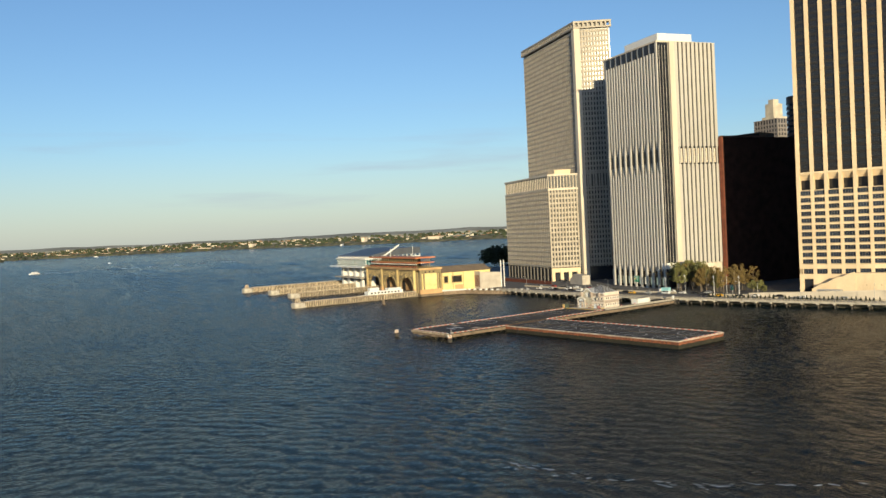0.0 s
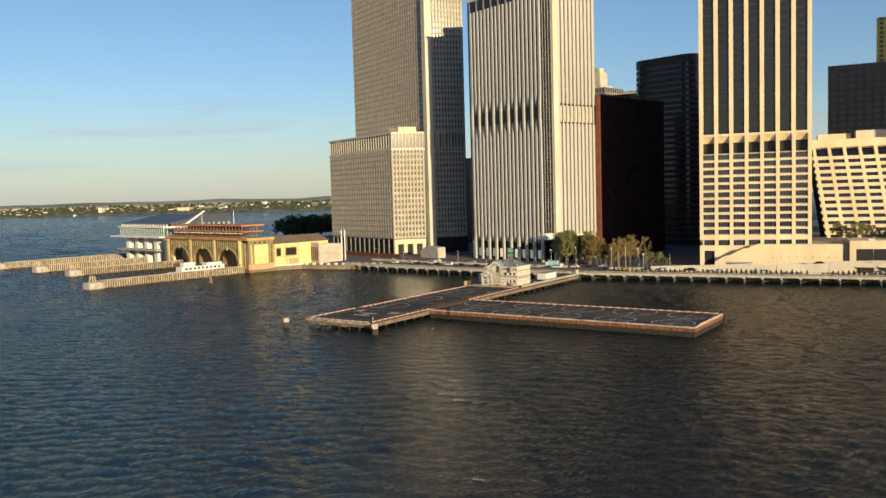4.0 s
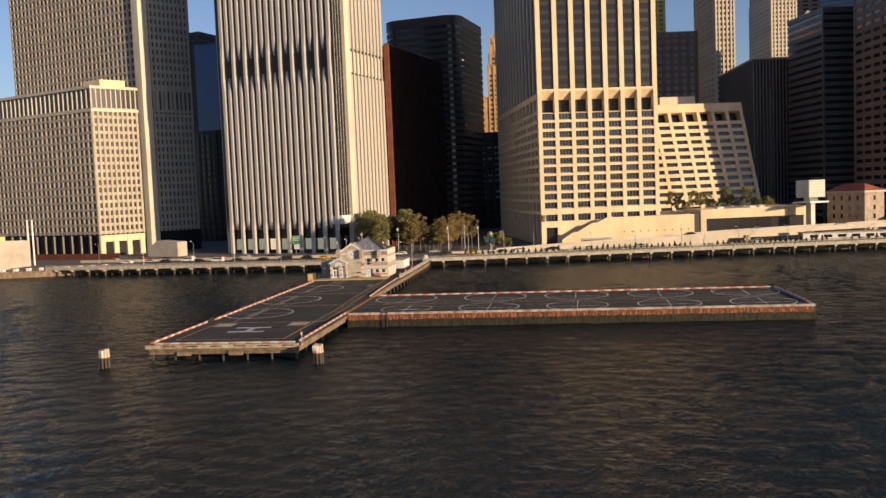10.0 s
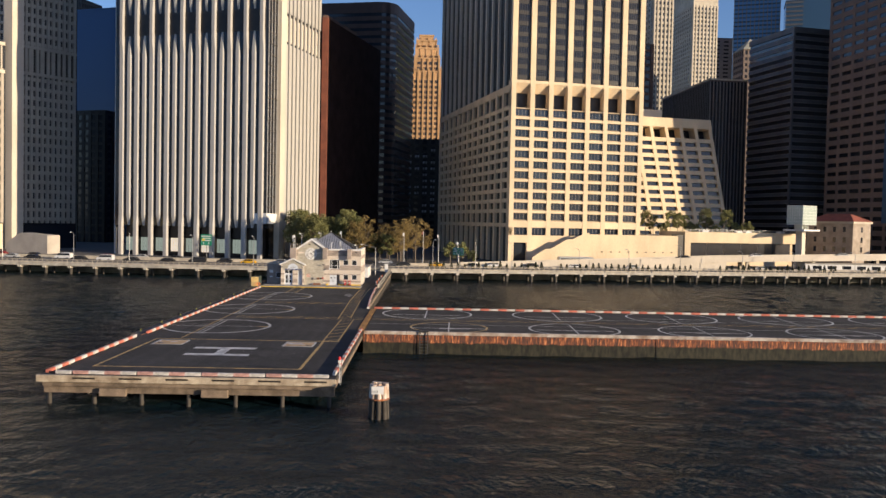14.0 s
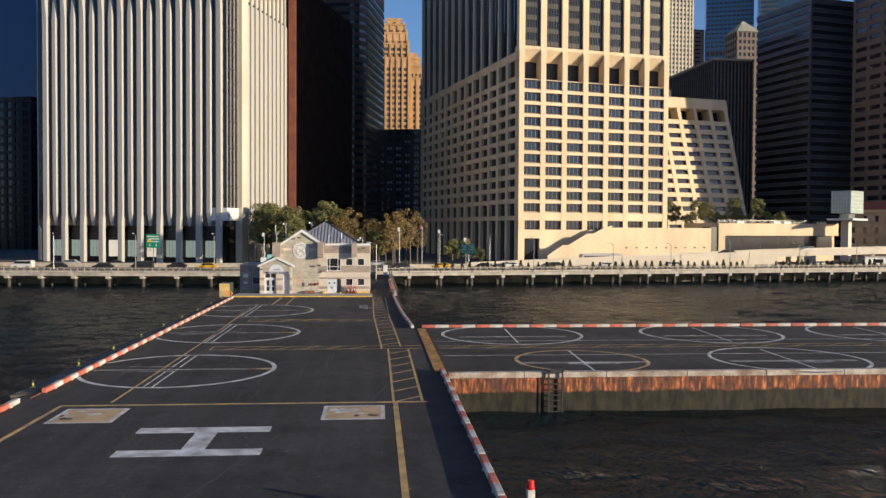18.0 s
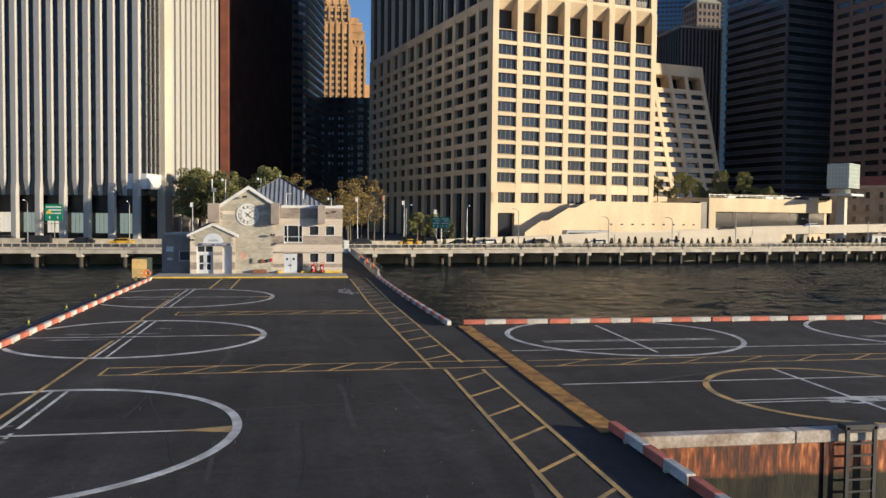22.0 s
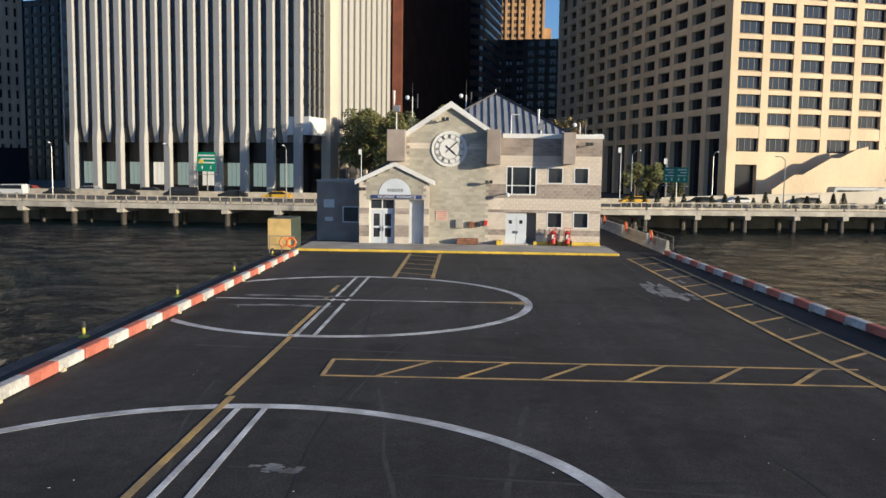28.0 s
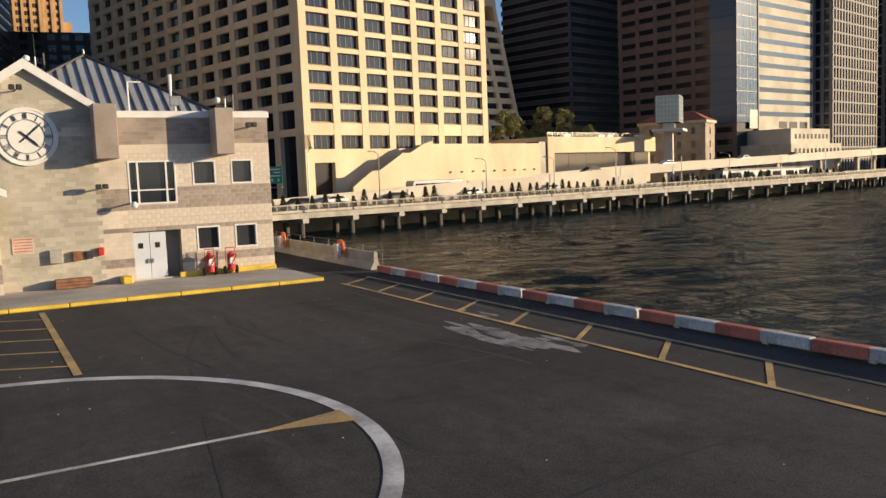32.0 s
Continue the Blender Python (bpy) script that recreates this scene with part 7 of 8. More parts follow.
for i in range(3):
    y0 = 9 + i * 28
    bm = bmesh.new()
    c, r = y0 + BAY / 2, 10.4
    arc = [(c + r * math.cos(math.pi * k / 18), 6.2 + 0.68 * r * math.sin(math.pi * k / 18)) for k in range(19)]
    prism(bm, [(y0, 2.4), (y0, 16.0), (y0 + BAY, 16.0), (y0 + BAY, 2.4)] + [(c + r, 2.4)] + arc + [(c - r, 2.4)], 0, 1.2, axis='x')
    bay = part("arch_bay", bm, OLIVE, bmb, "olive iron arch bay")
    bm = bmesh.new()
    prism(bm, [(c + r * math.cos(math.pi * k / 18), 6.2 + 0.68 * r * math.sin(math.pi * k / 18)) for k in range(19)] + [(c + (r + 0.9) * math.cos(math.pi * k / 18), 6.2 + 0.68 * (r + 1.3) * math.sin(math.pi * k / 18)) for k in range(18, -1, -1)], -0.25, 0.05, axis='x')
    part("arch_rim", bm, GOLDST, bay)
    part("keystone", boxes((-0.6, c - 0.7, 12.6, 0.0, c + 0.7, 15.2)), GOLDST, bay)
    part("arch_back", boxes((9, y0, 2.4, 9.4, y0 + BAY, 16)), TANST, bay)
    for o in (-1, 1):
        bm = bmesh.new()
        prism(bm, [(c + o * 5.2 + 2.6 * math.cos(math.pi * k / 12), 7.0 + 2.6 * math.sin(math.pi * k / 12)) for k in range(13)] + [(c + o * 5.2 - 2.6, 2.4), (c + o * 5.2 + 2.6, 2.4)], 8.85, 9.02, axis='x')
        part("arch_door", bm, REDROOF if o > 0 else BRONZE, bay)
    row_of(bmb, "frieze_post", "front", 0.02, [y0 + 1.2 + 2.2 * k for k in range(12)], 0.9, 13.9, 17.2, 0.3, GOLDST)
    part("frieze_panel", boxes((-0.06, y0 + 1, 13.9, -0.01, y0 + BAY - 1, 17.2)), BRONZE, bmb)
for i in range(4):
    part("pilaster", boxes((-1.0, 7.2 + 28 * i, 2.4, 0.6, 7.9 + 28 * i, 18.6), (-1.0, 8.5 + 28 * i, 2.4, 0.6, 9.2 + 28 * i, 18.6), (-0.7, 7.9 + 28 * i, 2.4, 0.6, 8.5 + 28 * i, 18.6)), GOLDST if i else YELST, bmb)
    part("plinth", boxes((-1.4, 6.8 + 28 * i, 1.8, 0.9, 9.6 + 28 * i, 5.0)), TANST, bmb)
part("end_wall", boxes((0.0, 0, 2.4, 1.2, 7.2, 17)), OLIVE, bmb)
row_of(bmb, "quoin", "front", 0.0, (0.2, 3.2, 6.0), 1.0, 2.4, 17.0, 0.3, GOLDST)
part("frieze", boxes((0, 7.2, 17.2, 1.2, 93, 18.6)), OLIVE, bmb)
part("cornice", boxes((-1.6, -1.2, 18.6, 17, 94, 19.5)), TANST, bmb)
part("cornice_lip", boxes((-2.0, -1.6, 19.5, 17, 94.4, 19.9)), GOLDST, bmb)
part("back_block", boxes((9.5, 1, 2.4, 16, 93, 18.5), (16, 30, 2.4, 36, 93, 18.5)), YELST, bmb)
part("side_panel", boxes((1.6, -0.3, 5.0, 14.6, 1.0, 16)), YELST, bmb, "pale yellow side panel")
for u in (-0.4, 2.2, 13.0, 15.0):
    part("side_pilaster", boxes((u, -0.9, 2.4, u + 1.1, 0.4, 18.6)), OLIVE, bmb)
part("side_plinth", boxes((-0.8, -1.2, 1.8, 16.4, 0.4, 5.0)), TANST, bmb)
part("side_frieze", boxes((0, -0.5, 16, 16, 0.6, 18.6)), OLIVE, bmb)
row_of(bmb, "side_window", "right", -0.5, [3.6 + 3.2 * i for i in range(4)], 1.0, 16.4, 17.8, 0.08, BRONZE)
part("terrace_rail", boxes((-1, 2, 20.9, -0.8, 93, 21.1), (-1, 2, 20.3, -0.8, 93, 20.4)), ORANGER, bmb)
row_of(bmb, "rail_post", "front", -0.8, frange(2, 92.8, 44), 0.2, 19.9, 20.9, 0.2, ORANGER)
row_of(bmb, "loggia_post", "front", 4.4, frange(12, 88, 22), 0.5, 19.9, 26.4, 0.5, OLIVE)
row_of(bmb, "loggia_post", "front", 14.4, frange(12, 88, 22), 0.5, 19.9, 26.4, 0.5, OLIVE)
row_of(bmb, "parasol", "front", 2.8, [10 + 5.3 * k for k in range(15)], 2.2, 22.2, 22.5, 2.2, TRIMW)
row_of(bmb, "planter", "front", 1.6, [8 + 3.1 * k for k in range(26)], 1.5, 19.9, 21.6, 1.2, BRONZE)
part("loggia_floor", boxes((2, 8, 23.0, 16, 90, 23.6)), ORANGER, bmb)
part("loggia_core", boxes((9, 30, 19.9, 16, 84, 26.2)), BRONZE, bmb)
part("loggia_roof", boxes((2, 10, 26.4, 18, 92, 27.2)), ORANGER, bmb, "thin orange-red loggia roof")
for x, y, h in ((10, 30, 36), (6, 60, 34)):
    bm = bmesh.new()
    tube(bm, (x, y, 27), (x, y, h), 0.22, 0.1, 6)
    part("flagpole", bm, TRIMW, bmb)
yel = thing("yellow_annex", "yellow-panelled annex with a low brown pitched roof", "building", m=T((354.2, 460.7, 0)) @ rot(-9.5))
part("wall", boxes((0, 0, 2.4, 40, 22, 15.6)), YELST, yel)
bm = bmesh.new()
prism(bm, [(-1.0, 15.6), (23.0, 15.6), (11, 19.6)], -1.0, 41, axis='x')
part("roof", bm, SHINGLE, yel, "brown pitched roof")
for u_, w_ in ((1.2, 4.2), (7.6, 9.0)):
    row_of(yel, "panel_frame", "right", 0.0, [u_], w_, 7.6, 13.4, 0.12, GOLDST)
    row_of(yel, "panel_window", "right", -0.12, [u_ + 0.7], w_ - 1.4, 8.3, 12.7, 0.08, BRONZE)
row_of(yel, "base_panel", "right", 0.0, [10.4], 6.4, 3.0, 6.4, 0.1, TANST)
row_of(yel, "eave_post", "right", 0.0, [0.1, 8.7, 17.2], 0.5, 2.4, 15.6, 0.2, GOLDST)
gry = thing("grey_ferry_shed", "grey boarded shed with brown ribs at the quay", "building", m=T((378.8, 448.1, 0)) @ rot(-12))
bm = bmesh.new()
prism(bm, [(0, 2.4), (0, 15.0), (3, 14.2), (17, 13.6), (17, 2.4)], 0, 9.4, axis='y')
part("wall", bm, GREYBD, gry)
row_of(gry, "rib", "front", 0, [1.2 + 1.9 * i for i in range(4)], 0.9, 4, 12.2, 0.15, BRICK)
for x in (18.5, 21):
    bm = bmesh.new()
    tube(bm, (x, 2, 2.7), (x, 2, 22), 0.4, 0.35, 8)
    part("flue", bm, TRIMW, gry)
quay = thing("quay", "low timber quay with white bollard blocks", "quay", kind="structure")
bm = bmesh.new()
prism(bm, [(350, 462), (368, 452), (373, 428), (383, 404), (398, 404), (400, 470), (360, 472)], -2, 2.45)
part("quay_deck", bm, TIMBER, quay)
for i in range(22):
    t = i / 21
    x, y = (352 + 17 * t * 2, 461 - 9 * t * 2) if t < 0.5 else (369 + (383 - 369) * (t - 0.5) * 2, 452 - 48 * (t - 0.5) * 2)
    part("bollard_block", boxes((x - 0.7, y - 0.75, 2.45, x + 0.7, y + 0.75, 3.5)), TRIMW, quay)


PILEW = mat("bleached_piles", (0.46, 0.38, 0.27), 0.9, vary=0.25, scale=0.6, fine=5, island=0.4)


def fender_rack(p, q, h, label):
    f = thing("fender_wall", label, "fender wall", "ferry slip fender walls")
    p, q = Vector((*p, 0)), Vector((*q, 0))
    d = (q - p)
    L = d.length
    ang = math.atan2(d.y, d.x)
    f.matrix_basis = T(p) @ Matrix.Rotation(ang, 4, 'Z')
    # core coloured dark so that the gaps between piles look shaded
    part("wall_core", boxes((0, -1.4, 0.2, L, 1.4, h - 0.7)), WETWOOD, f)
    part("walkway", boxes((0, -1.9, h - 0.5, L, 1.9, h - 0.2)), TIMBER, f)
    bm = bmesh.new()
    k = int(L / 1.3)
    for i in range(k):
        for s in (-1.8, 1.8):
            z = h + 0.3 * math.sin(i * 12.9 + s)
            box(bm, i * 1.3, s - 0.2, -2, i * 1.3 + 0.55, s + 0.2, z)
    tagged(part("pile_row", bm, PILEW, f), kind="stuff")
    part("end_block", boxes((-4.5, -3.4, -2, 3.0, 3.4, h - 0.4)), CONC, f, "weathered block at the wall's end", bevel=0.4)
    for i in range(6):
        a = 2 * math.pi * i / 6
        bm = bmesh.new()
        tube(bm, (-1 + 1.7 * math.cos(a), 1.9 * math.sin(a), h - 0.6), (-1 + 1.0 * math.cos(a), 1.1 * math.sin(a), h + 2.6), 0.42, 0.36, 7)
        part("end_pile", bm, PILEW, f)
    part("capping", boxes((3.2, -2.1, h + 0.15, L, -1.5, h + 0.45)), RAILC, f)


fender_rack((251, 479), (340, 470), 3.6, "long weathered timber fender wall of a ferry slip")
fender_rack((290, 560), (372, 548), 3.8, "long weathered timber fender wall of a ferry slip")
fender_rack((298, 610), (390, 600), 4.0, "long weathered timber fender wall of a ferry slip")
fender_rack((300, 665), (400, 655), 4.0, "long weathered timber fender wall of a ferry slip")
bmp = thing("lone_pile", "lone timber dolphin standing in the water", "mooring post", m=T((291, 441, 0)))
bm = bmesh.new()
tube(bm, (0, 0, -3), (0, 0, 5.5), 1.0, 0.5, 9)
part("pile", bm, TIMBER, bmp)
ferry = thing("ferry_boat", "small white ferry boat in its slip", "boat", m=T((322, 486, 0)) @ rot(-8))
bm = bmesh.new()
prism(bm, [(-22, 0), (-17, -4.2), (18, -4.2), (22, 0), (18, 4.2), (-17, 4.2)], -0.5, 2.6)
part("hull", bm, TRIMW, ferry)
part("cabin", boxes((-14, -3.2, 2.6, 13, 3.2, 5.2)), TRIMW, ferry)
part("wheelhouse", boxes((-12, -2, 5.2, -5, 2, 7.6)), TRIMW, ferry)
part("upper_deck", boxes((2, -2.6, 5.2, 12, 2.6, 6.6)), TRIMW, ferry)
row_of(ferry, "cabin_window", "right", -3.2, [-12 + 2.6 * i for i in range(9)], 1.5, 3.6, 4.6, 0.05, DARKGLASS)
wh = thing("modern_ferry_terminal", "modern ferry terminal with a teal glass band", "building", m=T((362, 572, 0)) @ rot(-9.5))
part("glass_hall", boxes((0, 0, 19.0, 50, 64, 24.5)), TEALGL, wh, "teal glass hall")
row_of(wh, "glass_mullion", "front", 0.0, frange(0.2, 63.6, 26), 0.3, 19.0, 24.5, 0.15, TRIMW)
row_of(wh, "glass_mullion", "right", 0.0, frange(0.2, 49, 20), 0.3, 19.0, 24.5, 0.15, TRIMW)
part("deck_slab", boxes((-5, -3, 18.0, 52, 70, 19.0)), TRIMW, wh)
bm = bmesh.new()
prism(bm, [(0, 27.0), (30, 32.5), (50, 32.5), (50, 27.0)], -1, 66, axis='y')
part("roof", bm, mat("dark_blue_roof", (0.06, 0.07, 0.09), 0.5, vary=0.1, scale=0.2), wh, "dark blue sloping roof")
part("parapet", boxes((-1, -1, 24.5, 50, 65, 25.4)), TRIMW, wh)
row_of(wh, "roof_post", "front", 1, frange(0, 62, 16), 0.7, 25.4, 27.2, 0.7, TRIMW)
row_of(wh, "roof_post", "right", 0, frange(2, 49, 12), 0.7, 25.4, 27.2, 0.7, TRIMW)
bm = bmesh.new()
tube(bm, (8, -1.5, 22), (30, -1.5, 35), 0.7, 0.7, 6)
part("slanting_brace", bm, TRIMW, wh)
for y in (0, 14, 28, 42, 56):
    part("pylon", boxes((2, y, 0, 8, y + 4.5, 18.0)), TRIMW, wh)
part("bridge_deck", boxes((-4, 4, 9.0, 14, 62, 9.8)), CONC, wh)
part("lower_block", boxes((16, 0, 0, 50, 64, 18.0)), BRONZE, wh)

# ---- far shore ----
LEAFD = mat("dark_foliage", (0.045, 0.06, 0.025), 0.9, vary=0.25, scale=0.6, fine=3, island=0.4)
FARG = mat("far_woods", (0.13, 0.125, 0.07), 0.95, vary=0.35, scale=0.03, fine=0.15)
# distance haze over the hills is put into their pale grey colour
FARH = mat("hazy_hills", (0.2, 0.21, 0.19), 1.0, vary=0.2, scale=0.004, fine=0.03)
SHORE = [(560, 4300), (900, 4350), (1250, 4150), (1600, 3900), (1800, 3350), (2050, 2800), (2300, 2300), (2600, 1700)]


def ridge(name, label, pts, off, z, amp, material, step=25, seed=0):
    bm = bmesh.new()
    rows_ = []
    for (x0, y0), (x1, y1) in zip(pts, pts[1:]):
        L = math.hypot(x1 - x0, y1 - y0)
        for k in range(int(L / step)):
            t = k * step / L
            x, y = x0 + (x1 - x0) * t, y0 + (y1 - y0) * t
            nx, ny = (y0 - y1) / L, (x1 - x0) / L
            if nx * x + ny * y < 0:
                nx, ny = -nx, -ny
            h = z + amp * noise.noise((x * 0.006 + seed, y * 0.006, 0)) + amp * 0.6 * noise.noise((x * 0.04, y * 0.04, seed))
            rows_.append([bm.verts.new((x + nx * o, y + ny * o, zz)) for o, zz in ((off, -0.5), (off + 6, 3), (off + 40, max(4, h * 0.7)), (off + 120, max(4, h)), (off + 420, max(5, h * 0.9)))])
    for a, b in zip(rows_, rows_[1:]):
        for i in range(4):
            bm.faces.new((a[i], b[i], b[i + 1], a[i + 1]))
    bmesh.ops.recalc_face_normals(bm, faces=list(bm.faces))
    return tagged(part(name, bm, material), label, "far shore", kind="structure")


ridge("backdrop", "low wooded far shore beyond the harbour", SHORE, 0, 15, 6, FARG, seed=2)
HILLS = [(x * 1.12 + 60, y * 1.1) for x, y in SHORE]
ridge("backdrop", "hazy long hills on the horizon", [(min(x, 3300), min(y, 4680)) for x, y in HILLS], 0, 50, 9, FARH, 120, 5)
rnd = random.Random(11)
FARB = [mat("far_house_" + c, col, 0.9, vary=0.05, scale=0.01, fine=0.1, island=0.3) for c, col in (("pale", (0.62, 0.55, 0.45)), ("brick", (0.26, 0.16, 0.1)))]
for m_, n_, hh in ((FARB[0], 420, 9), (FARB[1], 520, 8)):
    bm = bmesh.new()
    for i in range(n_):
        k = rnd.randrange(len(SHORE) - 1)
        t = rnd.random()
        x = SHORE[k][0] + (SHORE[k + 1][0] - SHORE[k][0]) * t
        y = SHORE[k][1] + (SHORE[k + 1][1] - SHORE[k][1]) * t
        f = 1 + rnd.uniform(0.003, 0.1)
        x, y = x * f + 10, y * f
        w, d, h = rnd.uniform(5, 22), rnd.uniform(5, 18), rnd.uniform(0.4, 1.0) ** 2 * hh * 0.9
        base = 2 + 300 * (f - 1)
        box(bm, x, y, base, x + w, y + d, base + h)
    tagged(part("far_houses", bm, m_), "scattered low houses along the far shore", "far houses", kind="stuff")
bm = bmesh.new()
for i in range(1500):
    k = rnd.randrange(len(SHORE) - 1)
    t = rnd.random()
    f = 1 + rnd.uniform(0.002, 0.1)
    x = (SHORE[k][0] + (SHORE[k + 1][0] - SHORE[k][0]) * t) * f + 10
    y = (SHORE[k][1] + (SHORE[k + 1][1] - SHORE[k][1]) * t) * f
    b0, r_ = 1 + 300 * (f - 1), rnd.uniform(6, 14)
    tube(bm, (x, y, b0), (x + rnd.uniform(-2, 2), y, b0 + rnd.uniform(6, 11)), r_, r_ * 0.45, 6)
tagged(part("far_trees", bm, LEAFD), "dark trees between the houses of the far shore", "far trees", kind="stuff")
for x, y, w, h in ((1580, 3960, 60, 15), (1700, 3700, 20, 24), (1010, 4330, 160, 12), (1180, 4250, 90, 12), (2120, 2760, 50, 22), (1960, 3100, 14, 30)):
    t = thing("far_block", "pale building block on the far shore", "building", "blocks on the far shore", m=T((x, y, 0)) @ rot(30))
    part("wall", boxes((0, 0, 1, 30, w, h)), FARB[0], t)
    part("roof", boxes((-1, -1, h, 31, w + 1, h + 1.5)), FARB[1], t)
isl = thing("wooded_point", "low wooded point of land in the harbour", "island", kind="structure")
bm = bmesh.new()
prism(bm, [(480 + 170 * math.cos(a) * (1 + 0.1 * math.sin(5 * a)), 3900 + 90 * math.sin(a)) for a in [2 * math.pi * i / 24 for i in range(24)]], -1, 5)
part("land", bm, FARG, isl)
for x, y, a, L in ((335, 1692, 25, 22), (1010, 3830, 10, 24), (1826, 3070, 40, 34), (640, 2300, 0, 10)):
    b_ = thing("harbour_boat", "small white boat on the harbour", "boat", "boats on the harbour", m=T((x, y, 0)) @ rot(a))
    bm = bmesh.new()
    prism(bm, [(-L / 2, 0), (-L / 2.4, -L / 9), (L / 2, -L / 9), (L / 2, L / 9), (-L / 2.4, L / 9)], -0.3, L * 0.09)
    part("hull", bm, TRIMW, b_)
    part("cabin", boxes((-L * 0.2, -L * 0.09, L * 0.09, L * 0.3, L * 0.09, L * 0.2)), TRIMW, b_)
FOAM = mat("foam", (0.5, 0.53, 0.55), 0.8, vary=0.3, scale=0.2, fine=1.0, tint=(0.15, 0.2, 0.25))
wake = bmesh.new()
for s, w, a0 in ((1, 9, 0), (-1, 5, 0.04)):
    prev = None
    for i in range(40):
        d = 14 + i * 10
        a = radians(-2) + a0
        x, y = 335 + d * math.cos(a), 1692 + d * math.sin(a) + s * (4 + d * 0.03)
        ww = w * (1 + 0.4 * math.sin(i * 2.3))
        cur = [wake.verts.new((x, y - ww, 0.02)), wake.verts.new((x, y + ww, 0.02))]
        if prev:
            wake.faces.new((prev[0], cur[0], cur[1], prev[1]))
        prev = cur
tagged(part("wake", wake, FOAM), "white foam wake behind a boat", "wake", kind="structure")
rnd = random.Random(31)
bm = bmesh.new()
for i in range(46):
    t = rnd.random()
    cx, cy = 107 + 34 * t * t + rnd.gauss(0, 0.9), 121 - 53 * t + rnd.gauss(0, 0.9)
    L, w = rnd.uniform(0.5, 2.2), rnd.uniform(0.08, 0.3)
    a = -1.0 + rnd.uniform(-0.5, 0.5)
    pts = []
    for j in range(10):
        q = 2 * math.pi * j / 10
        r = rnd.uniform(0.5, 1.1)
        u, v_ = L * r * math.cos(q), w * r * math.sin(q)
        pts.append((cx + u * math.cos(a) - v_ * math.sin(a), cy + u * math.sin(a) + v_ * math.cos(a), 0.012 + 0.0003 * i))
    bm.faces.new([bm.verts.new(p_) for p_ in pts])
tagged(part("foam_streaks", bm, FOAM), "torn streaks of foam on the water", "foam", kind="stuff")

# dark trees of the park beyond the ferry buildings
LEAFG = mat("green_foliage", (0.19, 0.19, 0.065), 0.85, vary=0.2, scale=0.6, fine=4, island=0.45)
LEAFO = mat("autumn_foliage", (0.24, 0.17, 0.055), 0.85, vary=0.2, scale=0.6, fine=4, island=0.4)
CONIF = mat("evergreen_foliage", (0.035, 0.047, 0.02), 0.9, vary=0.25, scale=2, fine=8, island=0.4)
BARK = mat("tree_bark", (0.16, 0.13, 0.1), 0.9, vary=0.2, scale=2, fine=12, bump=0.3)


def leaf_cloud(seed, r, h0, h1, n, size):
    """A crown of many small leaf clumps with gaps, gathered on a few limbs."""
    rnd = random.Random(seed)
    verts, faces = [], []
    lobes = []
    for k in range(16):
        t = (k + rnd.random()) / 16
        spread = r * (0.45 + 0.75 * math.sin(math.pi * min(1, 0.25 + 0.7 * t)))
        a = k * 2.4 + rnd.uniform(-0.5, 0.5)
        d = spread * rnd.uniform(0.25, 0.8)
        lobes.append((d * math.cos(a), d * math.sin(a), h0 + (h1 - h0) * (0.1 + 0.85 * t), r * rnd.uniform(0.22, 0.42)))
    for i in range(n):
        lx, ly, lz, lr = rnd.choice(lobes)
        while True:
            v = Vector((rnd.uniform(-1, 1), rnd.uniform(-1, 1), rnd.uniform(-1, 1)))
            if 0.2 < v.length < 1:
                break
        v = v * lr
        c = Vector((lx, ly, lz)) + Vector((v.x, v.y, v.z * 0.75))
        u = Vector((rnd.gauss(0, 1), rnd.gauss(0, 1), rnd.gauss(0, 0.6))).normalized()
        w = u.cross(Vector((rnd.gauss(0, 1), rnd.gauss(0, 1), rnd.gauss(0, 1)))).normalized()
        s = size * rnd.uniform(0.5, 1.2)
        k = len(verts)
        verts += [tuple(c - u * s), tuple(c + w * s * 0.55), tuple(c + u * s), tuple(c - w * s * 0.55)]
        faces.append((k, k + 1, k + 2, k + 3))
    return verts, faces, lobes


tree_kinds = []
for seed, m_, r, h, n in ((1, LEAFG, 4.2, 13, 4600), (2, LEAFG, 4.6, 15, 5000), (3, LEAFO, 4.2, 14, 1900), (4, LEAFO, 4.2, 16, 1100), (5, LEAFG, 3.0, 8, 2400)):
    v, f, lobes = leaf_cloud(seed, r, h * 0.28, h, n, 0.27)
    me = bpy.data.meshes.new("crown")
    me.from_pydata(v, [], f)
    me.materials.append(m_)
    bm = bmesh.new()
    tube(bm, (0, 0, 0), (0.1, 0, h * 0.45), 0.24, 0.15, 8)
    for lx, ly, lz, lr in lobes[1::2]:
        tube(bm, (0.1, 0, min(h * 0.42, lz - 0.8)), (lx, ly, lz), 0.1, 0.03, 6)
    tree_kinds.append((me, mesh_of("trunk", bm, BARK), m_))


def tree(x, y, z, k, s, a, label=""):
    t = thing("street_tree", label or ("slender tree with autumn brown leaves" if tree_kinds[k][2] is LEAFO else "leafy green street tree"), "tree", "trees on the plaza", m=T((x, y, z)) @ rot(a))
    t.scale = (s, s, s)
    again("trunk", tree_kinds[k][1], t, Matrix.Identity(4))
    again("crown", tree_kinds[k][0], t, Matrix.Identity(4))


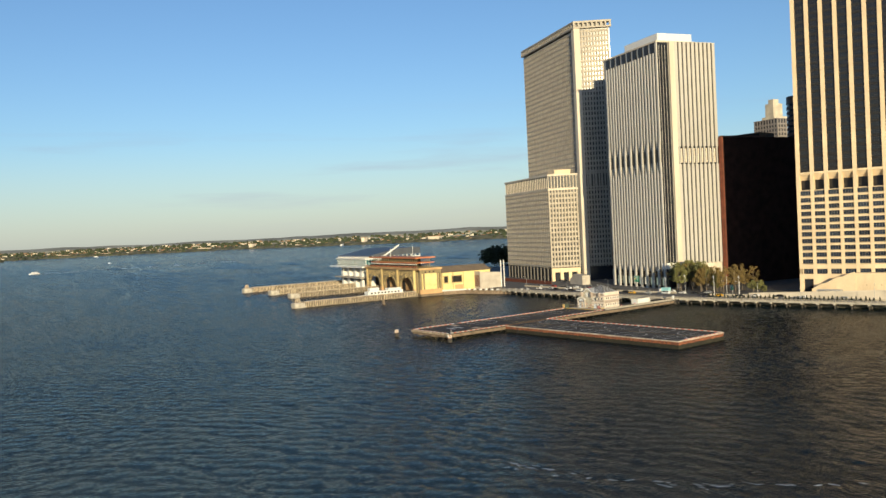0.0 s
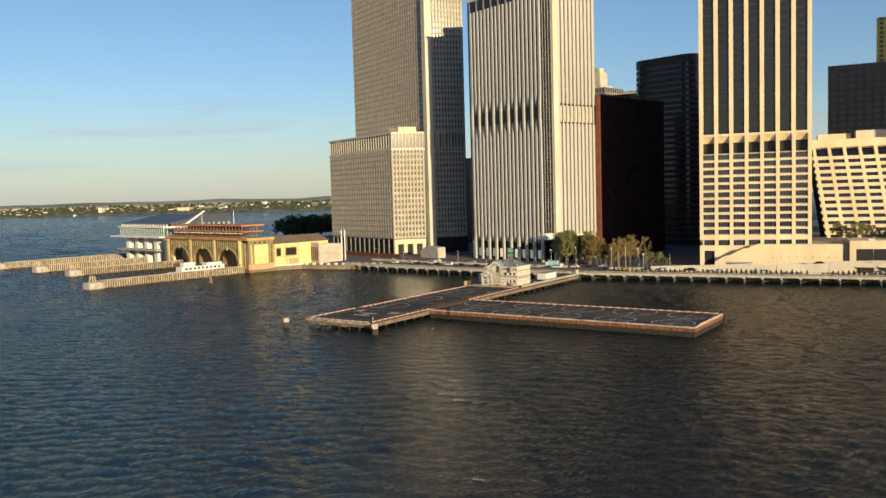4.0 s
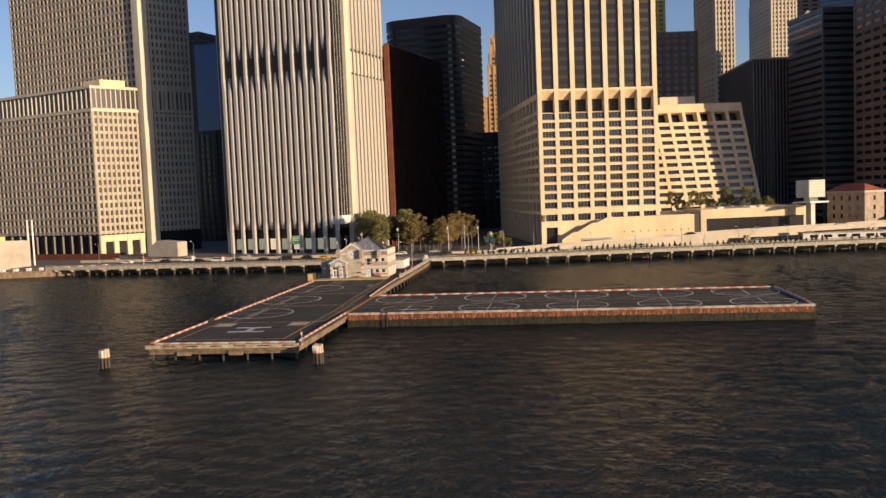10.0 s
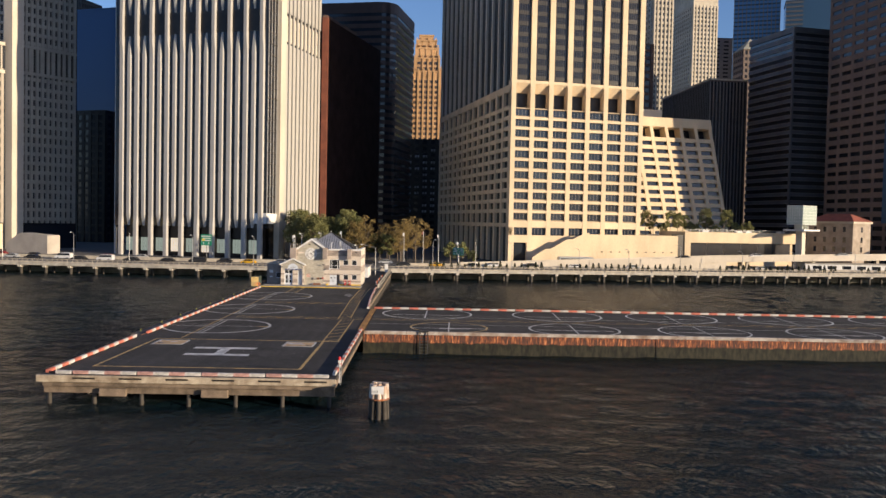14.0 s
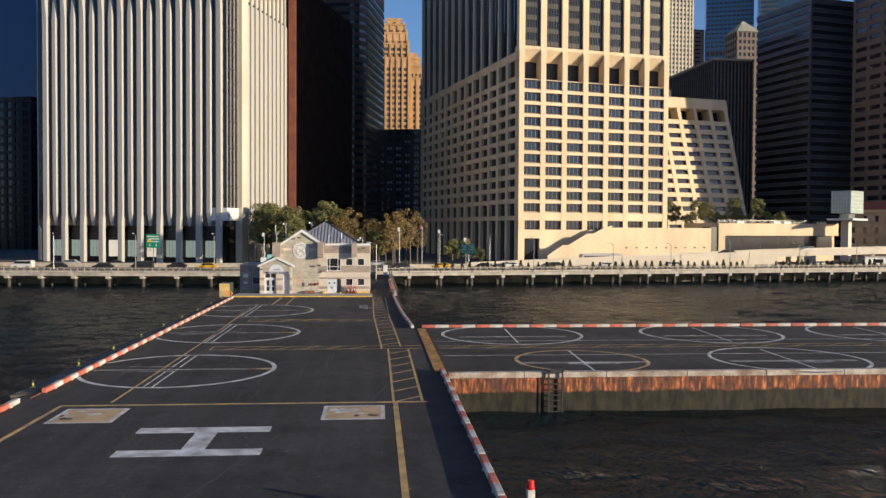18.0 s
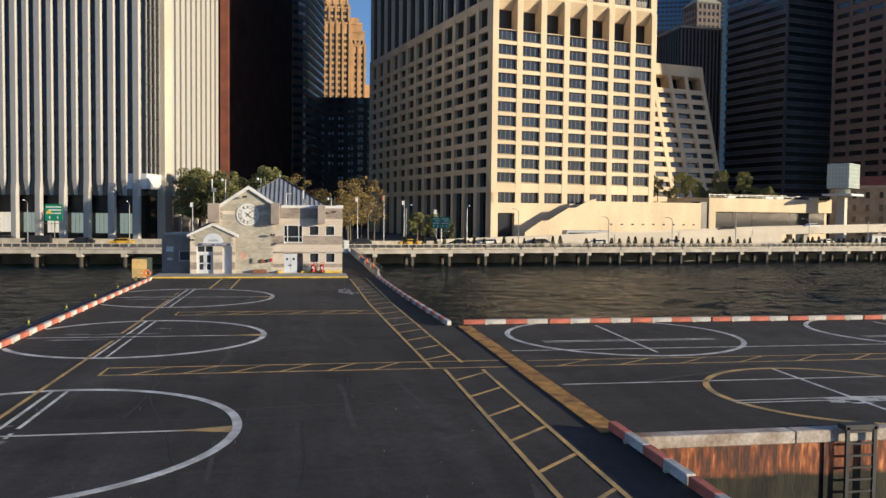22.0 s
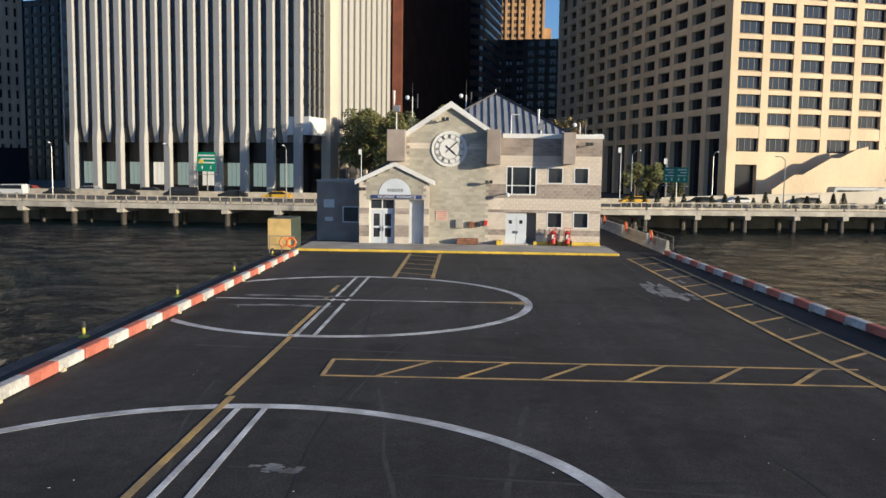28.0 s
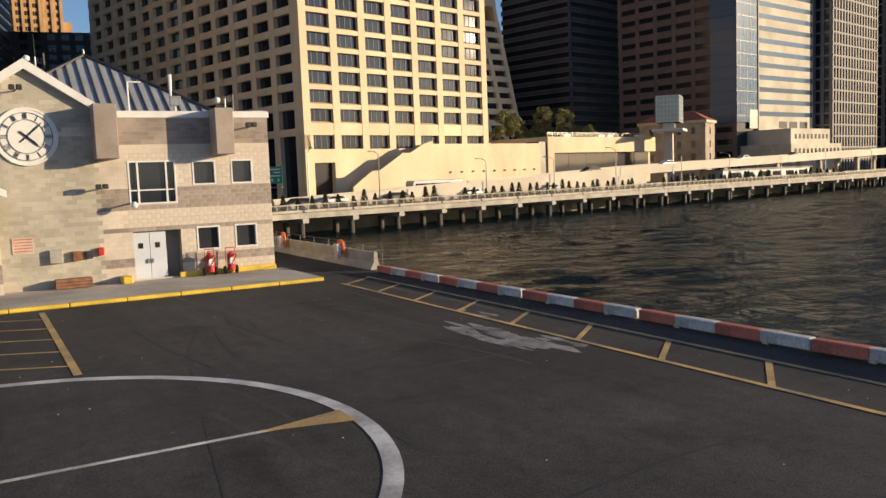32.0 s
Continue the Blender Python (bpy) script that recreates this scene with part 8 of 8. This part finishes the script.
rnd = random.Random(21)
for i in range(34):
    t = i / 33
    y = 306 - 43.5 * t + rnd.uniform(-1.5, 1.5)
    x = rnd.choice((405, 411, 418, 425)) + rnd.uniform(-2, 2)
    k = rnd.choice((3, 2, 3, 3)) if y < 272 else (rnd.choice((2, 3, 0, 2)) if y < 284 else rnd.choice((0, 1, 0, 1, 0, 2)))
    tree(x, y, LAND - 0.25, k, rnd.uniform(0.92, 1.18) if y > 284 else rnd.uniform(0.72, 1.0), rnd.uniform(0, 360))
for x, y, s in ((408, 253, 0.9), (409, 249, 0.9), (407, 245.5, 0.6)):
    tree(x, y, LAND - 0.25, 4, s, rnd.uniform(0, 360), "small round street tree")
for i in range(16):
    tree(447 + rnd.uniform(-3, 5) + 0.23 * 2 * i, 176 - 2.9 * i, 13.4, rnd.choice((0, 4, 4, 1)), rnd.uniform(0.55, 0.75), rnd.uniform(0, 360), "green tree on the podium terrace")
v, f = [], []
for j in range(34):
    vv, ff, _ = leaf_cloud(100 + j, 10, 1, 17 + 3 * math.sin(j * 2.1), 420, 1.7)
    ox, oy = (604 + 4.6 * j, 700) if j < 17 else (660 + 5.2 * (j - 17), 760)
    ox, oy = ox + rnd.uniform(-3, 3), oy + rnd.uniform(-9, 9)
    k = len(v)
    v += [(a + ox, b + oy, c + 4) for a, b, c in vv]
    f += [tuple(i_ + k for i_ in q) for q in ff]
me = bpy.data.meshes.new("park_trees")
me.from_pydata(v, [], f)
me.materials.append(LEAFD)
tagged(new("park_trees", me), "dark mass of park trees behind the ferry terminal", "trees", kind="stuff")

# small evergreens in the esplanade planters
shr = []
for seed in (1, 2, 3):
    rnd = random.Random(seed)
    v, f = [], []
    for i in range(420):
        t = rnd.random()
        z = 0.2 + 2.3 * t
        r = (1 - t) * 0.75 * rnd.uniform(0.5, 1.1) + 0.05
        a = rnd.uniform(0, 6.283)
        c = Vector((r * math.cos(a), r * math.sin(a), z))
        o = Vector((math.cos(a), math.sin(a), -0.25)) * 0.32
        w = Vector((-math.sin(a), math.cos(a), 0)) * 0.16
        k = len(v)
        v += [tuple(c - o * 0.4), tuple(c + w), tuple(c + o), tuple(c - w)]
        f.append((k, k + 1, k + 2, k + 3))
    me = bpy.data.meshes.new("foliage")
    me.from_pydata(v, [], f)
    me.materials.append(CONIF)
    shr.append(me)
bm = bmesh.new()
tube(bm, (0, 0, 0), (0, 0, 2.2), 0.05, 0.02, 5)
stem_me = mesh_of("stem", bm, BARK)
rnd = random.Random(5)
for y0, y1, n in ((226, 262, 17), (178, 222, 22), (128, 170, 22), (92, 122, 10)):
    for i in range(n):
        y = y0 + (y1 - y0) * (i + rnd.uniform(-0.12, 0.12)) / n
        s = thing("evergreen_shrub", "small dark conical evergreen shrub", "shrub", "shrubs along the esplanade", m=T((edge_x(y) + 8.4 + rnd.uniform(-0.5, 0.5), y, 3.05)) @ rot(rnd.uniform(0, 360)))
        k = rnd.uniform(0.72, 0.95)
        s.scale = (k, k, k * rnd.uniform(0.85, 1.15))
        again("stem", stem_me, s, Matrix.Identity(4))
        again("foliage", rnd.choice(shr), s, Matrix.Identity(4))


# ---- street furniture and vehicles ----
def lamp(x, y, z, h, out, a, label="slim steel street lamp with a curved arm"):
    l_ = thing("street_lamp", label, "street lamp", "street lamps", m=T((x, y, z)) @ rot(a))
    bm = bmesh.new()
    tube(bm, (0, 0, 0), (0, 0, h), 0.11, 0.07, 8)
    part("pole", bm, STEEL, l_)
    bm = bmesh.new()
    tube(bm, (0, 0, h), (-out * 0.5, 0, h + 0.5), 0.06, 0.05, 6)
    tube(bm, (-out * 0.5, 0, h + 0.5), (-out, 0, h + 0.6), 0.05, 0.05, 6)
    part("arm", bm, STEEL, l_)
    part("head", boxes((-out - 0.55, -0.14, h + 0.5, -out, 0.14, h + 0.68)), FRAMEW, l_, bevel=0.04)


for y in (235, 214, 198, 181, 160, 142, 120, 98, 70):
    lamp(edge_x(y) + 10.6, y, 3.0, 7.5 if y % 2 else 6.0, 1.6, 200)
for y in (259, 246, 312, 330, 349, 366, 388, 408):
    lamp(edge_x(y) + 12.5, y, 3.0, 8.0, 1.8, 20 * (y % 3))
for x, y, h in ((398, 303, 9), (396, 288, 10.5), (394, 268, 10.5), (397, 262, 11), (401, 257, 10), (392, 251, 8)):
    p = thing("flag_mast", "plain slim white pole on the plaza", "pole", "poles on the plaza", m=T((x, y, LAND - 0.2)))
    bm = bmesh.new()
    tube(bm, (0, 0, 0), (0, 0, h), 0.09, 0.05, 7)
    part("shaft", bm, FRAMEW, p)
    part("pennant", boxes((-0.01, 0.05, h - 1.0, 0.01, 0.5, h - 0.1)), REDP if y == 262 else FRAMEW, p)
arm_lamp = thing("street_lamp", "grey street lamp with a long level arm", "street lamp", "street lamps", m=T((346, 274.0, DECK)))
bm = bmesh.new()
tube(bm, (0, 0, 0), (0, 0, 7.2), 0.1, 0.08, 8)
part("pole", bm, STEEL, arm_lamp)
bm = bmesh.new()
tube(bm, (0, 0, 7.2), (-0.5, 3.2, 8.0), 0.06, 0.05, 6)
part("arm", bm, STEEL, arm_lamp)
part("head", boxes((-0.7, 3.2, 7.9, -0.3, 3.8, 8.1)), FRAMEW, arm_lamp)

SIGNG = mat("green_road_sign", (0.01, 0.2, 0.12), 0.5, vary=0.04, scale=1)
SIGNY = mat("yellow_sign_patch", (0.7, 0.5, 0.05), 0.5, vary=0.04, scale=1)


def road_sign(x, y, z0, w, h, a, dark=False, panels=1):
    s = thing("road_sign", "green overhead road sign with white writing", "road sign", "green road signs", m=T((x, y, z0)) @ rot(a))
    bm = bmesh.new()
    tube(bm, (0.3, 0, -z0 + LAND - 0.2), (0.3, 0, h), 0.12, 0.12, 8)
    part("post", bm, STEEL, s)
    part("rail", boxes((-0.8, -w / 2, -0.6, 0.3, w / 2, -0.5)), STEEL, s)
    for k in range(panels):
        ww = w / panels
        y0 = -w / 2 + k * ww
        b = part("panel", boxes((-0.08, y0 + 0.05, 0, 0, y0 + ww - 0.05, h)), SIGNG, s, "green sign panel", bevel=0.02)
        part("writing", boxes(*[(-0.1, y0 + 0.3, h * f, -0.081, y0 + ww - 0.3 - 0.5 * (j % 2), h * f + h * 0.07) for j, f in enumerate((0.8, 0.62, 0.42))]), FACEW, b)
        part("arrow", boxes((-0.1, y0 + ww * 0.25, h * 0.12, -0.081, y0 + ww * 0.25 + 0.2, h * 0.3), (-0.1, y0 + ww * 0.7, h * 0.12, -0.081, y0 + ww * 0.7 + 0.2, h * 0.3)), FACEW, b)
    if not dark:
        part("route_patch", boxes((-0.11, w * 0.14, h * 0.42, -0.081, w * 0.38, h * 0.62)), SIGNY, s)


road_sign(410.9, 334.6, 7.4, 3.9, 3.7, -6)
road_sign(385.1, 251.2, 6.8, 4.2, 2.4, -38, True, 2)

CARS = {c: mat(c + "_car_paint", col, 0.3, 0.2, vary=0.05, scale=1, spec=0.6) for c, col in (("white", (0.7, 0.7, 0.7)), ("black", (0.02, 0.02, 0.022)), ("silver", (0.4, 0.41, 0.42)), ("red", (0.3, 0.03, 0.02)), ("yellow", (0.7, 0.4, 0.02)), ("blue", (0.05, 0.1, 0.3)))}
TYRE = mat("tyre_rubber", (0.02, 0.02, 0.02), 0.8, vary=0.1, scale=3)
bm = bmesh.new()
tube(bm, (0, -0.11, 0), (0, 0.11, 0), 0.33, 0.33, 14)
wheel_me = mesh_of("wheel", bm, TYRE)
bm = bmesh.new()
tube(bm, (0, -0.12, 0), (0, 0.12, 0), 0.18, 0.18, 10)
rim_me = mesh_of("rim", bm, STEEL)
car_bodies = {}
for c, m_ in CARS.items():
    for van in (0, 1):
        bm = bmesh.new()
        prof = [(-2.25, 0.35), (2.25, 0.35), (2.3, 0.75), (1.5, 0.95), (0.85, 1.45), (-1.2, 1.48), (-1.9, 1.0), (-2.3, 0.92)] if not van else [(-2.5, 0.35), (2.5, 0.35), (2.55, 0.95), (1.9, 1.15), (1.35, 1.9), (-2.45, 1.95), (-2.55, 1.0)]
        prism(bm, prof, -0.88, 0.88, axis='y')
        bmesh.ops.bevel(bm, geom=list(bm.edges), offset=0.09, segments=2, affect='EDGES', clamp_overlap=True)
        bm2 = bmesh.new()
        gl = [(1.3, 1.0), (0.8, 1.38), (-1.15, 1.41), (-1.7, 1.02)] if not van else [(1.75, 1.2), (1.3, 1.8), (-2.2, 1.82), (-2.2, 1.2)]
        prism(bm2, gl, -0.895, 0.895, axis='y')
        car_bodies[c, van] = (mesh_of("body", bm, m_), mesh_of("glazing", bm2, DARKGLASS))


def car(x, y, z, a, colour, van=0):
    c = thing("van" if van else "car", colour + (" van" if van else " car") + " on the riverside road", "van" if van else "car", "cars on the road", m=T((x, y, z)) @ rot(a))
    body, glz = car_bodies[colour, van]
    again("body", body, c, Matrix.Identity(4))
    again("glazing", glz, c, Matrix.Identity(4))
    for dx in (-1.4, 1.4):
        for dy in (-0.8, 0.8):
            w_ = again("wheel", wheel_me, c, T((dx, dy, 0.33)))
            again("rim", rim_me, w_, Matrix.Identity(4))


rnd = random.Random(9)
RZ = LAND + 0.12
for y, o, c, v_ in ((396, 14, "white", 0), (388, 18, "silver", 0), (380, 15, "black", 0), (372, 19, "white", 1), (365, 14, "black", 0), (357, 14.5, "white", 1), (349, 14.3, "black", 0), (338, 14, "black", 0), (329, 14.4, "black", 1), (322, 18.5, "black", 0), (314, 15, "yellow", 0), (305, 18, "silver", 0), (294, 20, "white", 1), (286, 24, "white", 0), (279, 26, "black", 0), (268, 18, "black", 0), (258, 15, "yellow", 0), (247, 14.5, "black", 0), (240, 17.5, "white", 0), (228, 18, "black", 0), (215, 14.6, "white", 0), (196, 14.5, "silver", 0), (152, 14.8, "silver", 0), (302, 27, "blue", 1), (298, 31, "white", 0), (274, 31, "silver", 0), (340, 29, "black", 0), (352, 31, "silver", 0), (362, 28, "red", 0), (377, 31, "white", 0), (386, 28, "black", 0), (398, 30, "red", 0), (410, 27, "silver", 0)):
    car(edge_x(y) + o, y, RZ, 90 + math.degrees(math.atan2(edge_x(y - 2) - edge_x(y + 2), 4)) + rnd.uniform(-2, 2), c, v_)
for y, c in ((176, "black"), (150, "white"), (118, "silver"), (92, "black")):
    car(edge_x(y) + 23, y, via_z(y) + 0.02, 94, c)
bus = thing("bus", "long silver bus below the podium stair", "bus", m=T((edge_x(211) + 33, 211, RZ)) @ rot(98))
bm = bmesh.new()
prism(bm, [(-6, 0.35), (6, 0.35), (6, 2.6), (5.7, 3.1), (-5.8, 3.1), (-6, 2.8)], -1.25, 1.25, axis='y')
part("body", bm, CARS["silver"], bus, bevel=0.08)
part("window_band", boxes((-5.6, -1.28, 1.5, 5.4, 1.28, 2.5)), DARKGLASS, bus)
for dx in (-4, 4):
    for dy in (-1.1, 1.1):
        again("wheel", wheel_me, bus, T((dx, dy, 0.42)) @ Matrix.Scale(1.3, 4))
trk = thing("truck", "pale blue box truck on the plaza road", "truck", m=T((393, 300, RZ)) @ rot(95))
part("box_body", boxes((-3.2, -1.2, 0.7, 1.6, 1.2, 3.1)), mat("pale_blue_truck", (0.25, 0.5, 0.55), 0.5, vary=0.06, scale=1), trk, bevel=0.06)
part("cab", boxes((1.65, -1.15, 0.5, 3.3, 1.15, 2.4)), CARS["white"], trk, bevel=0.15)
for dx in (-2, 2.4):
    for dy in (-1.0, 1.0):
        again("wheel", wheel_me, trk, T((dx, dy, 0.42)) @ Matrix.Scale(1.25, 4))
tent = thing("site_canopy", "pale sloping canopy beside the ribbed tower", "canopy", m=T((432, 402, LAND - 0.25)) @ rot(-18))
bm = bmesh.new()
prism(bm, [(-9, 0), (-9, 6.5), (3, 7.2), (9, 3.5), (9, 0)], -3, 3, axis='x')
part("cover", bm, GREYBD, tent)
orw = thing("site_hoarding", "long orange-brown hoarding along the road", "hoarding", m=T((428, 448, LAND - 0.25)) @ rot(-14))
for i in range(12):
    part("panel", boxes((-0.1, -30 + 6 * i, 0, 0.1, -24.05 + 6 * i, 2.6)), BRICK, orw)
